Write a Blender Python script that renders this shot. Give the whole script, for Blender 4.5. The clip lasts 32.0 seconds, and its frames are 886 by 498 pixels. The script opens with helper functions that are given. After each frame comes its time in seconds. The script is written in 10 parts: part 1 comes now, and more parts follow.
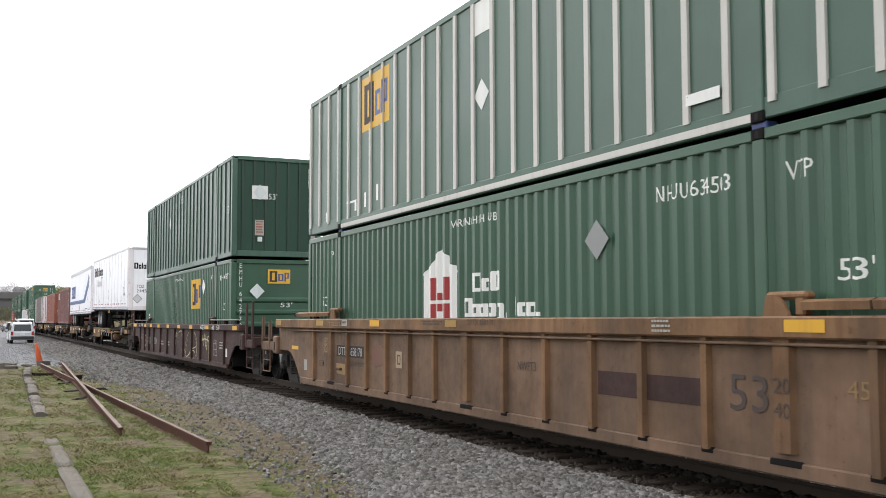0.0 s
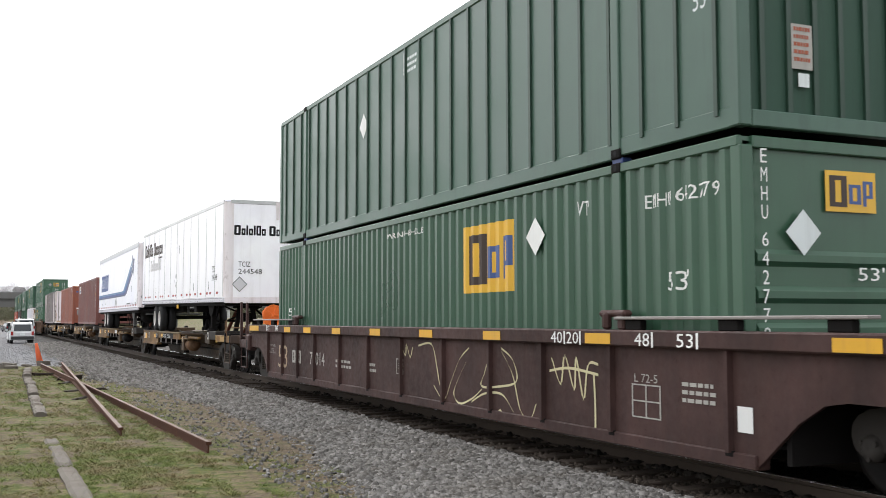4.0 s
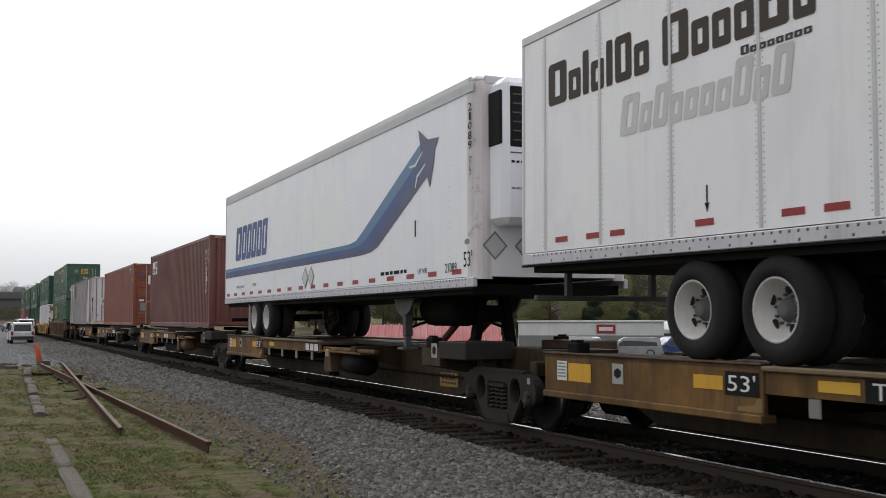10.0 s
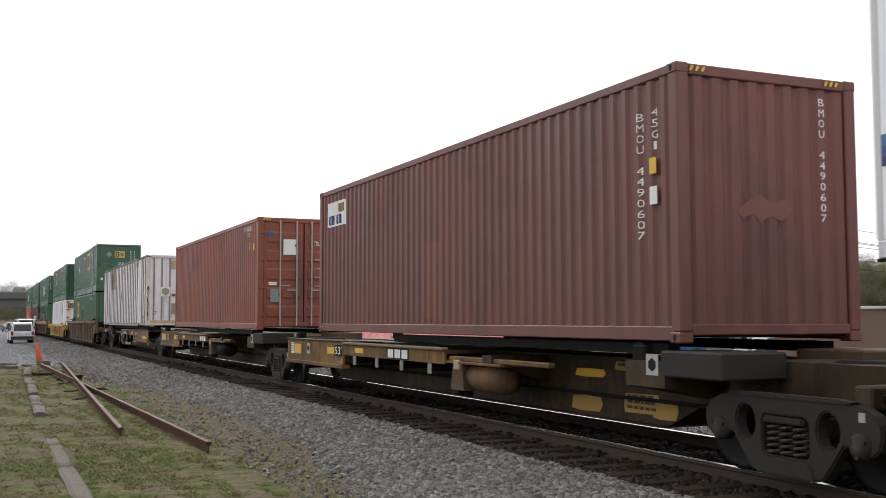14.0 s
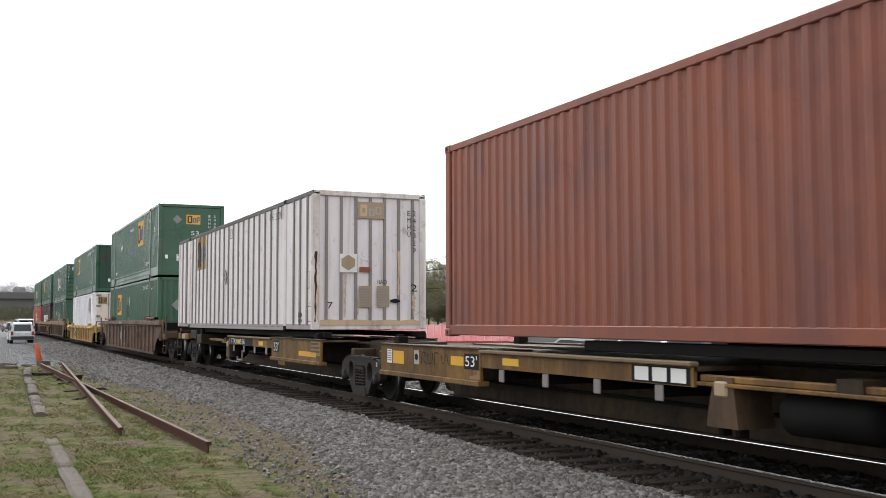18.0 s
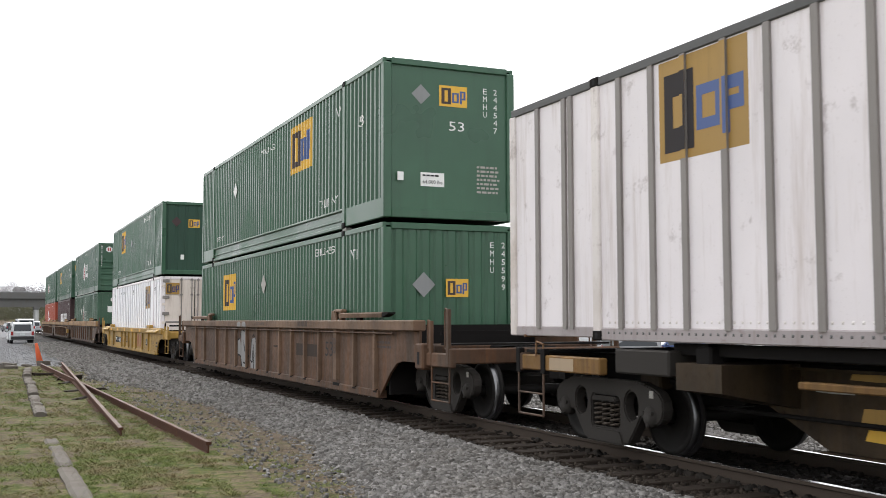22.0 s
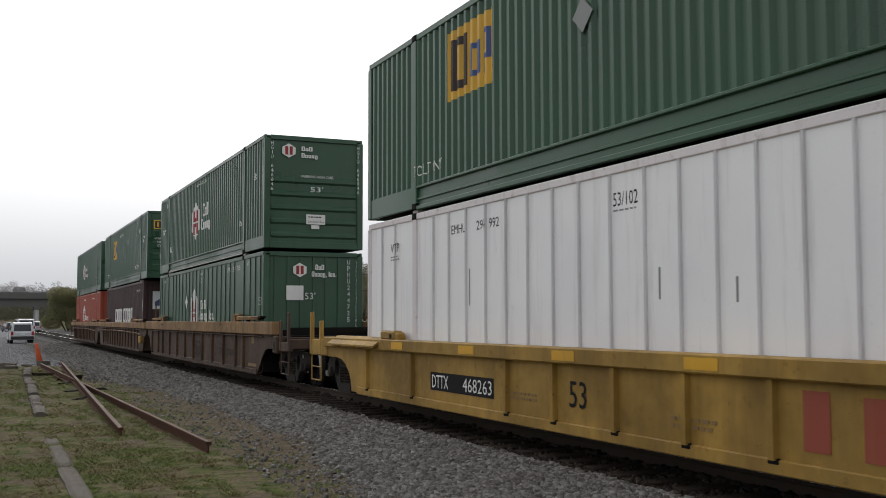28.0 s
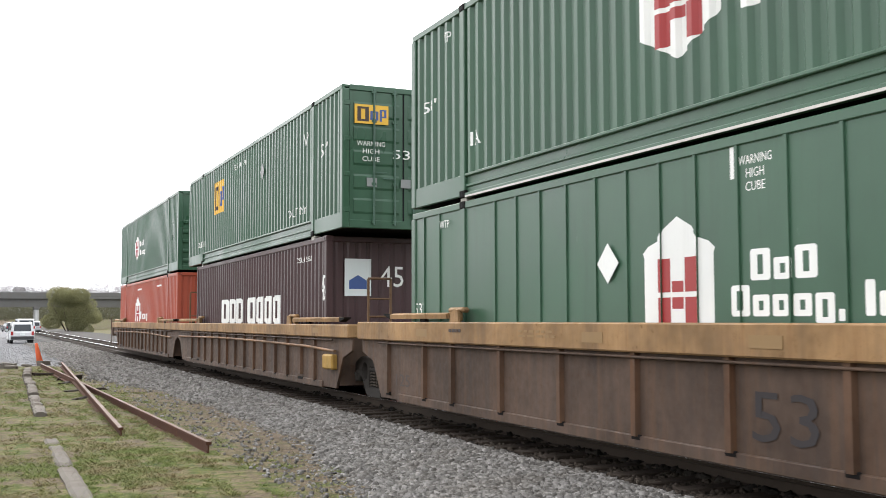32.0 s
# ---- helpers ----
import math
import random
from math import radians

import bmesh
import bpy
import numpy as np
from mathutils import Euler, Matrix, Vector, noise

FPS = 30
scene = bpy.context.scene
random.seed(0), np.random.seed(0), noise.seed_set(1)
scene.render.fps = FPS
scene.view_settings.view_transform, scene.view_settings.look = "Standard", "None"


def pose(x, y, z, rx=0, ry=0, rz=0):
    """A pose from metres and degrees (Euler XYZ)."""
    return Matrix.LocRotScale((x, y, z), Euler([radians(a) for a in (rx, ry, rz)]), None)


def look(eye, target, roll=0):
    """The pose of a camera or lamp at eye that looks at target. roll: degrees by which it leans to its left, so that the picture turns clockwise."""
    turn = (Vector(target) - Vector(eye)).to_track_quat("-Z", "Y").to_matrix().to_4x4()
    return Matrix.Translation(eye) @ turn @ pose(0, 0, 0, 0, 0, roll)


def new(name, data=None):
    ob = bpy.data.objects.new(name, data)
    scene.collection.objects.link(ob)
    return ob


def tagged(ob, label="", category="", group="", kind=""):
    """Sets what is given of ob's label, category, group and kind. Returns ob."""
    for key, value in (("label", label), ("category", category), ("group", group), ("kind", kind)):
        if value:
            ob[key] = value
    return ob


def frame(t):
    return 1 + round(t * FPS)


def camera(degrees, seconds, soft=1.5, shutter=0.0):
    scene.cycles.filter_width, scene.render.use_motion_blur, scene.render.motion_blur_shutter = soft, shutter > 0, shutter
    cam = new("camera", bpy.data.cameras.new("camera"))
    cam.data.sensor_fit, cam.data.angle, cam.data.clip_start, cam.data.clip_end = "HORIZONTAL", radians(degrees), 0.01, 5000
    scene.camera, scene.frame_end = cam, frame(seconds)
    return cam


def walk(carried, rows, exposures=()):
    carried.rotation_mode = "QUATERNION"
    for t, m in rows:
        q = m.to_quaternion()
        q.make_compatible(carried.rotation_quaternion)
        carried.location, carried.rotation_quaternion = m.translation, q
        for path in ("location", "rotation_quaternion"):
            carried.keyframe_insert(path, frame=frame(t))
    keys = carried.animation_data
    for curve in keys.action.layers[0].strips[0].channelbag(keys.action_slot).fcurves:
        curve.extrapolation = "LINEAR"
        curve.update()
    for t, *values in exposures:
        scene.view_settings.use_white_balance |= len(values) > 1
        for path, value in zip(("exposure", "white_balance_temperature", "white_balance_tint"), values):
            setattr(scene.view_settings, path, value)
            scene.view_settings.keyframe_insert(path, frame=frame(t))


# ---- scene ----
# World: x towards the track, y along the track into the distance, z = 0 at the rail tops.
EYE = 1.467
cam = camera(46.4, 32.0, soft=0.6, shutter=0.10)
walk(cam, [(0.0, pose(0, 0, EYE, 93.926, 0.124, -24.10)), (32.0, pose(0, 0, EYE, 93.926, 0.124, -24.10))],
     exposures=[(0.0, 0.64), (2.0, 0.50), (3.0, 0.36), (4.0, 0.66), (5.0, 0.40), (6.0, -0.10), (7.0, -0.36), (8.0, -0.42), (12.0, -0.44), (13.0, -0.34), (14.0, 0.10), (17.0, 0.27), (19.0, 0.36), (20.0, 0.22), (21.0, 0.32), (22.0, 0.50), (23.0, 0.90), (24.0, 1.10), (25.0, 0.90), (26.0, -0.10), (27.0, -0.45), (28.0, -0.60), (29.0, -0.70), (30.0, -0.10), (31.0, 0.79), (32.0, 1.00)])

# ---- light: a bright overcast sky, with a weak, very wide sun veiled ahead of the camera ----
world = bpy.data.worlds.new("overcast_sky")
scene.world = world
world.use_nodes = True
wn, wl = world.node_tree.nodes, world.node_tree.links
wn.clear()
w_out, w_bg = wn.new("ShaderNodeOutputWorld"), wn.new("ShaderNodeBackground")
w_sky, w_hsv, w_mix = wn.new("ShaderNodeTexSky"), wn.new("ShaderNodeHueSaturation"), wn.new("ShaderNodeMix")
w_sky.sky_type, w_sky.sun_disc = "NISHITA", False
w_sky.sun_elevation, w_sky.sun_rotation = radians(40), radians(8)
w_sky.dust_density = 10.0
w_hsv.inputs["Saturation"].default_value = 0.12
w_hsv.inputs["Value"].default_value = 1.9
w_mix.data_type = "RGBA"
w_mix.inputs["Factor"].default_value = 0.66
w_mix.inputs["B"].default_value = (13.1, 13.4, 14.0, 1)
w_bg.inputs["Strength"].default_value = 0.1
wl.new(w_sky.outputs["Color"], w_hsv.inputs["Color"])
wl.new(w_hsv.outputs["Color"], w_mix.inputs["A"])
wl.new(w_mix.outputs["Result"], w_bg.inputs["Color"])
wl.new(w_bg.outputs["Background"], w_out.inputs["Surface"])
sun_data = bpy.data.lights.new("sun", "SUN")
sun_data.energy, sun_data.angle, sun_data.color = 0.6, radians(35), (1.0, 0.97, 0.93)
sun = new("sun", sun_data)
sun.matrix_world = look((10.7, 75.9, 64.3), (0, 0, 0))

# ---- the train's travel: metres gone by, from its speed every 2 s ----
SPEEDS = (5.004, 5.320, 5.566, 5.523, 5.891, 5.857, 5.903, 5.876, 5.938, 6.105, 6.298, 6.330, 6.623, 6.698, 6.549, 6.374, 6.453)


def gone(t):
    out, step = 0.0, 2.0
    for i in range(16):
        a, b = SPEEDS[i], SPEEDS[i + 1]
        d = min(max(t - i * step, 0.0), step)
        out += a * d + (b - a) / step * d * d / 2
    return out - 91.411


# ---- materials ----
def nodes_of(name):
    m = bpy.data.materials.new(name)
    m.use_nodes = True
    n, l = m.node_tree.nodes, m.node_tree.links
    return m, n, l, n["Principled BSDF"]


def noise_node(n, l, scale, detail=4.0, rough=0.6, stretch=None, space="Object"):
    tc, tex = n.new("ShaderNodeTexCoord"), n.new("ShaderNodeTexNoise")
    mp = n.new("ShaderNodeMapping")
    if stretch:
        mp.inputs["Scale"].default_value = stretch
    l.new(tc.outputs[space], mp.inputs["Vector"])
    l.new(mp.outputs["Vector"], tex.inputs["Vector"])
    tex.inputs["Scale"].default_value, tex.inputs["Detail"].default_value, tex.inputs["Roughness"].default_value = scale, detail, rough
    return tex


def ramp(n, l, src, a, b, ca=(0, 0, 0, 1), cb=(1, 1, 1, 1)):
    r = n.new("ShaderNodeValToRGB")
    r.color_ramp.elements[0].position, r.color_ramp.elements[1].position = a, b
    r.color_ramp.elements[0].color, r.color_ramp.elements[1].color = ca, cb
    l.new(src, r.inputs["Fac"])
    return r.outputs["Color"]


def mix(n, l, fac, a, b, mode="MIX"):
    m = n.new("ShaderNodeMix")
    m.data_type, m.blend_type = "RGBA", mode
    for sock, v in ((m.inputs["Factor"], fac), (m.inputs["A"], a), (m.inputs["B"], b)):
        if isinstance(v, (int, float)):
            sock.default_value = v
        elif isinstance(v, tuple):
            sock.default_value = (*v[:3], 1)
        else:
            l.new(v, sock)
    return m.outputs["Result"]


def bump(n, l, b, height, strength, dist=0.01):
    k = n.new("ShaderNodeBump")
    k.inputs["Strength"].default_value, k.inputs["Distance"].default_value = strength, dist
    l.new(height, k.inputs["Height"])
    l.new(k.outputs["Normal"], b.inputs["Normal"])


def paint(name, col, rough=0.5, dirt=(0.12, 0.10, 0.08), wear=0.35, fade=0.18, metal=0.0, streak=True, spec=0.5, rust=0.0, blot=None, scuff=None):
    """Weathered paint: faded in broad patches, with vertical streaks of grime and fine specks."""
    m, n, l, b = nodes_of(name)
    if max(col) < 0.5:                 # all but the whites are old, darkened coats
        col, dirt = tuple(v * 0.74 for v in col), tuple(v * 0.8 for v in dirt)
    broad = noise_node(n, l, 0.55, 3, 0.6)
    fine = noise_node(n, l, 22, 5, 0.65)
    c = mix(n, l, ramp(n, l, broad.outputs["Fac"], 0.35, 0.7), col, tuple(min(1, v * (1 + fade) + 0.02 * fade) for v in col))
    if streak:
        st = noise_node(n, l, 1.0, 5, 0.7, stretch=(5.0, 5.0, 0.35))
        f = ramp(n, l, st.outputs["Fac"], 0.52, 0.86, cb=(wear, wear, wear, 1))
        c = mix(n, l, f, c, dirt)
    f2 = ramp(n, l, fine.outputs["Fac"], 0.6, 0.85, cb=(wear * 0.6, wear * 0.6, wear * 0.6, 1))
    c = mix(n, l, f2, c, tuple(v * 0.7 for v in dirt))
    if rust:
        rs = noise_node(n, l, 2.3, 6, 0.75)
        c = mix(n, l, ramp(n, l, rs.outputs["Fac"], 0.62 - 0.2 * rust, 0.78, cb=(0.8, 0.8, 0.8, 1)), c, (0.11, 0.045, 0.02))
    if blot:                           # soft patches of another shade
        bl = noise_node(n, l, 1.1, 6, 0.62, stretch=(1, 1, 0.6))
        c = mix(n, l, ramp(n, l, bl.outputs["Fac"], 0.47, 0.66, cb=(0.75, 0.75, 0.75, 1)), c, blot)
    if scuff:                          # short pale scrapes
        sc = noise_node(n, l, 1.0, 3, 0.6, stretch=(16, 16, 2.6))
        c = mix(n, l, ramp(n, l, sc.outputs["Fac"], 0.74, 0.80, cb=(0.6, 0.6, 0.6, 1)), c, scuff)
    l.new(c, b.inputs["Base Color"])
    rr = ramp(n, l, broad.outputs["Fac"], 0.3, 0.75, (rough - 0.08,) * 3 + (1,), (min(1, rough + 0.15),) * 3 + (1,))
    l.new(rr, b.inputs["Roughness"])
    b.inputs["Metallic"].default_value = metal
    b.inputs["Specular IOR Level"].default_value = spec
    bump(n, l, b, fine.outputs["Fac"], 0.12, 0.004)
    return m


GREEN = paint("green_paint", (0.045, 0.113, 0.067), 0.34, spec=0.45, wear=0.42, dirt=(0.035, 0.060, 0.042), fade=0.3, scuff=(0.12, 0.17, 0.14))
GREEN_OLD = paint("faded_green_paint", (0.074, 0.142, 0.106), 0.36, spec=0.35, wear=0.45, dirt=(0.045, 0.06, 0.05), fade=0.3)
GREEN_DEEP = paint("deep_green_paint", (0.043, 0.122, 0.068), 0.33, spec=0.45, wear=0.4, dirt=(0.03, 0.055, 0.04), fade=0.3)
RIB_GREY = paint("bare_rib_metal", (0.52, 0.50, 0.47), 0.5, wear=0.45, dirt=(0.16, 0.15, 0.13))
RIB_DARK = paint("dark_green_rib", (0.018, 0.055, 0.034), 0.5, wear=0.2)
WHITE = paint("white_paint", (0.89, 0.89, 0.975), 0.38, wear=0.24, dirt=(0.30, 0.28, 0.25), fade=0.12)
WHITE_SCUFFED = paint("scuffed_white_paint", (0.91, 0.90, 0.93), 0.40, wear=0.42, dirt=(0.34, 0.28, 0.23), fade=0.12, scuff=(0.42, 0.37, 0.33))
WHITE_GRIMY = paint("grimy_white_door", (0.70, 0.62, 0.56), 0.6, wear=0.85, dirt=(0.24, 0.16, 0.10), fade=0.12, rust=0.1)
WHITE_DULL = paint("dulled_white_sheet", (0.93, 0.92, 0.97), 0.36, wear=0.3, dirt=(0.36, 0.33, 0.29), fade=0.14, blot=(0.86, 0.84, 0.88))
GREEN_GRIMY = paint("grimy_green_paint", (0.038, 0.088, 0.060), 0.6, spec=0.25, wear=0.6, dirt=(0.030, 0.042, 0.032), fade=0.2, blot=(0.030, 0.066, 0.048))
WHITE_OLD = paint("stained_white_paint", (0.75, 0.70, 0.715), 0.5, wear=0.62, dirt=(0.30, 0.20, 0.13), fade=0.12, rust=0.12)
WHITE_RUSTY = paint("rust_stained_white_frame", (0.68, 0.63, 0.61), 0.6, wear=0.9, dirt=(0.24, 0.15, 0.10), rust=0.40, blot=(0.52, 0.45, 0.40))
LEG_GREY = paint("dull_grey_leg", (0.13, 0.13, 0.13), 0.6, wear=0.5, dirt=(0.06, 0.05, 0.04), spec=0.25)
RIB_PALE = paint("pale_grey_seam", (0.60, 0.59, 0.61), 0.5, wear=0.5, dirt=(0.2, 0.17, 0.14))
RIB_WORN = paint("worn_grey_rib", (0.29, 0.262, 0.245), 0.55, wear=0.5, dirt=(0.10, 0.085, 0.07))
MAROON_BRIGHT = paint("bright_maroon_patch", (0.22, 0.070, 0.050), 0.5, wear=0.5, dirt=(0.10, 0.045, 0.035))
MAROON = paint("maroon_paint", (0.185, 0.058, 0.046), 0.5, wear=0.4, dirt=(0.07, 0.035, 0.03), fade=0.3, blot=(0.105, 0.040, 0.034), scuff=(0.20, 0.11, 0.10))
REDBROWN = paint("red_brown_paint", (0.285, 0.078, 0.041), 0.5, wear=0.5, dirt=(0.13, 0.045, 0.035), fade=0.3, rust=0.1, blot=(0.15, 0.050, 0.042), scuff=(0.30, 0.16, 0.13))
PLUM = paint("plum_paint", (0.060, 0.024, 0.026), 0.5, wear=0.3, dirt=(0.05, 0.03, 0.03))
ORANGE = paint("orange_red_paint", (0.42, 0.075, 0.035), 0.45, wear=0.25, dirt=(0.2, 0.06, 0.04))

def car_paint(name, col, rust, dark, amount=0.6, rough=0.65):
    """Old rail-car paint: broad fading, narrow runs of rust and soot down the sides, scabs of rust, fine grit."""
    m, n, l, b = nodes_of(name)
    broad, fine, grit = noise_node(n, l, 0.8, 4, 0.65), noise_node(n, l, 9, 6, 0.7), noise_node(n, l, 55, 4, 0.7)
    run = noise_node(n, l, 1.0, 5, 0.72, stretch=(6.5, 6.5, 0.45))
    soot = noise_node(n, l, 1.0, 4, 0.65, stretch=(2.3, 2.3, 0.25))
    c = mix(n, l, ramp(n, l, broad.outputs["Fac"], 0.36, 0.64), tuple(v * 0.62 for v in col), tuple(v * 1.28 for v in col))
    c = mix(n, l, ramp(n, l, run.outputs["Fac"], 0.48, 0.72, cb=(amount,) * 3 + (1,)), c, rust)
    c = mix(n, l, ramp(n, l, soot.outputs["Fac"], 0.46, 0.70, cb=(amount,) * 3 + (1,)), c, dark)
    c = mix(n, l, ramp(n, l, fine.outputs["Fac"], 0.60, 0.72, cb=(0.65,) * 3 + (1,)), c, tuple(v * 0.55 for v in rust))
    c = mix(n, l, ramp(n, l, grit.outputs["Fac"], 0.55, 0.8, cb=(0.35,) * 3 + (1,)), c, dark)
    l.new(c, b.inputs["Base Color"])
    rr = ramp(n, l, fine.outputs["Fac"], 0.3, 0.75, (rough - 0.12,) * 3 + (1,), (min(1, rough + 0.2),) * 3 + (1,))
    l.new(rr, b.inputs["Roughness"])
    b.inputs["Specular IOR Level"].default_value = 0.22
    bump(n, l, b, fine.outputs["Fac"], 0.2, 0.006)
    return m


CAR_TAN = car_paint("tan_car_paint", (0.205, 0.113, 0.057), (0.125, 0.058, 0.028), (0.055, 0.040, 0.032))
CAR_DUST = car_paint("dusty_brown_car_paint", (0.165, 0.102, 0.066), (0.135, 0.078, 0.046), (0.068, 0.050, 0.038), 0.5)
CAR_SAND = car_paint("sandy_tan_car_paint", (0.300, 0.178, 0.082), (0.190, 0.095, 0.040), (0.095, 0.066, 0.045), 0.5)
CAR_BROWN = car_paint("grimy_brown_car_paint", (0.085, 0.055, 0.040), (0.135, 0.072, 0.038), (0.040, 0.031, 0.027), 0.55)
CAR_RUST = car_paint("rusty_tan_car_paint", (0.098, 0.055, 0.034), (0.150, 0.066, 0.028), (0.050, 0.037, 0.029), 0.7)
CAR_PLUM = car_paint("brown_violet_car_paint", (0.057, 0.030, 0.027), (0.062, 0.032, 0.024), (0.034, 0.021, 0.019), 0.4)
CAR_YELLOW = car_paint("yellow_car_paint", (0.37, 0.225, 0.052), (0.25, 0.125, 0.032), (0.15, 0.092, 0.036), 0.35, 0.55)
CAR_OCHRE = car_paint("ochre_car_paint", (0.205, 0.112, 0.036), (0.115, 0.058, 0.024), (0.030, 0.023, 0.018), 0.8)
SILL = car_paint("grimy_sill_paint", (0.052, 0.034, 0.018), (0.031, 0.020, 0.012), (0.014, 0.011, 0.009), 0.75)
DECK = car_paint("rusty_deck_paint", (0.092, 0.058, 0.034), (0.066, 0.038, 0.021), (0.034, 0.025, 0.019), 0.6)
MAUVE = paint("dull_mauve_rail", (0.42, 0.37, 0.37), 0.6, wear=0.8, dirt=(0.20, 0.14, 0.11), rust=0.2)
# black for grimy steel, and for shade painted into enclosed places
GRIME_AND_SHADE = paint("black_grime_steel", (0.0125, 0.011, 0.0105), 0.8, wear=0.5, dirt=(0.026, 0.020, 0.016), streak=False, spec=0.1)
TRUCK = paint("truck_casting", (0.046, 0.041, 0.037), 0.65, wear=0.6, dirt=(0.040, 0.027, 0.018), streak=False, spec=0.1)
WHEEL = paint("wheel_steel", (0.013, 0.0115, 0.0105), 0.6, wear=0.4, dirt=(0.030, 0.020, 0.015), streak=False, spec=0.12)
COIL = paint("rusty_spring_steel", (0.085, 0.068, 0.054), 0.7, wear=0.5, dirt=(0.03, 0.02, 0.015), streak=False, spec=0.2)
TREAD = paint("worn_wheel_tread", (0.26, 0.26, 0.265), 0.34, wear=0.2, metal=1.0, streak=False)
STEEL = paint("bare_steel", (0.42, 0.42, 0.42), 0.28, wear=0.15, metal=1.0, streak=False)
ALU = paint("aluminium_rail", (0.50, 0.50, 0.50), 0.4, wear=0.3, metal=0.4, dirt=(0.2, 0.2, 0.19))
RUBBER = paint("tyre_rubber", (0.025, 0.025, 0.026), 0.8, wear=0.4, dirt=(0.07, 0.065, 0.06), streak=False, spec=0.2)
RIM = paint("white_wheel_rim", (0.52, 0.50, 0.48), 0.4, wear=0.8, dirt=(0.16, 0.14, 0.12), streak=False, blot=(0.34, 0.31, 0.28))
P_WHITE = paint("white_marking", (0.72, 0.72, 0.70), 0.5, wear=0.25, dirt=(0.35, 0.35, 0.33))
P_DIRTY = paint("dirty_white_marking", (0.46, 0.44, 0.40), 0.6, wear=0.4, dirt=(0.2, 0.19, 0.17))
P_BLACK = paint("black_marking", (0.016, 0.016, 0.018), 0.65, wear=0.2, dirt=(0.04, 0.035, 0.03), spec=0.12)
P_YELLOW = paint("yellow_marking", (0.67, 0.39, 0.035), 0.5, wear=0.25, dirt=(0.35, 0.2, 0.06))
P_AMBER = paint("amber_reflector", (0.62, 0.33, 0.015), 0.5, wear=0.6, dirt=(0.35, 0.18, 0.05))
P_MUSTARD = paint("faded_mustard_marking", (0.30, 0.18, 0.07), 0.6, wear=0.4, dirt=(0.16, 0.11, 0.06))
P_BLUE = paint("blue_marking", (0.055, 0.11, 0.32), 0.5, wear=0.2)
P_SKY = paint("bright_blue_marking", (0.05, 0.20, 0.42), 0.4, wear=0.15)
P_NAVY = paint("navy_marking", (0.035, 0.045, 0.16), 0.4, wear=0.15)
P_RED = paint("red_marking", (0.42, 0.03, 0.03), 0.5, wear=0.2)
P_RED_FADED = paint("faded_red_marking", (0.42, 0.085, 0.045), 0.6, wear=0.5, dirt=(0.35, 0.2, 0.06))
P_GHOST_PALE = paint("pale_ghost_marking", (0.58, 0.57, 0.57), 0.5, wear=0.3)
RAIL_GREY = paint("dull_aluminium_rail", (0.56, 0.55, 0.59), 0.45, wear=0.6, dirt=(0.12, 0.11, 0.10))
BAND_GREY = paint("light_grey_band", (0.52, 0.53, 0.55), 0.5, wear=0.3)
P_OCHRE = paint("dull_ochre_marking", (0.46, 0.27, 0.06), 0.6, wear=0.6, dirt=(0.16, 0.10, 0.04))
P_SLATE = paint("slate_marking", (0.058, 0.052, 0.054), 0.75, spec=0.12, wear=0.5, dirt=(0.09, 0.065, 0.045))
P_SLATE_DIM = paint("faint_slate_marking", (0.066, 0.050, 0.043), 0.8, wear=0.7, dirt=(0.09, 0.06, 0.04), spec=0.1)
P_REDGHOST = paint("faint_red_spray", (0.185, 0.078, 0.052), 0.65, wear=1.0, dirt=(0.16, 0.092, 0.056), blot=(0.165, 0.098, 0.060))
P_SILVER = paint("silver_spray", (0.27, 0.265, 0.26), 0.6, wear=0.5, dirt=(0.16, 0.13, 0.10))
P_TAN = paint("faded_tan_marking", (0.46, 0.34, 0.22), 0.6, wear=0.5, dirt=(0.3, 0.24, 0.18))
P_RUSTWASH = paint("rust_wash", (0.52, 0.38, 0.25), 0.7, wear=0.7, dirt=(0.16, 0.08, 0.04))
P_PALE = paint("pale_blue_marking", (0.62, 0.66, 0.66), 0.6, wear=0.25)
P_GREY = paint("grey_placard", (0.30, 0.31, 0.31), 0.5, wear=0.3)
P_GHOST = paint("faint_brown_marking", (0.065, 0.045, 0.038), 0.7, wear=0.2)
P_CREAM = paint("cream_spray", (0.55, 0.50, 0.30), 0.7, wear=0.2, streak=False)
WOOD = paint("old_deck_wood", (0.26, 0.19, 0.12), 0.8, wear=0.5, dirt=(0.11, 0.085, 0.065), spec=0.2)
RED_STEEL = paint("rusty_red_strut", (0.16, 0.040, 0.022), 0.7, wear=0.4, rust=0.4)
SAFETY = paint("orange_guard", (0.80, 0.17, 0.02), 0.5, wear=0.25, dirt=(0.3, 0.1, 0.04))
BLUE_CAST = paint("blue_casting", (0.03, 0.06, 0.20), 0.5, wear=0.3)
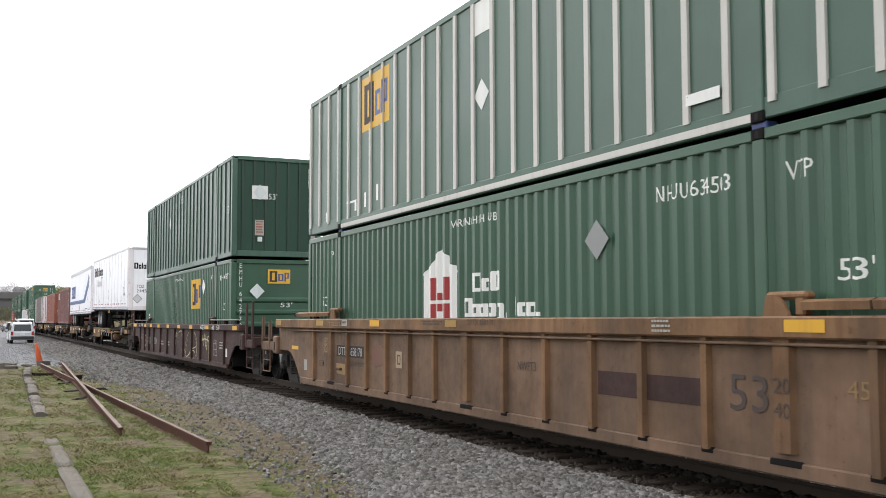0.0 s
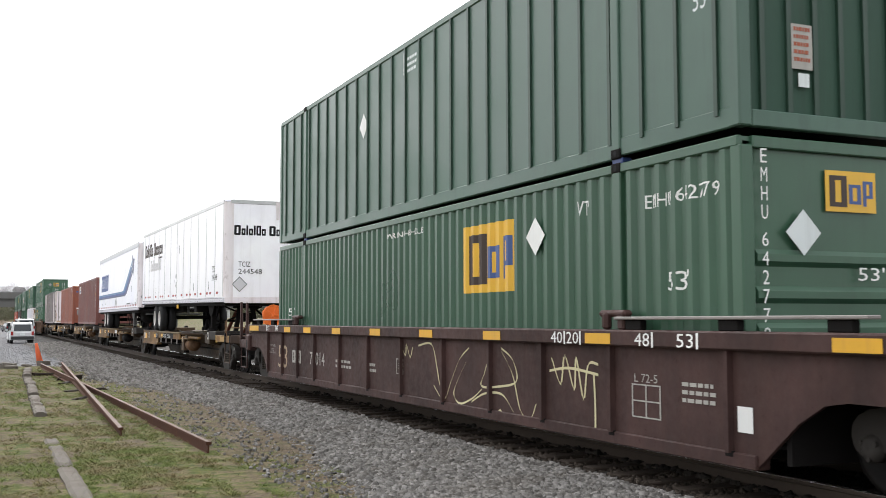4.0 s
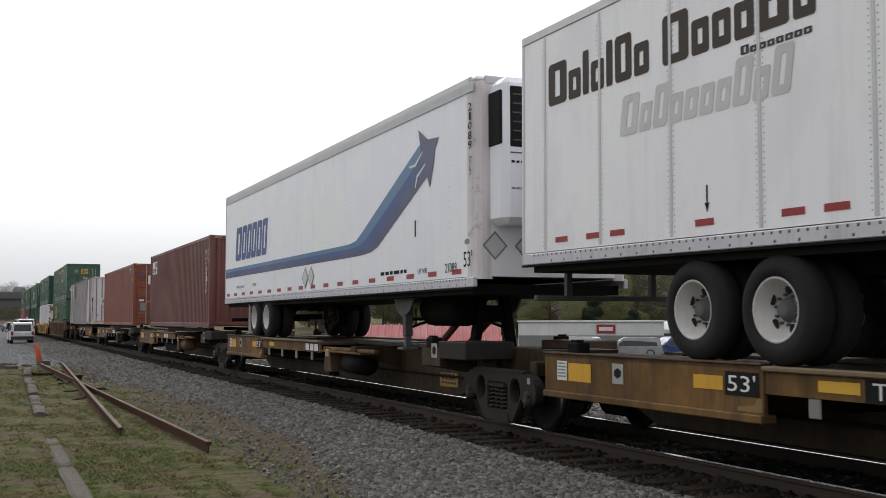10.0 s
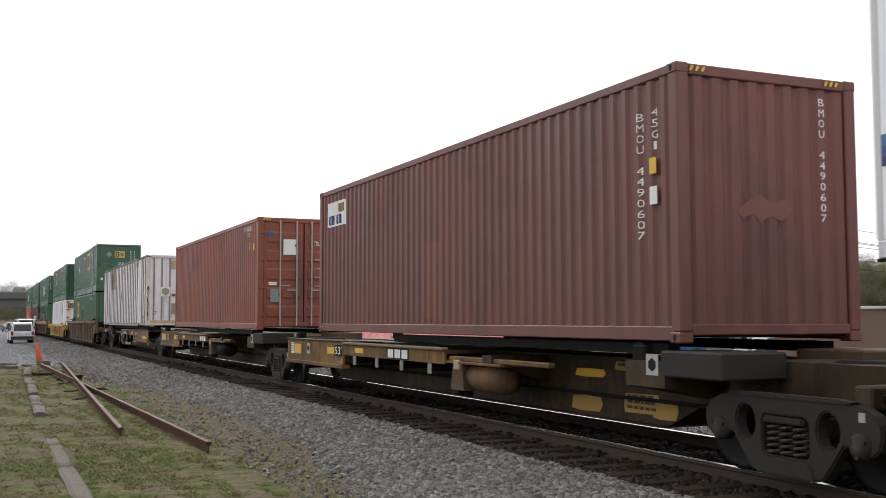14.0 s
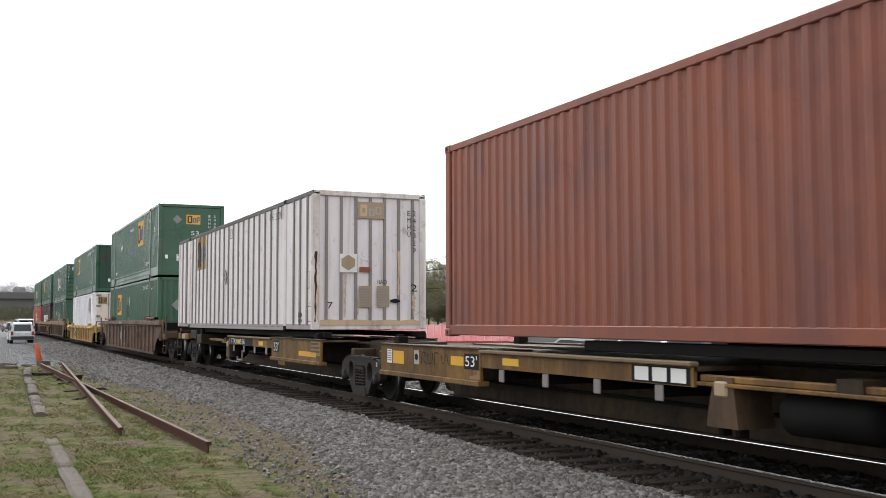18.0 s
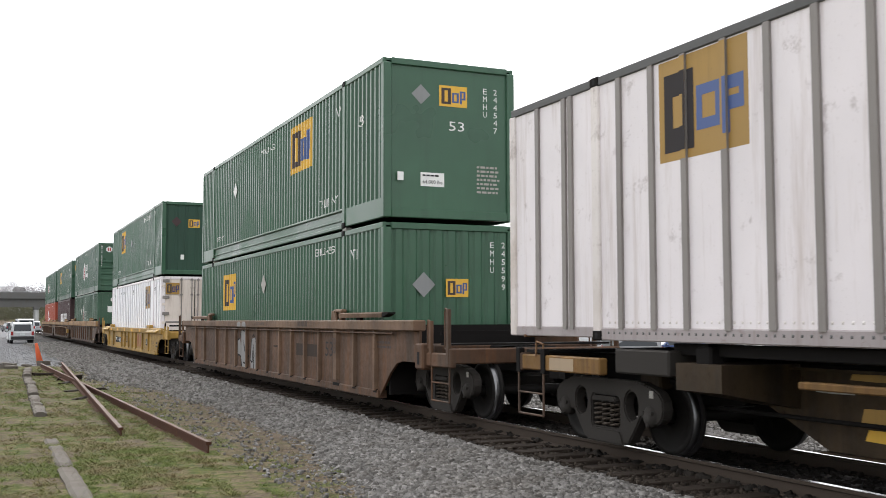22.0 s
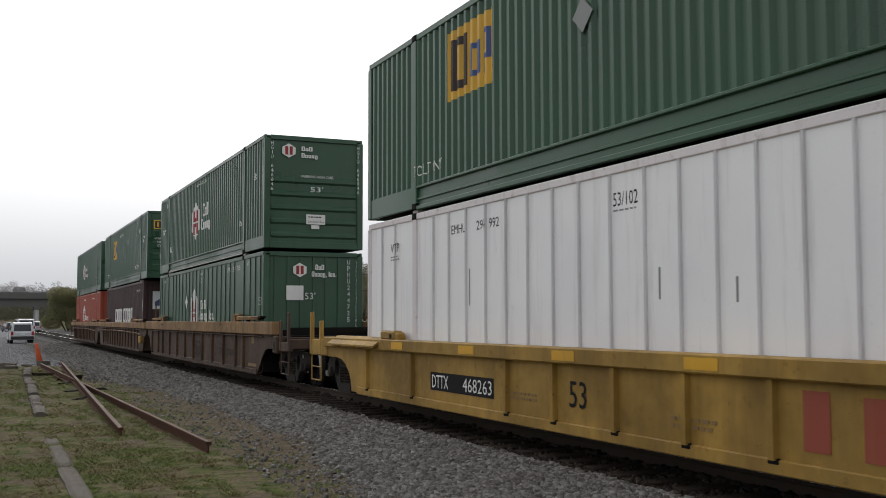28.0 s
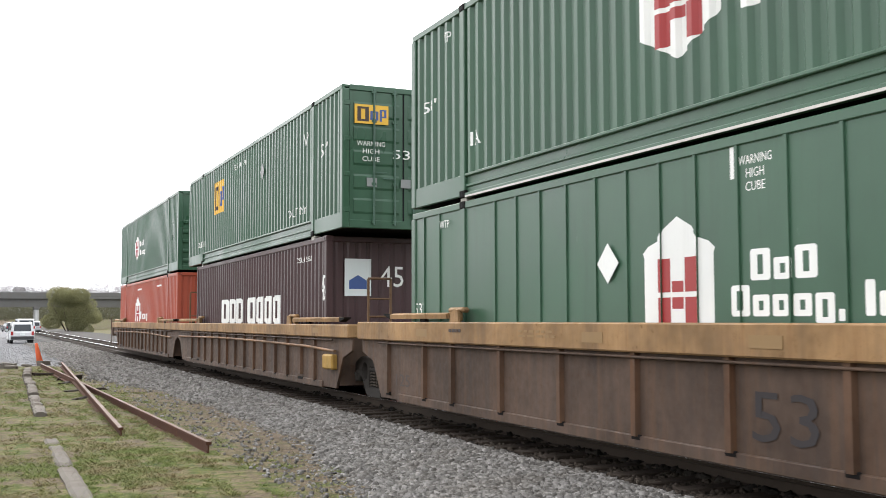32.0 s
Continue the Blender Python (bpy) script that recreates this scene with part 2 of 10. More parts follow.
# ---- mesh kit ----
class Kit:
    """Gathers vertices and faces of one part."""

    def __init__(self):
        self.v, self.f, self.smooth = [], [], []

    def add(self, verts, faces, smooth=False):
        o = len(self.v)
        self.v += [tuple(p) for p in verts]
        self.f += [tuple(i + o for i in q) for q in faces]
        self.smooth += [smooth] * len(faces)
        return self

    def box(self, x0, x1, y0, y1, z0, z1, ch=0.0):
        (x0, x1), (y0, y1), (z0, z1) = sorted((x0, x1)), sorted((y0, y1)), sorted((z0, z1))
        if ch <= 0:
            v = [(x, y, z) for z in (z0, z1) for y in (y0, y1) for x in (x0, x1)]
            return self.add(v, [(0, 2, 3, 1), (4, 5, 7, 6), (0, 1, 5, 4), (2, 6, 7, 3), (0, 4, 6, 2), (1, 3, 7, 5)])
        ch = min(ch, (x1 - x0) * 0.45, (y1 - y0) * 0.45, (z1 - z0) * 0.45)
        b = bmesh.new()
        bmesh.ops.create_cube(b, size=1.0)
        for p in b.verts:
            p.co = ((x0 + x1) / 2 + p.co.x * (x1 - x0), (y0 + y1) / 2 + p.co.y * (y1 - y0), (z0 + z1) / 2 + p.co.z * (z1 - z0))
        bmesh.ops.bevel(b, geom=list(b.edges), offset=ch, segments=1, affect="EDGES")
        b.verts.index_update()
        self.add([tuple(p.co) for p in b.verts], [tuple(q.index for q in fc.verts) for fc in b.faces])
        b.free()
        return self

    def prism(self, poly, axis, a, b):
        """poly in the two other axes (x: y, z; y: x, z; z: x, y), from a to b along the axis."""
        def put(p, h):
            return {"x": (h, p[0], p[1]), "y": (p[0], h, p[1]), "z": (p[0], p[1], h)}[axis]
        k = len(poly)
        v = [put(p, a) for p in poly] + [put(p, b) for p in poly]
        f = [tuple(range(k))[::-1], tuple(range(k, 2 * k))] + [(i, (i + 1) % k, k + (i + 1) % k, k + i) for i in range(k)]
        return self.add(v, f)

    def rod(self, p, q, r, seg=8, r2=None):
        p, q = Vector(p), Vector(q)
        d = (q - p).normalized()
        u = d.orthogonal().normalized()
        w = d.cross(u)
        r2 = r if r2 is None else r2
        v = []
        for c, rr in ((p, r), (q, r2)):
            v += [tuple(c + (u * math.cos(2 * math.pi * i / seg) + w * math.sin(2 * math.pi * i / seg)) * rr) for i in range(seg)]
        self.add(v, [(i, (i + 1) % seg, seg + (i + 1) % seg, seg + i) for i in range(seg)], True)
        return self.add(v, [tuple(range(seg))[::-1], tuple(range(seg, 2 * seg))])

    def pipe(self, pts, r, seg=6):
        for a, b in zip(pts, pts[1:]):
            self.rod(a, b, r, seg)
        return self

    def lathe(self, prof, axis="x", c=(0, 0, 0), seg=24, close=True):
        """prof: (along the axis, radius) pairs."""
        v, k = [], len(prof)
        for i in range(seg):
            a = 2 * math.pi * i / seg
            for h, r in prof:
                s, t = r * math.cos(a), r * math.sin(a)
                p = {"x": (h, s, t), "y": (s, h, t), "z": (s, t, h)}[axis]
                v.append((p[0] + c[0], p[1] + c[1], p[2] + c[2]))
        last = k if close else k - 1
        f = [(i * k + j, i * k + (j + 1) % k, ((i + 1) % seg) * k + (j + 1) % k, ((i + 1) % seg) * k + j) for i in range(seg) for j in range(last)]
        return self.add(v, f, True)

    def disc(self, c, axis, r, seg=20):
        v = []
        for i in range(seg):
            a = 2 * math.pi * i / seg
            s, t = r * math.cos(a), r * math.sin(a)
            p = {"x": (0, s, t), "y": (s, 0, t), "z": (s, t, 0)}[axis]
            v.append((p[0] + c[0], p[1] + c[1], p[2] + c[2]))
        return self.add(v, [tuple(range(seg))])

    def mesh(self, name, material):
        me = bpy.data.meshes.new(name)
        me.from_pydata(self.v, [], self.f)
        me.materials.append(material)
        me.polygons.foreach_set("use_smooth", self.smooth)
        b = bmesh.new()
        b.from_mesh(me)
        bmesh.ops.recalc_face_normals(b, faces=b.faces)
        b.to_mesh(me)
        b.free()
        me.update()
        return me


RIDING = set()       # names of the things of the train
HEIGHT_UNIT = 0.957  # heights on the train are written in units of this many metres
ROUND = {"tyre", "wheel_nut", "rim", "hub", "hand_hole", "axle", "air_reservoir", "fuel_tank", "brake_wheel"}


def part(name, kit, material, parent, label="", at=None):
    root = parent
    while root.parent:
        root = root.parent
    if root.name in RIDING:
        if name in ROUND:
            mid = (min(p[2] for p in kit.v) + max(p[2] for p in kit.v)) / 2
            kit.v = [(x, y, z - mid * (1 - HEIGHT_UNIT)) for x, y, z in kit.v]
        else:
            kit.v = [(x, y, z * HEIGHT_UNIT) for x, y, z in kit.v]
    ob = new(name, kit.mesh(name, material))
    ob.parent = parent
    if at:
        ob.location = at
    return tagged(ob, label)


def lone(name, kit, material, label, category, group="", kind="", at=(0, 0, 0)):
    ob = new(name, kit.mesh(name, material))
    ob.location = at
    return tagged(ob, label, category, group, kind)


XC = 7.68            # the middle of the track
MOVERS = []          # (thing, its place along the train)
WHEELSETS = []
ASIDE = -0.07         # how far the marks on an end wall stand to the side
SLACK = 0.0          # how far the couplings let the car at hand roll back


def rolling(name, label, category, group, c):
    """An empty thing of the train, whose place along the train is c; its own space is centred on the track."""
    ob = new(name)
    c += SLACK
    ob.location = (XC, c - gone(0.0), 0)
    ob.empty_display_size = 0.3
    MOVERS.append((ob, c))
    RIDING.add(ob.name)
    return tagged(ob, label, category, group)


GLYPHS = {}


def glyph_mesh(text):
    if text not in GLYPHS:
        cu = bpy.data.curves.new("writing", "FONT")
        cu.body, cu.resolution_u = text, 2
        tmp = bpy.data.objects.new("writing", cu)
        me = bpy.data.meshes.new_from_object(tmp)
        vs = [(p.co.x, p.co.y) for p in me.vertices]
        fs = [tuple(q.vertices) for q in me.polygons]
        bpy.data.objects.remove(tmp)
        bpy.data.curves.remove(cu)
        bpy.data.meshes.remove(me)
        x0, x1 = min(p[0] for p in vs), max(p[0] for p in vs)
        y0, y1 = min(p[1] for p in vs), max(p[1] for p in vs)
        GLYPHS[text] = [((p[0] - x0) / (x1 - x0), (p[1] - y0) / max(y1 - y0, 1e-6)) for p in vs], fs
    return GLYPHS[text]


def plate(polys, u0, v0, w, h, face, at, thick=0.003, text=None):
    """A kit of flat shapes in the unit square, laid at (u0, v0), w wide and h high. face 'side': u runs towards -y at x = at;
    face 'end': u runs towards +x at y = at."""
    k = Kit()

    def put(p, d):
        u, v = u0 + p[0] * w, v0 + p[1] * h
        return (at - d, -u, v) if face == "side" else (u, at - d, v)
    if text:
        vs, fs = glyph_mesh(text)
        k.add([put(p, thick) for p in vs], fs)
    for poly in polys:
        n = len(poly)
        k.add([put(p, 0) for p in poly] + [put(p, thick) for p in poly],
              [tuple(range(n, 2 * n))] + [(i, (i + 1) % n, n + (i + 1) % n, n + i) for i in range(n)])
    return k


PROFILE = {}          # the outline of a container's near wall: stretches (y from, y to, x from, x to)
LIFTED = (1.2795, 1.3055, 1.3045, 1.304, 1.2155, 1.2155, 1.3035)


def clip(poly, edge, keep_above):
    """The part of a polygon of (y, z) on one side of y = edge."""
    out = []
    for p, q in zip(poly, poly[1:] + poly[:1]):
        a, b = (p[0] >= edge, q[0] >= edge) if keep_above else (p[0] <= edge, q[0] <= edge)
        if a:
            out.append(p)
        if a != b:
            t = (edge - p[0]) / (q[0] - p[0])
            out.append((edge, p[1] + (q[1] - p[1]) * t))
    return out


def skin(wall, polys, u0, v0, w, h, lift, text=None):
    """Paint that follows the folds of a container's near wall."""
    k = Kit()
    flat = [[(-(u0 + p[0] * w), v0 + p[1] * h) for p in poly] for poly in polys]
    if text:
        vs, fs = glyph_mesh(text)
        flat += [[(-(u0 + vs[i][0] * w), v0 + vs[i][1] * h) for i in f] for f in fs]
    for poly in flat:
        lo, hi = min(p[0] for p in poly), max(p[0] for p in poly)
        for ya, yb, xa, xb in wall:
            if yb <= lo or ya >= hi:
                continue
            q = clip(clip(poly, ya, True), yb, False)
            if len(q) > 2:
                k.add([(xa + (xb - xa) * (y - ya) / (yb - ya) - lift, y, z) for y, z in q], [tuple(range(len(q)))])
    return k


def rect(a, b, c, d):
    return [(a, c), (b, c), (b, d), (a, d)]


def hollow(a, b, c, d, t):
    """A plain hollow box, as four bars."""
    return [rect(a, a + t, c, d), rect(b - t, b, c, d), rect(a + t, b - t, c, c + t), rect(a + t, b - t, d - t, d)]


DIAMOND = [[(0.5, 0), (1, 0.5), (0.5, 1), (0, 0.5)]]
FULL = [rect(0, 1, 0, 1)]
HEXAGON = [[(0.5, 0), (1, 0.27), (1, 0.73), (0.5, 1), (0, 0.73), (0, 0.27)]]
HOUSE = [[(0.02, 0), (0.98, 0), (0.98, 0.66), (1, 0.7), (0.92, 0.76), (0.78, 0.80), (0.70, 0.90), (0.5, 1), (0.30, 0.90), (0.22, 0.80), (0.08, 0.76), (0, 0.7), (0.02, 0.66)]]
HOUSE_RED = [rect(0.22, 0.40, 0.0, 0.30), rect(0.22, 0.40, 0.345, 0.64), rect(0.60, 0.78, 0.0, 0.30), rect(0.60, 0.78, 0.345, 0.64), rect(0.42, 0.58, 0.20, 0.30), rect(0.42, 0.58, 0.345, 0.44)]


def blocks(spec, gap=0.16, slant=0.0):
    """A row of plain solid blocks with cut corners, one for each sign of the spec: T tall, s short, w wide tall, p hanging, . a dot, blank a gap."""
    out, x = [], 0.0
    sizes = {"T": (1.0, 0, 1), "s": (0.85, 0, 0.68), "w": (1.35, 0, 1), "v": (1.25, 0, 0.68), "p": (0.85, -0.22, 0.68), ".": (0.35, 0, 0.2), ",": (0.35, -0.15, 0.2), "i": (0.4, 0, 1)}
    for s in spec:
        if s == " ":
            x += 0.6
            continue
        w, a, b = sizes[s]
        c, d = w * 0.09, (b - a) * 0.07
        ring = [(x + c, a), (x + w - c, a), (x + w, a + d), (x + w, b - d), (x + w - c, b), (x + c, b), (x, b - d), (x, a + d)]
        if w < 0.5:
            out.append([(p + slant * q, q) for p, q in ring])
        else:                          # a hollow block, as two halves
            m, t, v = x + w / 2, w * 0.36, min(0.19, (b - a) * 0.3)
            for half in ([(m, a), (x + w - c, a), (x + w, a + d), (x + w, b - d), (x + w - c, b), (m, b), (m, b - v), (x + w - t, b - v), (x + w - t, a + v), (m, a + v)],
                         [(m, b), (x + c, b), (x, b - d), (x, a + d), (x + c, a), (m, a), (m, a + v), (x + t, a + v), (x + t, b - v), (m, b - v)]):
                out.append([(p + slant * q, q) for p, q in half])
        x += w + gap
    x -= gap
    return [[(p[0] / (x + slant), p[1]) for p in q] for q in out]


def bars(rows, seed=1):
    r = random.Random(seed)
    out = []
    for i in range(rows):
        z1, z0 = 1 - i / rows, 1 - (i + 0.5) / rows
        x = 0.0
        while x < 0.92:
            w = r.uniform(0.08, 0.22)
            out.append(rect(x, min(1, x + w), z0, z1))
            x += w + 0.05
    return out


def on_side(ob, shape, u0, v0, w, h, at, thick=0.003, text=None, lift=None, raised=False):
    """Shapes or writing on the near side: on a container they follow the wall's folds, elsewhere they lie flat at x = at."""
    if ob.name in PROFILE and not raised:
        return skin(PROFILE[ob.name], shape or [], u0, v0, w, h, lift or (0.0035 if round(-at, 4) in LIFTED else 0.0015), text)
    return plate(shape or [], u0, v0, w, h, "side", at, thick, text)


def slim(text, a, b):
    """Narrow signs keep their own width in a column of signs."""
    part_of = {"I": 0.14, "1": 0.25}.get(text, 0.5)
    m = (a + b) / 2
    return m + (a - m) * part_of * 2, m + (b - m) * part_of * 2


def mark(ob, c0, cl, cr, zb, zt, mat, shape=None, text=None, at=-1.300, name="marking", label="", thick=0.003):
    """A mark on the near side, from place cl to cr along the train."""
    cl, cr = slim(text, cl, cr)
    if "lettering" in name and shape and len(shape) > 1:
        for one in shape:
            p = part(name, on_side(ob, [one], c0 - cl, zb, cl - cr, zt - zb, at, thick), mat, ob, label)
        return p
    return part(name, on_side(ob, shape, c0 - cl, zb, cl - cr, zt - zb, at, thick, text, raised=name in ("placard", "label_plate")), mat, ob, label)


def mark_end(ob, x0, x1, zb, zt, mat, y, shape=None, text=None, name="marking", label="", thick=0.003):
    x0, x1 = (0.96 * x + ASIDE for x in slim(text, x0, x1))
    if "lettering" in name and shape and len(shape) > 1:
        for one in shape:
            p = part(name, plate([one], x0, zb, x1 - x0, zt - zb, "end", y, thick), mat, ob, label)
        return p
    return part(name, plate(shape or [], x0, zb, x1 - x0, zt - zb, "end", y, thick, text), mat, ob, label)


def logo_panel(ob, c0, cl, cr, zb, zt, at, back=P_YELLOW, dark=P_GHOST, blue=P_BLUE):
    """A square yellow panel with dark bars and a blue figure."""
    u, w, h = c0 - cl, cl - cr, zt - zb
    base = part("logo_panel", on_side(ob, FULL, u, zb, w, h, at, 0.004), back, ob, "yellow square panel with dark and blue figures")
    part("dark_figure", on_side(ob, hollow(0.09, 0.45, 0.12, 0.86, 0.12), u, zb, w, h, at - 0.004, 0.003, lift=0.003), dark, base)
    part("blue_figure", on_side(ob, hollow(0.50, 0.74, 0.2, 0.66, 0.08) + hollow(0.77, 0.94, 0.36, 0.78, 0.07) + [rect(0.77, 0.84, 0.18, 0.36)], u, zb, w, h, at - 0.004, 0.003, lift=0.003), blue, base)
    return base


def logo_end(ob, x0, x1, zb, zt, y, back=P_YELLOW, dark=P_GHOST, blue=P_BLUE):
    x0, x1 = 0.96 * x0 + ASIDE, 0.96 * x1 + ASIDE
    base = part("logo_panel", plate(FULL, x0, zb, x1 - x0, zt - zb, "end", y, 0.004), back, ob, "small yellow panel with dark and blue figures")
    part("dark_figure", plate(hollow(0.08, 0.42, 0.12, 0.88, 0.11), x0, zb, x1 - x0, zt - zb, "end", y - 0.004, 0.003), dark, base)
    part("blue_figure", plate(hollow(0.46, 0.70, 0.2, 0.68, 0.075) + hollow(0.74, 0.94, 0.36, 0.78, 0.07) + [rect(0.74, 0.81, 0.16, 0.36)], x0, zb, x1 - x0, zt - zb, "end", y - 0.004, 0.003), blue, base)
    return base


def house_logo(ob, c0, cl, cr, zb, zt, at, shape=HOUSE):
    h = mark(ob, c0, cl, cr, zb, zt, P_WHITE, shape, at=at, name="logo_shape", label="white gabled shape with red bars")
    dz = 0.0 if shape is HOUSE else (zt - zb) * 0.14
    for one in HOUSE_RED:
        part("red_figure", on_side(ob, [one], c0 - cl, zb + dz, cl - cr, zt - zb, at - 0.004, 0.003, lift=0.003), P_RED, h)


def corrugation(L, hw, depth, period, flat=0.30):
    """The outline of a corrugated wall, along y, seen from above."""
    n = max(4, round(L / period))
    p = L / n
    a = p * flat
    s = (p - 2 * a) / 2
    pts = []
    for i in range(n):
        y = -L / 2 + i * p
        pts += [(-hw + depth, y), (-hw + depth, y + a / 2), (-hw, y + a / 2 + s), (-hw, y + a / 2 + s + a), (-hw + depth, y + a / 2 + 2 * s + a)]
    pts.append((-hw + depth, L / 2))
    return pts


def container(label, c0, L, z0, H, mat, side="corr", period=0.27, ribs=(), rib_mat=None, rib_w=0.05, hw=1.295, posts=None, end="corr",
              frame_mat=None, group="containers of the train", rib_depth=0.03, wide_post=0.16, cat="container", rods=STEEL, sill=0.17, depth=0.045, end_mat=None, rod_places=(0.20, 0.64), handles=True, rail_mat=None, sill_mat=None):
    """A freight container: side walls with corrugations or ribs, roof, ends, posts, rails and corner castings."""
    ob = rolling("freight_container", label, cat, group, c0)
    fm = frame_mat or mat
    z1 = z0 + H
    h = L / 2
    low = z0 + sill
    top = z1 - 0.11
    # the folds of the near wall, for the paint on it
    if side == "corr":
        pts = [(y, x) for x, y in corrugation(L - 0.30, hw - 0.012, depth, period)]
        wall = [(a[0], b[0], a[1], b[1]) for a, b in zip(pts, pts[1:]) if b[0] - a[0] > 1e-5]
        wall = [(-h, -h + 0.15, -hw - 0.002, -hw - 0.002)] + wall + [(h - 0.15, h, -hw - 0.002, -hw - 0.002)]
    else:
        steps = sorted((c - c0 - rib_w / 2, c - c0 + rib_w / 2) for c in ribs)
        wall, y = [], -h
        for a, b in steps:
            if a > y:
                wall.append((y, a, -hw + 0.022, -hw + 0.022))
            wall.append((max(a, y), b, -hw + 0.022 - rib_depth, -hw + 0.022 - rib_depth))
            y = b
        wall.append((y, h, -hw + 0.022, -hw + 0.022))
    if posts:
        cut = []
        for ya, yb, xa, xb in wall:
            mid = (ya + yb) / 2 + c0
            on_post = min(abs(mid - posts[0]), abs(mid - posts[1])) < wide_post / 2
            cut.append((ya, yb, -hw - 0.006, -hw - 0.006) if on_post else (ya, yb, xa, xb))
        wall = cut
    PROFILE[ob.name] = wall
    # side walls
    for sx, nm in ((1, "side_wall"), (-1, "side_wall")):
        k = Kit()
        if side == "corr":
            pts = [(x * sx, y) for x, y in corrugation(L - 0.30, hw - 0.012, depth, period)]
            poly = pts + [((-hw + 0.075) * sx, L / 2 - 0.15), ((-hw + 0.075) * sx, -L / 2 + 0.15)]
            k.prism(poly, "z", low, top)
        else:
            k.box((-hw + 0.022) * sx, (-hw + 0.07) * sx, -h + 0.1, h - 0.1, low, top)
        part(nm, k, mat, ob)
    if side != "corr":
        for c in ribs:
            y = c - c0
            part("rib", Kit().prism([(y - rib_w / 2, low), (y + rib_w / 2, low), (y + rib_w / 2, top), (y - rib_w / 2, top)], "x", -hw + 0.022, -hw + 0.022 - rib_depth), rib_mat or mat, ob)
    # roof and floor
    part("roof", Kit().box(-hw + 0.03, hw - 0.03, -h + 0.05, h - 0.05, z1 - 0.06, z1 - 0.015), fm, ob)
    part("floor_frame", Kit().box(-hw + 0.06, hw - 0.06, -h + 0.08, h - 0.08, z0 + 0.06, z0 + 0.16), GRIME_AND_SHADE, ob)
    # rails
    for sx in (-1, 1):
        part("top_rail", Kit().box(sx * hw, sx * (hw - 0.07), -h + 0.05, h - 0.05, top - 0.005, z1 - 0.005, 0.012), rail_mat or fm, ob)
        if posts:
            a, b = posts[0] - c0, posts[1] - c0
            deep = 0.045 if sill > 0.3 else 0.004
            part("bottom_rail", Kit().box(sx * (hw - deep), sx * (hw - 0.09), a, b, z0 + 0.0, low + 0.02, 0.012), sill_mat or fm, ob)
            if sill > 0.3:
                part("sill_flange", Kit().box(sx * (hw + 0.004), sx * (hw - 0.07), a + 0.08, b - 0.08, z0 + 0.0, z0 + 0.07, 0.01), fm, ob)
                part("sill_step", Kit().box(sx * (hw - 0.018), sx * (hw - 0.07), a + 0.08, b - 0.08, z0 + 0.16, z0 + 0.20, 0.008), fm, ob)
                part("sill_lip", Kit().box(sx * (hw + 0.004), sx * (hw - 0.07), a + 0.08, b - 0.08, low - 0.02, low + 0.025, 0.01), fm, ob)
            for e0, e1 in ((-h + 0.05, a), (b, h - 0.05)):
                part("end_rail", Kit().box(sx * (hw - 0.012), sx * (hw - 0.07), e0, e1, z0 + 0.03, max(z0 + (0.16 if sill_mat else 0.24), low + 0.02), 0.012), sill_mat or fm, ob)
        else:
            part("bottom_rail", Kit().box(sx * (hw - 0.004), sx * (hw - 0.07), -h + 0.1, h - 0.1, z0 + 0.02, low + 0.01, 0.012), fm, ob)
    # corner posts, posts at the lifting points, castings
    for sx in (-1, 1):
        for sy in (-1, 1):
            part("corner_post", Kit().box(sx * (hw + 0.002), sx * (hw - 0.15), sy * h, sy * (h - 0.16), z0 + (0.03 if posts else 0.12), z1 - 0.1, 0.015), fm, ob)
        spots = [(-h + 0.09), (h - 0.09)] if not posts else [posts[0] - c0, posts[1] - c0]
        for y in spots:
            if posts:
                part("lifting_post", Kit().box(sx * (hw + 0.006), sx * (hw - 0.12), y - wide_post / 2, y + wide_post / 2, z0 + 0.1, z1 - 0.1, 0.012), fm, ob)
            for zz in (z0 - 0.002, z1 - 0.118):
                k = Kit().box(sx * (hw + 0.012), sx * (hw - 0.16), y - 0.09, y + 0.09, zz, zz + 0.12, 0.014)
                cast = part("corner_casting", k, fm if not posts else GRIME_AND_SHADE, ob)
                part("casting_hole", Kit().prism([(y + 0.028 * math.cos(t * 0.785), zz + 0.06 + 0.038 * math.sin(t * 0.785)) for t in range(8)], "x", sx * (hw + 0.0135), sx * (hw - 0.02)), P_BLACK, cast)
    # ends
    for sy in (-1, 1):
        y_out, y_in = sy * (h - 0.03), sy * (h - 0.09)
        kind = end if sy < 0 else "corr"
        em = end_mat if end_mat and sy < 0 else mat
        k = Kit()
        w = hw - 0.14
        if kind == "corr":
            n, pts = 9, []
            p = 2 * w / n
            for i in range(n):
                x = -w + i * p
                pts += [(x, y_in + sy * 0.03), (x + 0.25 * p, y_in + sy * 0.03), (x + 0.40 * p, y_out), (x + 0.85 * p, y_out)]
            pts += [(w, y_in + sy * 0.03), (w, y_in), (-w, y_in)]
            k.prism(pts, "z", z0 + 0.12, z1 - 0.1)
        elif kind == "fold":
            pts, p = [], 2 * w / 6
            for i in range(6):
                x = -w + i * p
                pts += [(x, sy * (h - 0.075)), (x + 0.16 * p, sy * (h - 0.075)), (x + 0.30 * p, sy * (h - 0.05)), (x + 0.86 * p, sy * (h - 0.05))]
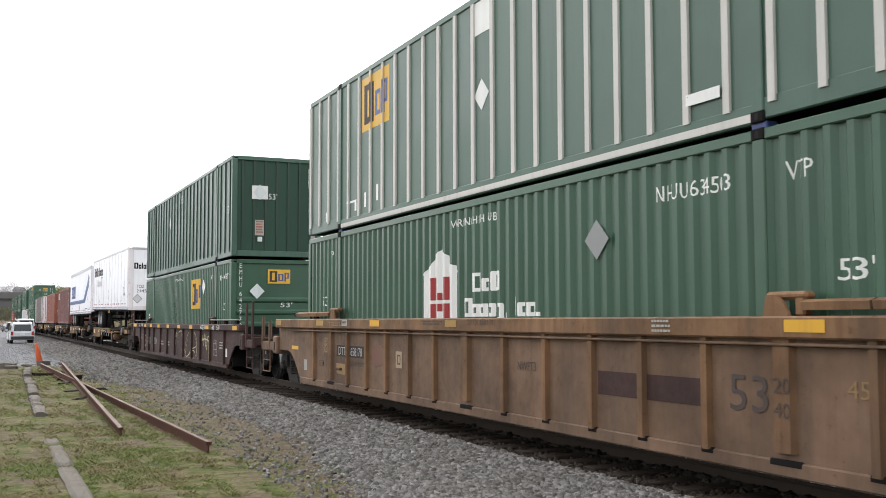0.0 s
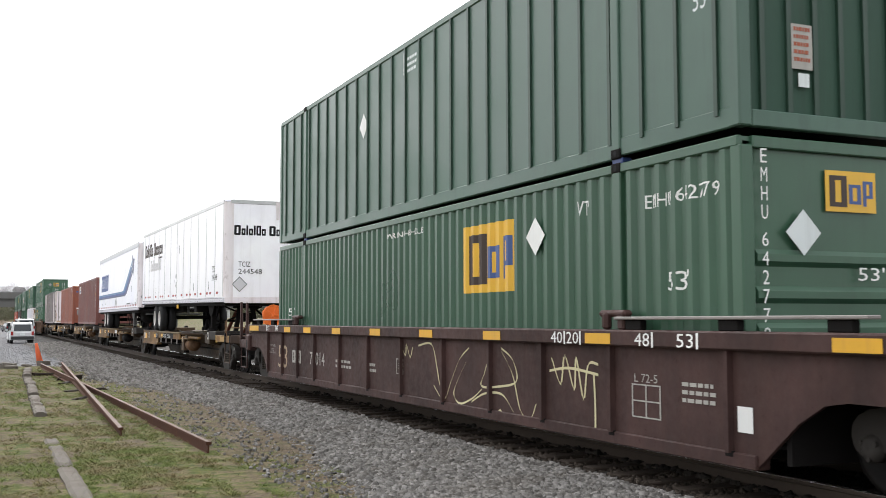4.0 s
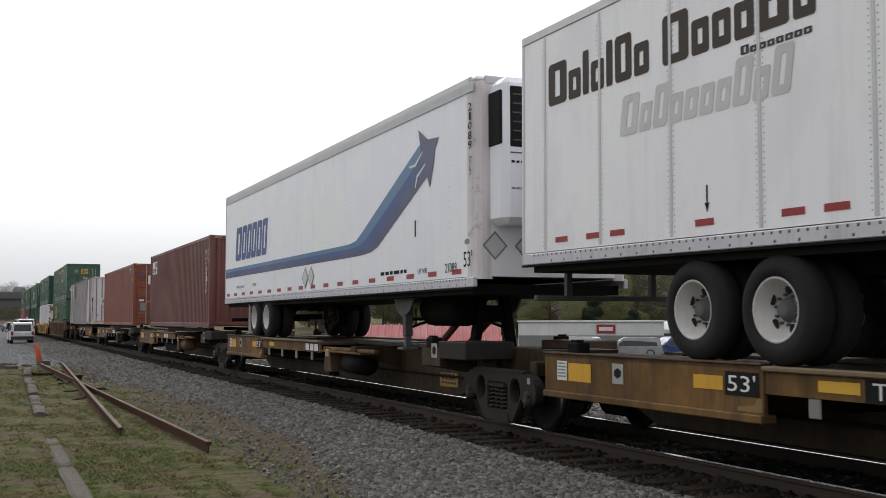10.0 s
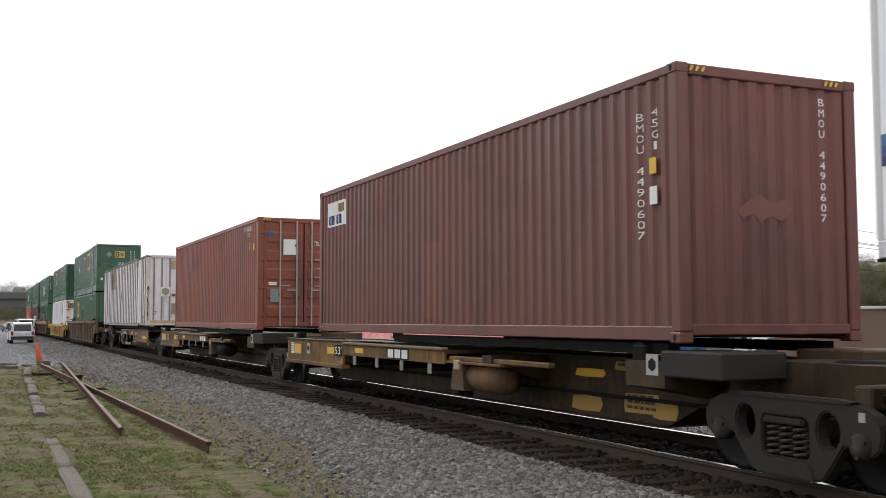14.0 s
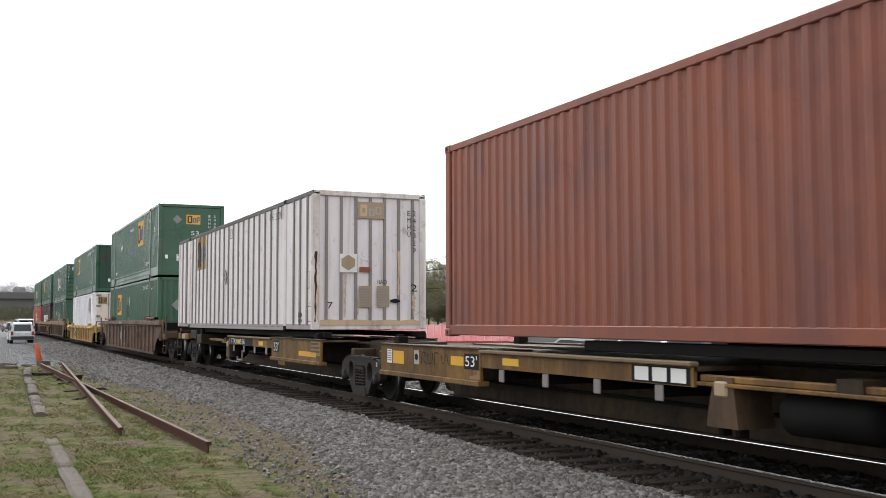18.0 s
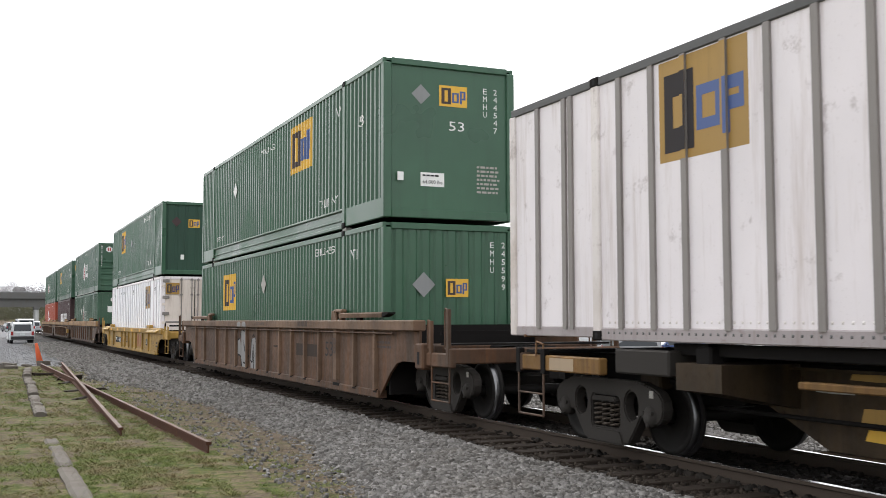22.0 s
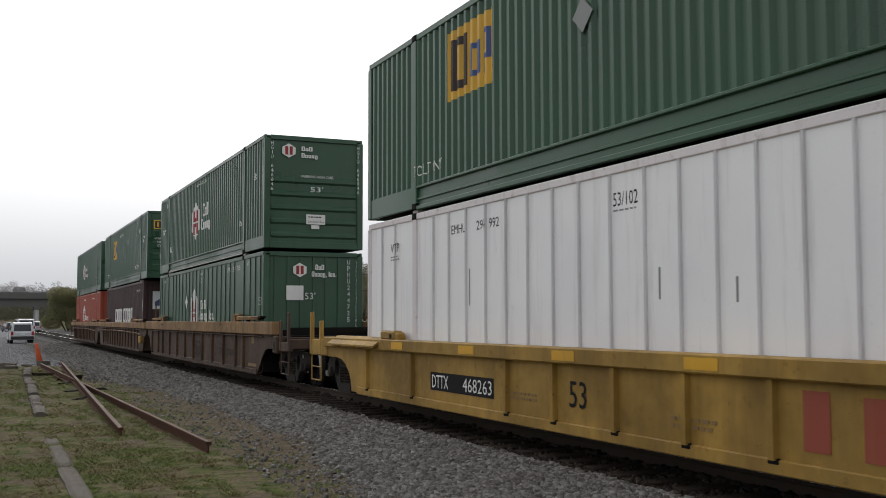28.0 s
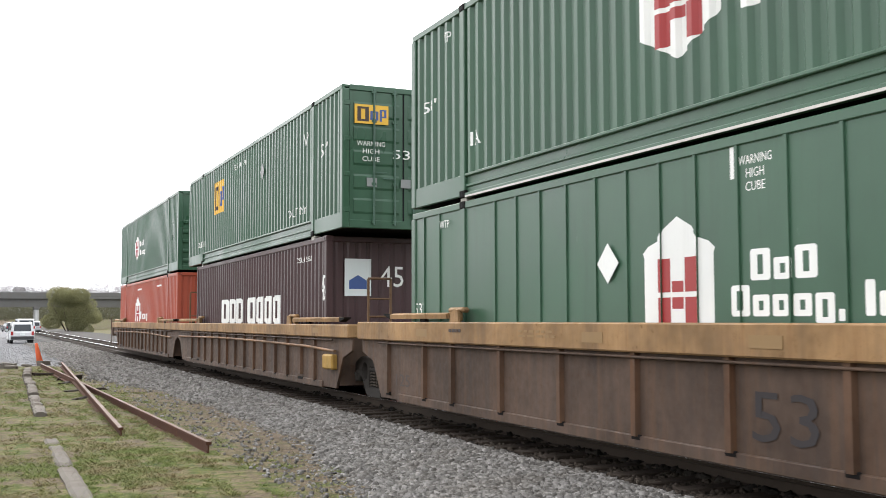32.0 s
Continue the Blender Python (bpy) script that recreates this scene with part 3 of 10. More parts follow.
            k.prism(pts + [(w, sy * (h - 0.075)), (w, y_in), (-w, y_in)], "z", z0 + 0.12, z1 - 0.1)
        elif kind in ("bars", "ribs"):
            k.box(-w, w, y_in, sy * (h - 0.055), z0 + 0.12, z1 - 0.1)
        else:
            k.box(-w, w, y_in, sy * (h - 0.05), z0 + 0.12, z1 - 0.1)
        wall = part("end_wall", k, em, ob)
        if kind == "bars":
            for i in range(5):
                zz = z0 + 0.30 + i * 0.36
                part("stiffener", Kit().prism([(sy * (h - 0.055), zz), (sy * (h - 0.01), zz + 0.05), (sy * (h - 0.01), zz + 0.12), (sy * (h - 0.055), zz + 0.17)], "x", -w + 0.04, w - 0.04), mat, wall)
        if kind == "ribs":
            for i in range(7):
                x = -w + 2 * w * (i + 0.5) / 7
                part("end_rib", Kit().box(x - 0.03, x + 0.03, sy * (h - 0.055), sy * (h - 0.02), z0 + 0.14, z1 - 0.12), rib_mat or mat, wall)
        if kind == "doors":
            for d in (-1, 1):
                kd = Kit().box(d * 0.012, d * (w - 0.01), sy * (h - 0.05), sy * (h - 0.025), z0 + 0.16, z1 - 0.13, 0.008)
                door = part("door", kd, em, ob)
                part("door_seal", Kit().box(d * 0.002, d * 0.014, sy * (h - 0.03), sy * (h - 0.018), z0 + 0.16, z1 - 0.13).box(d * (w - 0.012), d * (w + 0.004), sy * (h - 0.03), sy * (h - 0.012), z0 + 0.16, z1 - 0.13), P_BLACK, door)
                for i in range(5 if side == "corr" else 0):
                    zz = z0 + 0.32 + i * 0.5
                    part("door_panel", Kit().prism([(sy * (h - 0.026), zz), (sy * (h - 0.008), zz + 0.05), (sy * (h - 0.008), zz + 0.28), (sy * (h - 0.026), zz + 0.33)], "x", d * 0.10, d * (w - 0.1)), mat, door)
                for xx in rod_places:
                    part("lock_rod", Kit().rod((d * xx, sy * (h + 0.022), z0 + 0.1), (d * xx, sy * (h + 0.022), z1 - 0.08), 0.021, 10), rods, door, "galvanised lock rod")
                    kb = Kit()
                    for zz in (z0 + 0.16, z0 + 0.95, z1 - 0.75, z1 - 0.14):
                        kb.box(d * xx - 0.05, d * xx + 0.05, sy * (h - 0.01), sy * (h + 0.03), zz - 0.03, zz + 0.03, 0.006)
                    part("rod_bracket", kb, rods if end_mat else em, door)
                    if handles:
                        part("lock_handle", Kit().box(d * xx, d * (xx + (0.26 if xx < 0.5 else -0.26)), sy * (h + 0.035), sy * (h + 0.05), z0 + 1.05 + 0.12 * (xx > 0.5), z0 + 1.08 + 0.12 * (xx > 0.5), 0.004), rods, door)
                for i in range(4):
                    zz = z0 + 0.4 + i * (H - 0.8) / 3
                    part("hinge", Kit().box(d * (w - 0.02), d * (w + 0.10), sy * (h - 0.03), sy * (h + 0.012), zz - 0.05, zz + 0.05, 0.008), em, door)
        part("end_header", Kit().box(-hw + 0.15, hw - 0.15, sy * (h - 0.005), sy * (h - 0.1), z1 - 0.13, z1 - 0.008, 0.012), fm, ob)
        part("end_sill", Kit().box(-hw + 0.15, hw - 0.15, sy * (h - 0.005), sy * (h - 0.1), z0 + (0.03 if posts else 0.08), z0 + 0.2, 0.012), fm, ob)
    return ob


# ---- running gear ----
def wheelset_kit():
    k = Kit()
    k.rod((-0.95, 0, 0), (0.95, 0, 0), 0.075, 12)
    for s in (-1, 1):
        prof = [(0.68, 0.10), (0.70, 0.20), (0.735, 0.34), (0.685, 0.36), (0.68, 0.455), (0.705, 0.450), (0.725, 0.424), (0.82, 0.415), (0.825, 0.36), (0.79, 0.33), (0.755, 0.20), (0.80, 0.13), (0.80, 0.09)]
        k.lathe([(s * a, r) for a, r in prof], "x", (0, 0, 0), 32)
    return k


def tread_kit(s):
    return Kit().lathe([(s * 0.728, 0.4255), (s * 0.812, 0.4175), (s * 0.812, 0.405), (s * 0.728, 0.405)], "x", (0, 0, 0), 32)


def holed_plate(outer, holes, x0, x1):
    """A flat plate across x, from x0 to x1, its outline and holes given in y and z."""
    k = Kit()
    b = bmesh.new()
    for ring in [outer] + holes:
        vs = [b.verts.new((0, y, z)) for y, z in ring]
        for p, q in zip(vs, vs[1:] + vs[:1]):
            b.edges.new((p, q))
    bmesh.ops.triangle_fill(b, edges=b.edges[:], use_beauty=True, normal=(1, 0, 0))
    b.verts.index_update()
    flat = [(v.co.y, v.co.z) for v in b.verts]
    tris = [[v.index for v in f.verts] for f in b.faces]
    b.free()
    n = len(flat)
    faces = [tuple(t) for t in tris] + [tuple(i + n for i in t[::-1]) for t in tris]
    at = 0
    for ring in [outer] + holes:
        m = len(ring)
        faces += [(at + i, at + (i + 1) % m, at + (i + 1) % m + n, at + i + n) for i in range(m)]
        at += m
    return k.add([(x0, y, z) for y, z in flat] + [(x1, y, z) for y, z in flat], faces)


def oval(y, z, a, b, n=14):
    return [(y + a * math.cos(i * 2 * math.pi / n), z + b * math.sin(i * 2 * math.pi / n)) for i in range(n)]


def side_frame_kit(s):
    """One cast side frame on the side s: a flat-topped beam with rounded jaws, two oval windows and a basket for the springs."""
    half = [(0.34, 0.775), (0.70, 0.77), (0.90, 0.735), (1.03, 0.68), (1.10, 0.60), (1.11, 0.50), (1.08, 0.40), (1.00, 0.34), (0.92, 0.34), (0.80, 0.385), (0.70, 0.40), (0.58, 0.24), (0.46, 0.09), (0.34, 0.06)]
    outer = half + [(-y, z) for y, z in half[::-1]]
    window = [(0.27, 0.24), (0.29, 0.28), (0.29, 0.55), (0.25, 0.60), (-0.25, 0.60), (-0.29, 0.55), (-0.29, 0.28), (-0.27, 0.24)]
    k = holed_plate(outer, [oval(0.52, 0.51, 0.13, 0.165), oval(-0.52, 0.51, 0.13, 0.165), window], s * 0.93, s * 1.07)
    k.prism([(-0.80, 0.77), (-0.74, 0.74), (0.74, 0.74), (0.80, 0.77), (0.62, 0.79), (-0.62, 0.79)], "x", s * 0.95, s * 1.085)
    k.prism([(-0.38, 0.06), (0.38, 0.06), (0.34, 0.18), (0.30, 0.22), (-0.30, 0.22), (-0.34, 0.18)], "x", s * 0.91, s * 1.09)
    k.prism([(-0.26, 0.53), (0.26, 0.53), (0.24, 0.59), (-0.24, 0.59)], "x", s * 0.93, s * 1.10)
    return k


def spring_kit(s):
    """Three coil springs side by side, each a wound rod."""
    k = Kit()
    for y in (-0.165, 0.0, 0.165):
        turns, n = 5.0, 50
        pts = [(s * 1.02 + 0.064 * math.cos(2 * math.pi * turns * i / n), y + 0.064 * math.sin(2 * math.pi * turns * i / n), 0.245 + 0.275 * i / n) for i in range(n + 1)]
        k.pipe(pts, 0.0155, 5)
    return k


def spring_back_kit(s):
    return Kit().box(s * 0.84, s * 0.93, -0.26, 0.26, 0.2, 0.6)


def sticker_kit(s):
    return Kit().box(s * 1.07, s * 1.074, -0.94, -0.87, 0.62, 0.70)


def cap_kit(s):
    k = Kit()
    k.lathe([(s * 0.98, 0.0), (s * 0.98, 0.12), (s * 1.08, 0.115), (s * 1.12, 0.07), (s * 1.12, 0.0)], "x", (0, 0, 0), 14)
    for i in range(3):
        a = i * 2.094 + 0.5
        k.rod((s * 1.08, 0.085 * math.cos(a), 0.085 * math.sin(a)), (s * 1.125, 0.085 * math.cos(a), 0.085 * math.sin(a)), 0.022, 6)
    return k


GEAR = {}


def gear(name, kit_fn, mat, *a):
    key = (name, a)
    if key not in GEAR:
        me = kit_fn(*a).mesh(name, mat)
        if name in ("side_frame", "truck"):       # cast edges, softly rounded
            b = bmesh.new()
            b.from_mesh(me)
            bmesh.ops.remove_doubles(b, verts=b.verts, dist=1e-5)
            bmesh.ops.bevel(b, geom=[e for e in b.edges if len(e.link_faces) == 2 and e.calc_face_angle(0) > 0.5], offset=0.016, segments=2, affect="EDGES")
            b.to_mesh(me)
            b.free()
        GEAR[key] = me
    return GEAR[key]


def sub(name, me, parent, at=(0, 0, 0)):
    o = new(name, me)
    o.parent, o.location = parent, at
    return o


def truck(car, y):
    """A two-axle truck under a car, at y in the car's space."""
    def bolster():
        k = Kit().box(-0.93, 0.93, -0.22, 0.22, 0.36, 0.62, 0.03)
        k.lathe([(0.6, 0.0), (0.6, 0.2), (0.72, 0.2), (0.72, 0.0)], "z", (0, 0, 0), 16)
        for d in (-1, 1):
            k.box(-0.8, 0.8, d * 0.42, d * 0.5, 0.36, 0.46)
            for s in (-1, 1):
                k.box(s * 0.6, s * 0.78, d * 0.40, d * 0.47, 0.26, 0.5, 0.02)
        return k
    t = sub("truck", gear("truck", bolster, TRUCK), car, (0, y, 0))
    for s in (-1, 1):
        sub("side_frame", gear("side_frame", side_frame_kit, TRUCK, s), t)
        sub("spring_pack", gear("spring_pack", spring_kit, COIL, s), t)
        # added dark panel that blocks the light from behind the springs
        sub("spring_seat", gear("spring_seat", spring_back_kit, GRIME_AND_SHADE, s), t)
        sub("label_plate", gear("label_plate", sticker_kit, P_DIRTY, s), t)
        for d in (-1, 1):
            sub("bearing_cap", gear("bearing_cap", cap_kit, TRUCK, s), t, (0, d * 0.88, 0.42))
    for d in (-1, 1):
        w = sub("wheelset", gear("wheelset", wheelset_kit, WHEEL), t, (0, d * 0.88, 0.42))
        for s in (-1, 1):
            sub("tread", gear("tread", tread_kit, TREAD, s), w)
        WHEELSETS.append((w, (0, d * 0.88, 0.42)))
    return t


def coupler(car, y, sy):
    k = Kit().box(-0.12, 0.12, y, y + sy * 0.75, 0.72, 0.94, 0.02)
    k.prism([(-0.2, y + sy * 0.75), (0.2, y + sy * 0.75), (0.22, y + sy * 0.95), (0.08, y + sy * 1.05), (-0.16, y + sy * 1.0)], "z", 0.66, 0.98)
    part("coupler", k, GRIME_AND_SHADE, car)
    part("air_hose", Kit().pipe([(0.35, y + sy * 0.5, 0.75), (0.4, y + sy * 0.7, 0.5), (0.25, y + sy * 0.95, 0.42), (0.1, y + sy * 1.15, 0.55)], 0.025), RUBBER, car)


def brake_wheel(car, y, x, z, mat, sy=-1, r=0.28):
    k = Kit()
    pts = [(x + r * math.cos(i * math.pi / 10), y, z + r * math.sin(i * math.pi / 10)) for i in range(21)]
    k.pipe(pts, 0.016)
    for i in range(5):
        a = i * 2 * math.pi / 5
        k.rod((x, y, z), (x + r * math.cos(a), y, z + r * math.sin(a)), 0.012, 5)
    k.rod((x, y, z), (x, y - sy * 0.14, z), 0.04, 8)
    part("brake_wheel", k, mat, car)
    part("brake_housing", Kit().box(x - 0.17, x + 0.17, y - sy * 0.14, y - sy * 0.34, z - 0.3, z + 0.18, 0.05), mat, car)
    for w in (-0.12, 0.10):
        part("brake_post", Kit().box(x + w - 0.025, x + w + 0.025, y - sy * 0.22, y - sy * 0.28, 1.0, z - 0.28), mat, car)


def well_car(label, cf, cr, mat, chord_mat, rib_mat, front="end", rear="end", chord=(1.19, 1.43), rib_places=None, plank=True, bottom=0.18, wide_ribs=None, rib_half=0.036, post_tops=(1.52, 1.70), near_tops=None, rear_reach=1.2, ledge=False):
    """A double-stack well car: cf and cr are the front and rear ends of its side chords along the train."""
    c0 = (cf + cr) / 2
    h = (cr - cf) / 2
    car = rolling("well_car", label, "rail car", "cars of the train", c0)
    zc0, zc1 = chord
    low_f, low_r = (0.85, 0.85)
    def cut(sy, kind):
        if kind == "end" and ledge:
            arch = [(sy * (h - 0.55 - 0.85 * math.sin(a)), bottom + 0.62 * math.cos(a)) for a in (0.0, 0.3, 0.6, 0.9, 1.2, 1.4, 1.571)]
            return [(sy * h, zc0), (sy * h, bottom + 0.62)] + arch
        if kind == "end":
            return [(sy * h, zc0), (sy * h, 0.84), (sy * (h - 0.70), 0.84), (sy * (h - 0.95), 0.80), (sy * (h - 1.25), 0.62), (sy * (h - 1.75), bottom)]
        return [(sy * h, zc0), (sy * (h - 0.02), 0.95), (sy * (h - 0.55), 0.80), (sy * (h - 0.95), bottom)]
    outline = cut(-1, front) + cut(1, rear)[::-1]
    for sx in (-1, 1):
        part("side_sheet", Kit().prism(outline, "x", sx * 1.44, sx * 1.40), mat, car)
        part("top_chord", Kit().box(sx * 1.54, sx * 1.33, -h, h, zc0, zc1, 0.018), chord_mat, car)
        part("bottom_chord", Kit().box(sx * 1.47, sx * 1.30, -h + 1.75, h - 1.75, bottom - 0.03, bottom + 0.11, 0.012), mat, car)
        places = rib_places or [cf + 2.25 + i * 1.02 for i in range(int((2 * h - 4.2) / 1.02) + 1)]
        for i, c in enumerate(places):
            y = c - c0
            wide = i in (wide_ribs if wide_ribs is not None else (1, len(places) - 2))
            w = 0.12 if wide else rib_half
            k = Kit().prism([(sx * 1.44, y - w), (sx * 1.50, y - w * 0.8), (sx * 1.50, y + w * 0.8), (sx * 1.44, y + w)], "z", bottom + 0.10 + (0.08 if wide else 0), zc0 + 0.01)
            part("side_rib", k, rib_mat, car)
            part("rib_foot", Kit().box(sx * 1.44, sx * 1.475, y - w * 1.6, y + w * 1.6, bottom + 0.06, bottom + 0.12, 0.008), GRIME_AND_SHADE, car)
    part("well_floor", Kit().box(-1.30, 1.30, -h + 1.9, h - 1.9, bottom + 0.05, ZL - 0.004), GRIME_AND_SHADE, car)
    for sy, kind in ((-1, front), (1, rear)):
        reach = rear_reach if sy > 0 else 1.2
        yw = sy * (h - 1.46 if kind == "end" else h - 0.95)
        # bulkhead and end sheet are black: shade of the wheel opening as colour
        part("bulkhead", Kit().box(-1.38, 1.38, yw, yw + sy * 0.06, bottom + 0.05, zc0 + 0.1), GRIME_AND_SHADE if kind == "end" else mat, car)
        if kind == "end":
            part("body_bolster", Kit().box(-1.38, 1.38, sy * (h - 0.35), sy * (h + 0.25), 0.82, 1.14, 0.03), mat, car)
            part("draft_sill", Kit().box(-0.34, 0.34, sy * (h - 1.7), sy * (h + 1.15), 0.72, 1.12, 0.02), GRIME_AND_SHADE, car)
            part("end_sheet", Kit().prism([(sy * (h - 1.75), 0.95), (sy * (h + 0.0), 1.08), (sy * (h + 0.0), 1.14), (sy * (h - 1.75), 1.05)], "x", -1.38, 1.38), GRIME_AND_SHADE, car)
            # chord end, with the slotted casting under it
            for sx in (-1, 1):
                k = Kit().box(sx * (1.47 if ledge else 1.52), sx * 1.30, sy * (h - 0.02), sy * (h + 0.30), 0.80 if ledge else 0.74, 1.16, 0.03)
                part("jacking_casting", k, mat, car)
                if not ledge:
                    part("jacking_slot", Kit().box(sx * 1.525, sx * 1.50, sy * (h + 0.10), sy * (h + 0.18), 0.82, 1.02), P_BLACK, car)
                part("side_step_rail", Kit().box(sx * 1.46, sx * 1.36, sy * (h + 0.30), sy * (h + reach), 0.80, 1.14 if ledge else 1.02, 0.02), mat, car)
            part("end_beam", Kit().box(-1.46, 1.46, sy * (h + reach - 0.12), sy * (h + reach), 0.86, 1.10, 0.02), mat, car)
            part("cross_walk", Kit().box(-1.35, 1.35, sy * (h + 0.62), sy * (h + reach - 0.15), 1.14, 1.17), GRIME_AND_SHADE, car)
            part("walk_rail", Kit().box(-1.3, 1.3, sy * (h + 0.50), sy * (h + 0.55), 1.30, 1.36), GRIME_AND_SHADE, car)
            for sx in (-1, 1):
                tops = near_tops if near_tops and sx < 0 else post_tops
                if ledge and sx < 0 and sy < 0:
                    tops = (1.30, 1.30)
                for last, yy in enumerate((reach - 0.74, reach - 0.10)):
                    part("corner_stanchion", Kit().box(sx * 1.47, sx * 1.42, sy * (h + yy) - 0.045, sy * (h + yy) + 0.045, 0.82, tops[last], 0.008), mat, car)
                    z = min(tops[last] - 0.02, 1.70)
                    y = sy * (h + yy)
                    part("grab_iron", Kit().pipe([(sx * 1.44, y, z), (sx * 1.44, y + sy * -0.12, z + 0.03), (sx * 1.44, y + sy * -0.14, z - 0.05), (sx * 1.44, y + sy * -0.14, 1.10), (sx * 1.44, y, 1.06)], 0.013), mat, car)
                y0, y1 = sy * (h + reach - 0.74), sy * (h + reach - 0.10)
                part("sill_step", Kit().pipe([(sx * 1.43, y0, 0.85), (sx * 1.43, y0, 0.28), (sx * 1.43, y1, 0.28), (sx * 1.43, y1, 0.85)], 0.016).pipe([(sx * 1.43, y0, 0.56), (sx * 1.43, y1, 0.56)], 0.014), mat, car)
            coupler(car, sy * (h + reach - 0.1), sy)
            truck(car, sy * (h + 0.05))
    # slack stops for the containers
    for sx in (-1, 1):
        for sy in (-1, 1):
            if ledge:
                y0 = sy * (h - 3.70)
                part("container_guide", Kit().box(sx * 1.52, sx * 1.34, y0, y0 + sy * 0.62, zc1 - 0.01, zc1 + 0.15, 0.03).box(sx * 1.50, sx * 1.36, y0 - sy * 0.16, y0 + sy * 0.02, zc1 - 0.10, zc1 + 0.12, 0.03), chord_mat, car)
                part("guide_hole", Kit().box(sx * 1.5225, sx * 1.49, y0 + sy * 0.08, y0 + sy * 0.20, zc1 + 0.02, zc1 + 0.09), P_BLACK, car)
                part("sloped_ledge", Kit().prism([(sx * 1.36, zc1 + 0.03), (sx * 1.44, zc1 + 0.03), (sx * 1.64, zc1 - 0.12), (sx * 1.64, zc1 - 0.15), (sx * 1.50, zc1 - 0.06), (sx * 1.36, zc1 - 0.01)], "y", sy * (h - 3.05), sy * (h - 0.55)), chord_mat, car, "sloping yellow ledge on the chord")
                for j in range(3):
                    yy = sy * (h - 2.7 + 0.85 * j)
                    part("ledge_gusset", Kit().prism([(sx * 1.535, zc1 - 0.07), (sx * 1.62, zc1 - 0.14), (sx * 1.535, zc0 + 0.01)], "y", yy - 0.012, yy + 0.012), chord_mat, car)
                continue
            k = Kit().box(sx * 1.50, sx * 1.40, sy * (h - 4.15), sy * (h - 4.05), zc1, zc1 + 0.20, 0.03)
            k.box(sx * 1.47, sx * 1.34, sy * (h - 4.25), sy * (h - 3.75), zc1 + 0.14, zc1 + 0.22, 0.03)
            k.box(sx * 1.46, sx * 1.36, sy * (h - 3.90), sy * (h - 3.78), zc1, zc1 + 0.20, 0.02)
            part("container_guide", k, chord_mat, car)
            if plank:
                ya, yb = h - 3.78, h - 1.5 if front == "end" else h - 0.6
                for j in range(3):
                    y0, y1 = ya + (yb - ya) * j / 3, ya + (yb - ya) * (j + 1) / 3 - 0.025
                    part("chord_plank", Kit().prism([(sx * 1.36, zc1 + 0.06), (sx * 1.50, zc1 + 0.05), (sx * 1.51, zc1 + 0.12), (sx * 1.44, zc1 + 0.145), (sx * 1.36, zc1 + 0.145)], "y", sy * y0, sy * y1), chord_mat, car)
                part("plank_tip", Kit().prism([(sy * yb, zc1 + 0.05), (sy * (yb + 0.28), zc1 + 0.115), (sy * (yb + 0.28), zc1 + 0.14), (sy * yb, zc1 + 0.14)], "x", sx * 1.50, sx * 1.36), GRIME_AND_SHADE, car)
                part("guide_ear", Kit().prism([(sy * (h - 4.22), zc1), (sy * (h - 3.9), zc1), (sy * (h - 3.97), zc1 + 0.12), (sy * (h - 4.05), zc1 + 0.19), (sy * (h - 4.18), zc1 + 0.18)], "x", sx * 1.515, sx * 1.485), chord_mat, car)
                part("conduit", Kit().pipe([(sx * 1.50, -h + 1.0, zc0 - 0.05), (sx * 1.50, h - 1.0, zc0 - 0.05)], 0.018), mat, car)
                part("plank_bracket", Kit().box(sx * 1.46, sx * 1.40, sy * (h - 2.9), sy * (h - 2.7), zc1 - 0.01, zc1 + 0.06), GRIME_AND_SHADE, car)
    return car, c0


def reflectors(car, c0, places, z0, z1, mat=P_AMBER, w=0.42, at=-1.543):
    for c in places:
        mark(car, c0, c + w / 2, c - w / 2, z0, z1, mat, FULL, at=at, name="reflector")


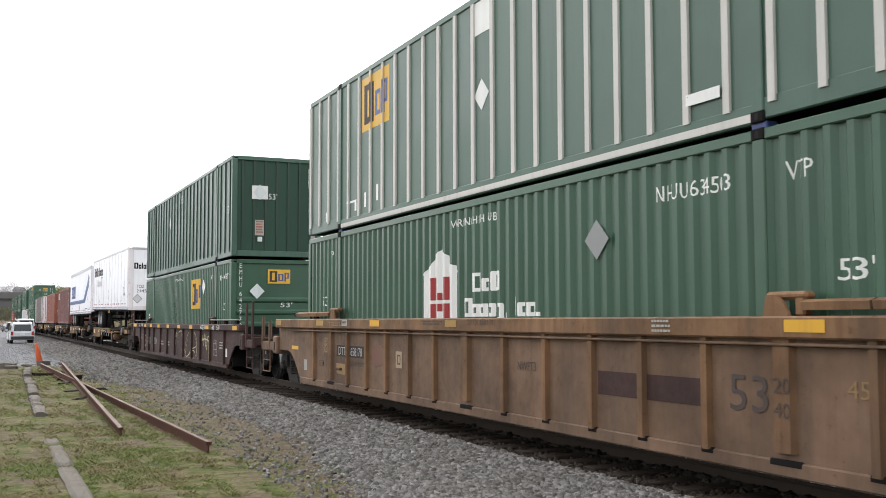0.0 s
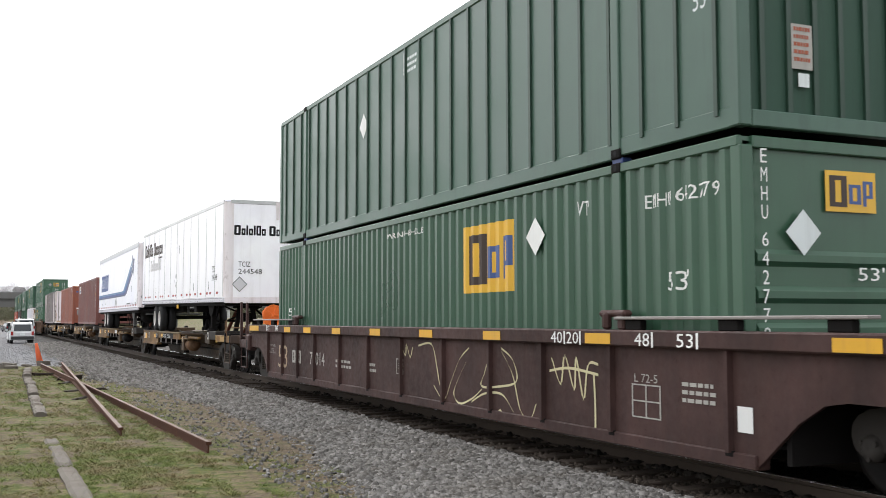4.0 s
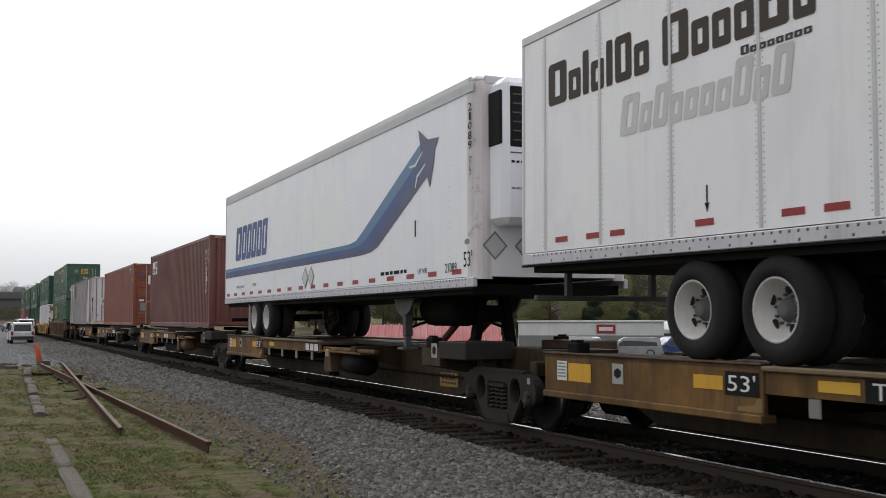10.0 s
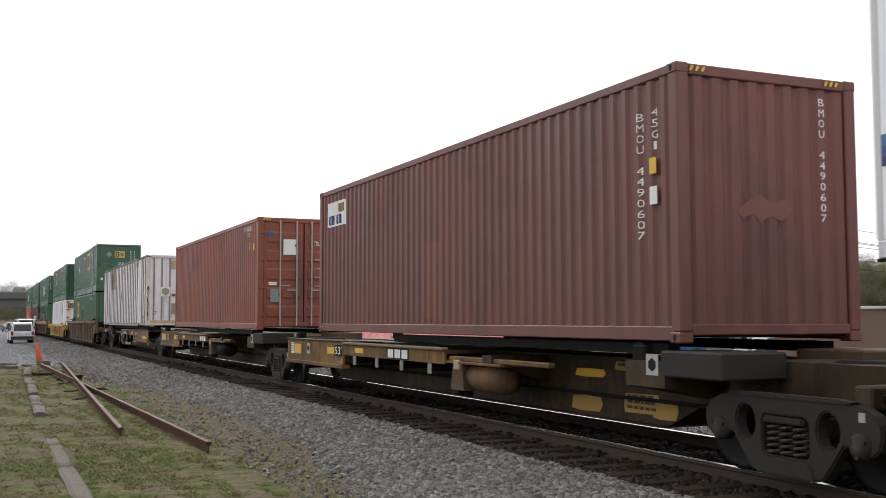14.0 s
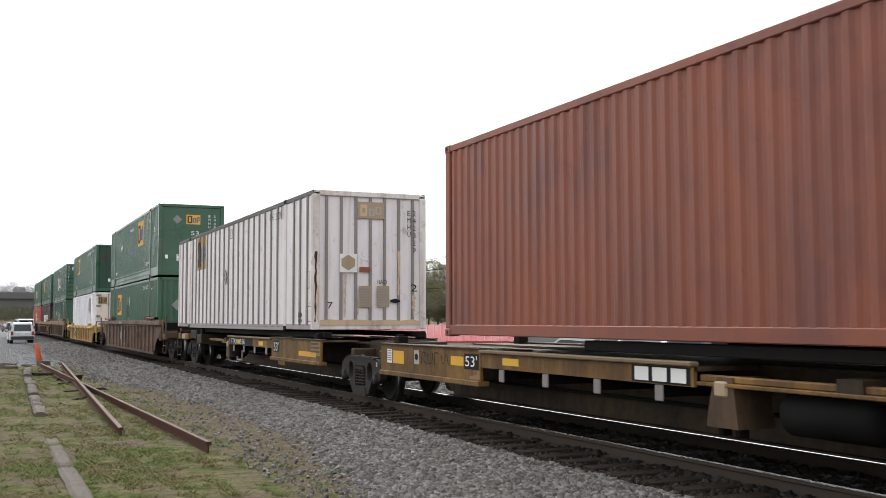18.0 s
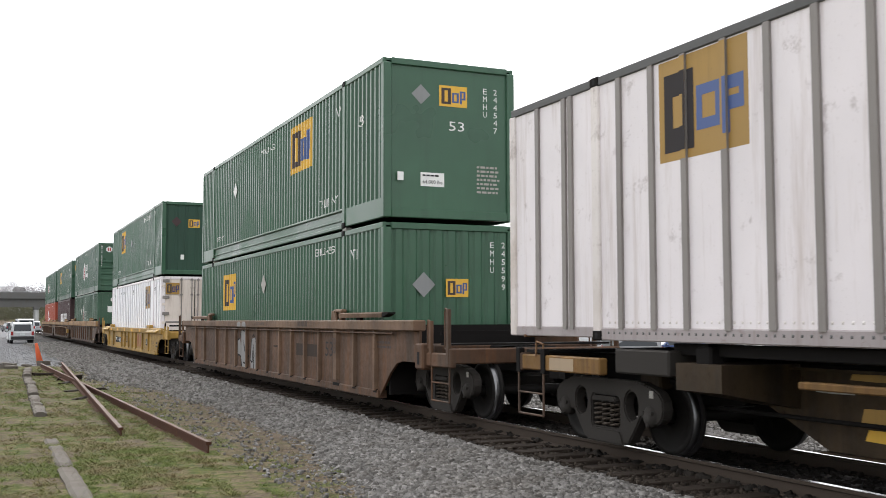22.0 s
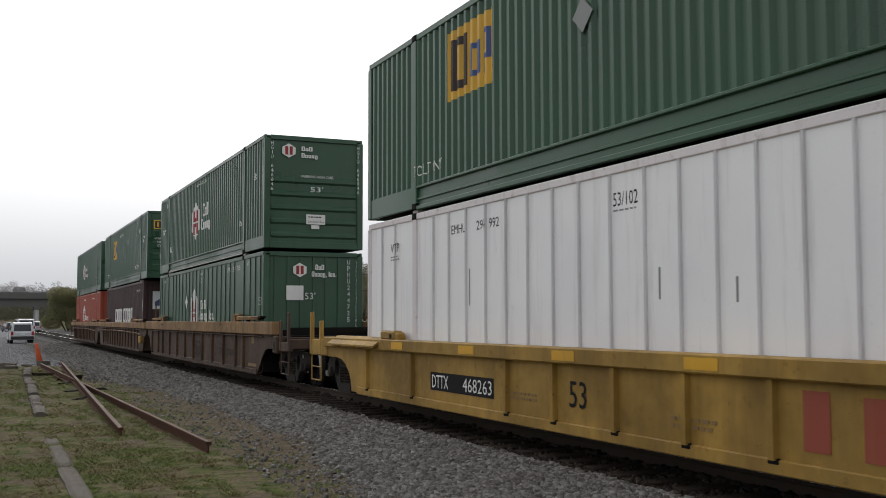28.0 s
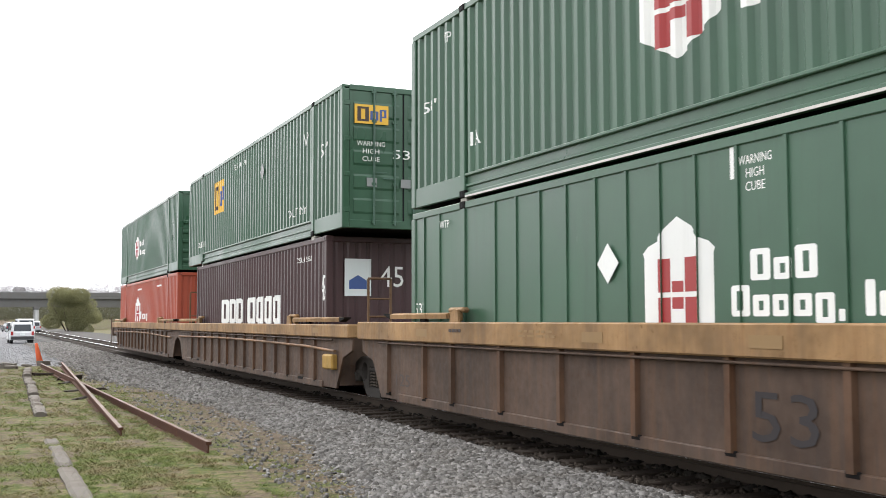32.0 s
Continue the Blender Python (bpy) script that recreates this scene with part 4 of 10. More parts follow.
def spine_unit(label, cf, cr, deck_front=False, truck_front=True, truck_rear=True, hitch=False, end_front=False, end_rear=False, tank=None, rest=None):
    """One unit of an articulated spine car, between the trucks at cf and cr."""
    c0 = (cf + cr) / 2
    h = (cr - cf) / 2
    car = rolling("spine_car_unit", label, "rail car", "cars of the train", c0)
    d = -1 if deck_front else 1            # which end has the wide tyre deck
    part("centre_sill", Kit().prism([(-h + 0.75, 0.66), (-h + 1.8, 0.66), (-h + 2.7, 0.24), (h - 2.7, 0.24), (h - 1.8, 0.66), (h - 0.75, 0.66), (h - 0.75, 1.02), (-h + 0.75, 1.02)], "x", -0.34, 0.34), SILL, car)
    part("sill_flange", Kit().box(-0.48, 0.48, -h + 0.7, h - 0.7, 1.02, 1.05), SILL, car)
    part("sill_bottom_flange", Kit().box(-0.45, 0.45, -h + 2.7, h - 2.7, 0.22, 0.24), SILL, car)
    for sy in (-1, 1):
        part("end_frame", Kit().prism([(-0.34, 0), (0.34, 0), (0.5, 0.5), (0.5, 1.0), (-0.5, 1.0), (-0.5, 0.5)], "z", 0.74, 1.10), SILL, car, at=(0, sy * (h - 0.9) if sy > 0 else -h + 0.0, 0))
        part("end_bolster", Kit().box(-0.95, 0.95, sy * (h - 0.7), sy * (h - 0.9), 0.74, 0.95, 0.02), SILL, car)
    # wide deck
    for sx in (-1, 1):
        e0, e1, e2 = d * (h - 1.75), d * (h - 5.65), d * (h - 10.35)
        part("deck_plate", Kit().box(sx * 0.48, sx * 1.30, e0, e1, 1.06, 1.09), DECK, car)
        part("deck_beam", Kit().box(sx * 1.30, sx * 1.26, e0, e1, 0.64, 1.10), CAR_OCHRE, car)
        part("deck_beam_flange", Kit().box(sx * 1.34, sx * 1.16, e0, e1, 0.56, 0.64, 0.01), CAR_OCHRE, car)
        part("deck_top_flange", Kit().box(sx * 1.33, sx * 1.18, e0, e1, 1.10, 1.125, 0.008), DECK, car)
        part("runway", Kit().box(sx * 0.48, sx * 1.28, e1, e2, 1.00, 1.05), DECK, car)
        part("runway_edge", Kit().box(sx * 1.29, sx * 1.25, e1, e2, 0.84, 1.04), CAR_OCHRE, car)
        part("runway_curb", Kit().box(sx * 1.34, sx * 1.22, e1, e2, 1.05, 1.10, 0.012), WOOD, car)
        for i in range(4):
            y = e1 + (e2 - e1) * (i + 0.5) / 4
            part("runway_bracket", Kit().box(sx * 1.27, sx * 0.34, y - 0.04, y + 0.04, 0.70, 0.98), GRIME_AND_SHADE, car)
            part("bracket_end", Kit().box(sx * 1.285, sx * 1.262, y - 0.07, y + 0.07, 0.66, 0.835, 0.008), RIB_WORN, car, "pale worn plate on the bracket")
        # hanging pod at the runway's end, with a cream block on it, and a pale stirrup beyond
        yp = e2 - d * 0.35
        part("hanging_pod", Kit().prism([(yp - 0.23, 0.46), (yp + 0.23, 0.46), (yp + 0.19, 0.66), (yp + 0.13, 0.88), (yp + 0.05, 0.96), (yp - 0.16, 0.96), (yp - 0.20, 0.66)], "x", sx * 1.24, sx * 0.80), DECK, car, "tapered brown pod with two feet")
        part("cream_block", Kit().box(sx * 1.262, sx * 1.10, yp - 0.09, yp + 0.10, 0.76, 0.92, 0.02), P_TAN, car)
        for w in (-0.12, 0.12):
            part("pod_foot", Kit().box(sx * 1.16, sx * 1.04, yp + w - 0.035, yp + w + 0.035, 0.37, 0.46, 0.01), GRIME_AND_SHADE, car)
        part("guide_beam", Kit().box(sx * 1.22, sx * 1.12, e2, e2 - d * 3.0, 0.90, 0.97, 0.012), CAR_OCHRE, car)
        if deck_front:
            part("stirrup", Kit().pipe([(sx * 1.22, e2 + d * 1.35, 0.70), (sx * 1.22, e2 + d * 1.35, 0.42), (sx * 1.22, e2 + d * 0.80, 0.42), (sx * 1.22, e2 + d * 0.80, 0.52)], 0.022), RIB_WORN, car)
        # outriggers past the runway
        y = -d * (h - 5.6)
        part("outrigger", Kit().prism([(sx * 0.34, 0.62), (sx * 1.25, 0.88), (sx * 1.25, 1.02), (sx * 0.34, 1.02)], "y", y - 0.14, y + 0.14), SILL, car)
        part("outrigger", Kit().prism([(sx * 0.34, 0.62), (sx * 1.30, 0.80), (sx * 1.30, 1.08), (sx * 0.34, 1.08)], "y", -d * (h - 1.9) - 0.45, -d * (h - 1.9) + 0.25), SILL, car)
        part("step_plank", Kit().box(sx * 1.26, sx * 0.9, -d * (h - 5.2), -d * (h - 7.6), 0.86, 0.90, 0.008), CAR_OCHRE, car)
    for y in (d * (h - 2.3), -d * (h - 2.0)):
        for sx in (-1, 1):
            part("container_pedestal", Kit().box(sx * 1.06, sx * 1.24, y - 0.12, y + 0.12, 1.05, 1.25, 0.02).box(sx * 1.12, sx * 1.22, y - 0.06, y + 0.06, 1.25, 1.278), GRIME_AND_SHADE, car)
    part("air_reservoir", Kit().lathe([(-0.55, 0.0), (-0.55, 0.12), (-0.48, 0.21), (0.48, 0.21), (0.55, 0.12), (0.55, 0.0)], "y", (-0.98, -d * (h - 6.0), 0.66), 16), tank or CAR_TAN, car, "grimy air cylinder")
    if rest:
        for sx in (-1, 1):
            part("container_rest", Kit().box(sx * 1.14, sx * 0.98, rest[0] - c0, rest[1] - c0, 1.15, 1.276, 0.01), GRIME_AND_SHADE, car)
    part("brake_pipe", Kit().pipe([(-0.5, -h + 1, 0.55), (-0.5, h - 1, 0.55)], 0.025), GRIME_AND_SHADE, car)
    if hitch:
        y = -d * (h - 2.2)
        k = Kit()
        for sx in (-1, 1):
            k.prism([(sx * 0.40, 1.05), (sx * 0.28, 1.05), (sx * 0.14, 1.95), (sx * 0.26, 1.95)], "y", y - 0.06, y + 0.12)
        k.box(-0.36, 0.36, y - 0.3, y + 0.3, 1.93, 2.02, 0.02)
        k.box(-0.30, 0.30, y - 0.02, y + 0.06, 1.50, 1.78, 0.02)
        part("hitch_stand", k, GRIME_AND_SHADE, car)
        for sx in (-1, 1):
            part("hitch_strut", Kit().rod((sx * 0.28, y + 0.1, 1.85), (sx * 0.28, y + d * 1.55, 1.08), 0.06, 8), RED_STEEL, car, "rust-red diagonal strut")
    if truck_front:
        truck(car, -h)
    if truck_rear:
        truck(car, h)
    part("truck_saddle", Kit().lathe([(0.70, 0.0), (0.70, 0.42), (1.06, 0.42), (1.12, 0.30), (1.12, 0)], "z", (0, -h, 0), 20), GRIME_AND_SHADE, car)
    # big outrigger box at the narrow end, its sign, and patches of paint on the sill
    f = -d
    for sx in (-1, 1):
        part("outrigger_box", Kit().box(sx * 1.30, sx * 0.5, f * (h - 1.53), f * (h - 0.55), 0.92, 1.20, 0.02), DECK if sx > 0 else TRUCK, car)
    if not deck_front:
        sign = part("step_sign", plate(FULL, h - 1.76, 0.93, 0.21, 0.23, "side", -1.303, 0.004), P_DIRTY, car, "white warning sign with a black ring")
        part("sign_ring", plate(HEXAGON, h - 1.72, 0.97, 0.13, 0.15, "side", -1.3075, 0.002), P_BLACK, sign)
        for a, w, z0, z1, mt in ((3.8, 1.1, 0.87, 0.99, P_OCHRE), (3.35, 0.5, 0.75, 0.85, P_DIRTY), (3.6, 0.75, 0.34, 0.60, P_OCHRE)):
            p = part("paint_patch", plate([[(0.03, 0.0), (0.97, 0.05), (1.0, 0.5), (0.95, 1.0), (0.05, 0.95), (0.0, 0.4)]], h - a, z0, w, z1 - z0, "side", -0.345, 0.004), mt, car)
            if mt is P_OCHRE:
                part("small_writing", plate(bars(1 if z0 > 0.8 else 3, int(a * 10)), h - a + 0.08, z0 + 0.02, w - 0.16, z1 - z0 - 0.04, "side", -0.3495, 0.002), P_GHOST, p)
    for sy, on in ((-1, end_front), (1, end_rear)):
        if on:
            tall = 1.5 if sy < 0 else 1.22
            part("end_sill", Kit().box(-1.35, 1.35, sy * (h + 1.5), sy * (h + 1.65), 0.86, 1.10, 0.02), CAR_BROWN, car)
            part("draft_sill", Kit().box(-0.34, 0.34, sy * (h - 0.5), sy * (h + 1.7), 0.72, 1.08, 0.02), GRIME_AND_SHADE, car)
            part("cross_walk", Kit().box(-1.3, 1.3, sy * (h + 0.95), sy * (h + 1.45), 1.10, 1.14), GRIME_AND_SHADE, car)
            coupler(car, sy * (h + 1.6), sy)
            part("cross_rail", Kit().rod((-1.3, sy * (h + 1.5), 1.32), (1.3, sy * (h + 1.5), 1.32), 0.02, 6), CAR_TAN, car)
            for sx in (-1, 1):
                part("side_beam", Kit().box(sx * 1.34, sx * 1.22, sy * (h - 0.3), sy * (h + 1.5), 0.88, 1.08, 0.015), CAR_OCHRE, car)
                part("beam_patch", Kit().box(sx * 1.345, sx * 1.338, sy * (h + 0.25), sy * (h + 0.8), 0.90, 1.05), P_OCHRE if sy < 0 else P_TAN, car, "worn pale patch of paint")
                part("corner_loop", Kit().pipe([(sx * 1.34, sy * (h + 0.95), 1.05), (sx * 1.34, sy * (h + 0.95), tall), (sx * 1.34, sy * (h + 1.12), tall + 0.03), (sx * 1.34, sy * (h + 1.14), 1.05)], 0.014), CAR_TAN, car)
                for yy in (0.95, 1.58):
                    part("corner_stanchion", Kit().box(sx * 1.36, sx * 1.28, sy * (h + yy) - 0.05, sy * (h + yy) + 0.05, 0.84, 1.16, 0.008), GRIME_AND_SHADE, car)
                part("sill_step", Kit().pipe([(sx * 1.34, sy * (h + 0.95), 0.85), (sx * 1.34, sy * (h + 0.95), 0.30), (sx * 1.34, sy * (h + 1.58), 0.30), (sx * 1.34, sy * (h + 1.58), 0.85)], 0.016).pipe([(sx * 1.34, sy * (h + 0.95), 0.58), (sx * 1.34, sy * (h + 1.58), 0.58)], 0.014), CAR_BROWN, car)
    return car, c0


def tyre_pair(trailer, y, s, z=1.62, x=1.02):
    """A pair of tyres on one hub at the side s: the outer one shows its rim."""
    a, b = s * (x - 0.60), s * (x - 0.31)
    out = s * x + s * 0.27
    for x0, x1 in ((out - s * 0.28, out), (out - s * 0.60, out - s * 0.32)):
        prof = [(x0, 0.30), (x0 + s * 0.01, 0.42), (x0 + s * 0.05, 0.485), (x0 + s * 0.09, 0.50), (x1 - s * 0.09, 0.50), (x1 - s * 0.05, 0.485), (x1 - s * 0.01, 0.42), (x1, 0.30)]
        tyre = part("tyre", Kit().lathe(prof, "x", (0, y, z), 32), RUBBER, trailer)
    rim = part("rim", Kit().lathe([(out - s * 0.02, 0.305), (out - s * 0.005, 0.290), (out - s * 0.012, 0.272), (out - s * 0.12, 0.258), (out - s * 0.17, 0.11), (out - s * 0.20, 0.11), (out - s * 0.23, 0.305)], "x", (0, y, z), 32), RIM, trailer)
    part("hub", Kit().lathe([(out - s * 0.20, 0.0), (out - s * 0.19, 0.11), (out - s * 0.155, 0.11), (out - s * 0.15, 0.085), (out - s * 0.09, 0.07), (out - s * 0.085, 0.06), (out - s * 0.085, 0.0)], "x", (0, y, z), 20), LEG_GREY, rim, "dull grey hub")
    for i in range(5):
        t = i * 2 * math.pi / 5 + 0.5
        part("hand_hole", Kit().disc((out - s * 0.136, y + 0.20 * math.cos(t), z + 0.20 * math.sin(t)), "x", 0.052, 12), P_BLACK, rim)
    for i in range(10):
        t = i * 2 * math.pi / 10 + 0.2
        part("wheel_nut", Kit().rod((out - s * 0.17, y + 0.14 * math.cos(t), z + 0.14 * math.sin(t)), (out - s * 0.125, y + 0.14 * math.cos(t), z + 0.14 * math.sin(t)), 0.014, 6), LEG_GREY, rim)


def trailer(label, cf, cr, z0, z1, seams, rail_mat, rivets=True, seam_mat=None, skin_mat=None):
    """A road trailer: front cf, rear cr along the train."""
    c0, h = (cf + cr) / 2, (cr - cf) / 2
    ob = rolling("road_trailer", label, "trailer", "trailers of the train", c0)
    hw = 1.295
    r = 0.20
    arc = [(-hw + r - r * math.cos(a), -h + r - r * math.sin(a)) for a in (0, 0.39, 0.785, 1.18, 1.571)]
    ring = [(-hw, h)] + arc + [(-x, y) for x, y in arc[::-1]] + [(hw, h)]
    part("body", Kit().prism(ring, "z", z0 + 0.16, z1 - 0.10), skin_mat or WHITE, ob)
    part("roof", Kit().box(-hw + 0.02, hw - 0.02, -h + 0.02, h - 0.02, z1 - 0.10, z1 - 0.02, 0.03), WHITE, ob)
    for sx in (-1, 1):
        part("top_rail", Kit().box(sx * (hw + 0.012), sx * (hw - 0.08), -h + 0.16, h - 0.01, z1 - 0.15, z1 - 0.01, 0.02), rail_mat, ob)
        part("bottom_rail", Kit().box(sx * (hw + 0.014), sx * (hw - 0.06), -h + 0.05, h - 0.02, z0, z0 + 0.15, 0.012), RAIL_GREY, ob)
    for sx in (-1, 1):
        part("corner_trim", Kit().box(sx * (hw + 0.008), sx * (hw - 0.09), h + 0.004, h - 0.10, z0 + 0.1, z1 - 0.06, 0.03), rail_mat, ob)
        curve = [(sx * (x - 0.004), y - 0.004) for x, y in [(-hw, -h + r + 0.06)] + arc + [(-hw + r + 0.05, -h)]]
        part("front_corner", Kit().prism(curve + [(0.97 * x, y * 0.998) for x, y in curve[::-1]], "z", z0 + 0.12, z1 - 0.09), WHITE_OLD, ob, "rounded front corner")
    rivet_line(ob, -h + 0.3, h - 0.2, z0 + 0.12, -hw - 0.014, LEG_GREY)
    rivet_line(ob, -h + 0.3, h - 0.2, z0 + 0.04, -hw - 0.014, LEG_GREY, 0.3)
    part("bottom_edge", Kit().box(-hw - 0.018, -hw + 0.05, -h + 0.05, h - 0.02, z0 - 0.025, z0 + 0.002), GRIME_AND_SHADE, ob)
    part("front_rail", Kit().box(-hw + 0.16, hw - 0.16, -h - 0.012, -h + 0.06, z1 - 0.15, z1 - 0.01, 0.02), rail_mat, ob)
    part("floor_frame", Kit().box(-hw + 0.06, hw - 0.06, -h + 0.2, h - 0.2, z0 - 0.10, z0 + 0.05), GRIME_AND_SHADE, ob)
    for c in seams:
        part("seam", Kit().box(-hw - 0.006, -hw + 0.01, c - c0 - 0.022, c - c0 + 0.022, z0 + 0.18, z1 - 0.16), seam_mat or ALU, ob)
    return ob, c0, h


def rivet_line(ob, y0, y1, z, x, mat, step=0.11):
    """A level row of rivet heads along a rail, as one part."""
    k = Kit()
    for i in range(int((y1 - y0) / step)):
        y = y0 + i * step
        k.add([(x, y - 0.014, z - 0.014), (x, y + 0.014, z - 0.014), (x, y + 0.014, z + 0.014), (x, y - 0.014, z + 0.014), (x - 0.008, y, z)], [(0, 1, 4), (1, 2, 4), (2, 3, 4), (3, 0, 4)])
    tagged(part("rivet_row", k, mat, ob), kind="stuff")


def rivet_rows(ob, c0, places, z0, z1, x, dz=0.06):
    """Fine rows of rivets along seams, as one part."""
    k = Kit()
    for c in places:
        y = c - c0
        n = int((z1 - z0) / dz)
        for i in range(n):
            z = z0 + i * dz
            k.add([(x, y - 0.009, z), (x, y, z - 0.009), (x, y + 0.009, z), (x, y, z + 0.009), (x - 0.005, y, z)], [(0, 1, 4), (1, 2, 4), (2, 3, 4), (3, 0, 4)])
    tagged(part("rivet_row", k, P_GREY, ob), kind="stuff")
# ---- ground, track and road ----
def fast_mesh(name, verts, faces, material, smooth=False):
    """A mesh out of numpy arrays; the faces all have the same number of corners."""
    me = bpy.data.meshes.new(name)
    verts, faces = np.asarray(verts, np.float32), np.asarray(faces, np.int32)
    n, k = faces.shape
    me.vertices.add(len(verts))
    me.vertices.foreach_set("co", verts.ravel())
    me.loops.add(n * k)
    me.loops.foreach_set("vertex_index", faces.ravel())
    me.polygons.add(n)
    me.polygons.foreach_set("loop_start", np.arange(n, dtype=np.int32) * k)
    me.polygons.foreach_set("loop_total", np.full(n, k, np.int32))
    me.materials.append(material)
    me.update(calc_edges=True)
    if smooth:
        me.polygons.foreach_set("use_smooth", np.ones(n, bool))
    return me


def sheet(name, xs, ys, height, material, label, category, smooth=True):
    X, Y = np.meshgrid(xs, ys)
    Z = height(X, Y)
    v = np.c_[X.ravel(), Y.ravel(), Z.ravel()]
    nx, ny = len(xs), len(ys)
    i, j = np.meshgrid(np.arange(nx - 1), np.arange(ny - 1))
    a = (j * nx + i).ravel()
    f = np.c_[a, a + 1, a + nx + 1, a + nx]
    ob = new(name, fast_mesh(name, v, f, material, smooth))
    return tagged(ob, label, category, "", "structure")


rng = np.random.default_rng(7)
WAVES = [(rng.uniform(0.2, 2.6), rng.uniform(0, 6.28), rng.uniform(0, 6.28), 1.0) for _ in range(14)]


def lumps(X, Y):
    z = np.zeros_like(X, dtype=float)
    for w, a, p, _ in WAVES:
        z += np.sin(w * (X * math.cos(a) + Y * math.sin(a)) + p) / (1 + w)
    return z


def ground_z(X, Y):
    near = np.exp(-((X / 60.0) ** 2 + (Y / 90.0) ** 2))
    z = -0.33 + 0.02 * lumps(X, Y) * near
    # a rise under the woods beyond the track
    z = z - 0.57 * np.clip((X - 6.45) / 1.6, 0, 1) - 0.0115 * np.clip(X - 8, 0, 150) + 3.4 * np.clip((np.hypot(X, Y) - 102) / 108.0, 0, 1) * np.clip((X - 30) / 25, 0, 1)
    # the gravel lot lies a little lower under its own sheet
    z = z - 0.16 * np.clip((Y - 44.7) / 2.0, 0, 1) * np.clip((11.0 - X) / 1.0, 0, 1) * np.clip((420 - Y) / 20.0, 0, 1) * np.clip((X + 40) / 1.0, 0, 1)
    hill = np.clip((Y - 406) / 280.0, 0, 1)
    return z + 13.0 * hill


def bed_edge(Y):
    """Where the ballast runs out on the camera's side: further out nearby."""
    return np.interp(Y, [9.1, 11.5, 14.4, 18.5, 23.6, 28.0, 36.0, 45.0], [3.85, 4.25, 4.58, 4.80, 4.62, 4.20, 3.70, 3.30])


def bed_z(X, Y):
    """Ballast: a low shoulder, a flat top under the ties, a shoulder on the far side."""
    e = bed_edge(Y)
    u = np.clip((6.0 - X) / (6.0 - e), 0, 2)
    near = np.interp(u, [0, 0.3, 0.7, 1.0, 1.4], [-0.205, -0.225, -0.285, -0.335, -0.42])
    far = np.interp(X, [9.15, 10.45, 12.45, 17.5, 19.4], [-0.215, -0.34, -0.40, -0.48, -1.15])
    return np.where(X < 7.68, near, far) + 0.010 * np.sin(9.1 * X + 3.7 * Y) * np.sin(7.3 * Y - 2.1 * X)


def ground_material():
    """Short turf worn to bare dirt in patches, and bare along the ballast."""
    m, n, l, b = nodes_of("turf_and_dirt")
    big, mid, small, fine = noise_node(n, l, 0.55, 5, 0.65), noise_node(n, l, 2.6, 5, 0.7), noise_node(n, l, 11, 5, 0.7), noise_node(n, l, 60, 4, 0.7)
    green = mix(n, l, ramp(n, l, small.outputs["Fac"], 0.35, 0.65), (0.026, 0.046, 0.008), (0.118, 0.135, 0.030))
    straw = mix(n, l, ramp(n, l, small.outputs["Fac"], 0.35, 0.65), (0.105, 0.090, 0.042), (0.235, 0.192, 0.104))
    dirt = mix(n, l, ramp(n, l, small.outputs["Fac"], 0.3, 0.7), (0.070, 0.052, 0.036), (0.180, 0.138, 0.099))
    c = mix(n, l, ramp(n, l, mid.outputs["Fac"], 0.43, 0.56), green, straw)
    s = mix(n, l, 0.45, big.outputs["Fac"], mid.outputs["Fac"])
    c = mix(n, l, ramp(n, l, s, 0.47, 0.57), c, dirt)
    tc, sep = n.new("ShaderNodeTexCoord"), n.new("ShaderNodeSeparateXYZ")
    l.new(tc.outputs["Object"], sep.inputs["Vector"])
    add = n.new("ShaderNodeMath")
    add.operation = "MULTIPLY_ADD"
    l.new(mid.outputs["Fac"], add.inputs[0])
    add.inputs[1].default_value = 4.6
    l.new(sep.outputs["X"], add.inputs[2])
    edge = n.new("ShaderNodeMapRange")
    edge.inputs["From Min"].default_value, edge.inputs["From Max"].default_value = 4.7, 6.5
    l.new(add.outputs["Value"], edge.inputs["Value"])
    past = n.new("ShaderNodeMapRange")           # grass again beyond the track
    past.inputs["From Min"].default_value, past.inputs["From Max"].default_value = 14.5, 12.5
    l.new(add.outputs["Value"], past.inputs["Value"])
    both = n.new("ShaderNodeMath")
    both.operation = "MULTIPLY"
    l.new(edge.outputs["Result"], both.inputs[0])
    l.new(past.outputs["Result"], both.inputs[1])
    c = mix(n, l, both.outputs["Value"], c, dirt)
    c = mix(n, l, ramp(n, l, fine.outputs["Fac"], 0.35, 0.75, cb=(0.7, 0.7, 0.7, 1)), c, (0.52, 0.50, 0.42), "MULTIPLY")
    l.new(c, b.inputs["Base Color"])
    b.inputs["Roughness"].default_value = 0.95
    b.inputs["Specular IOR Level"].default_value = 0.12
    hgt = mix(n, l, 0.5, small.outputs["Fac"], fine.outputs["Fac"])
    bump(n, l, b, hgt, 0.9, 0.035)
    return m


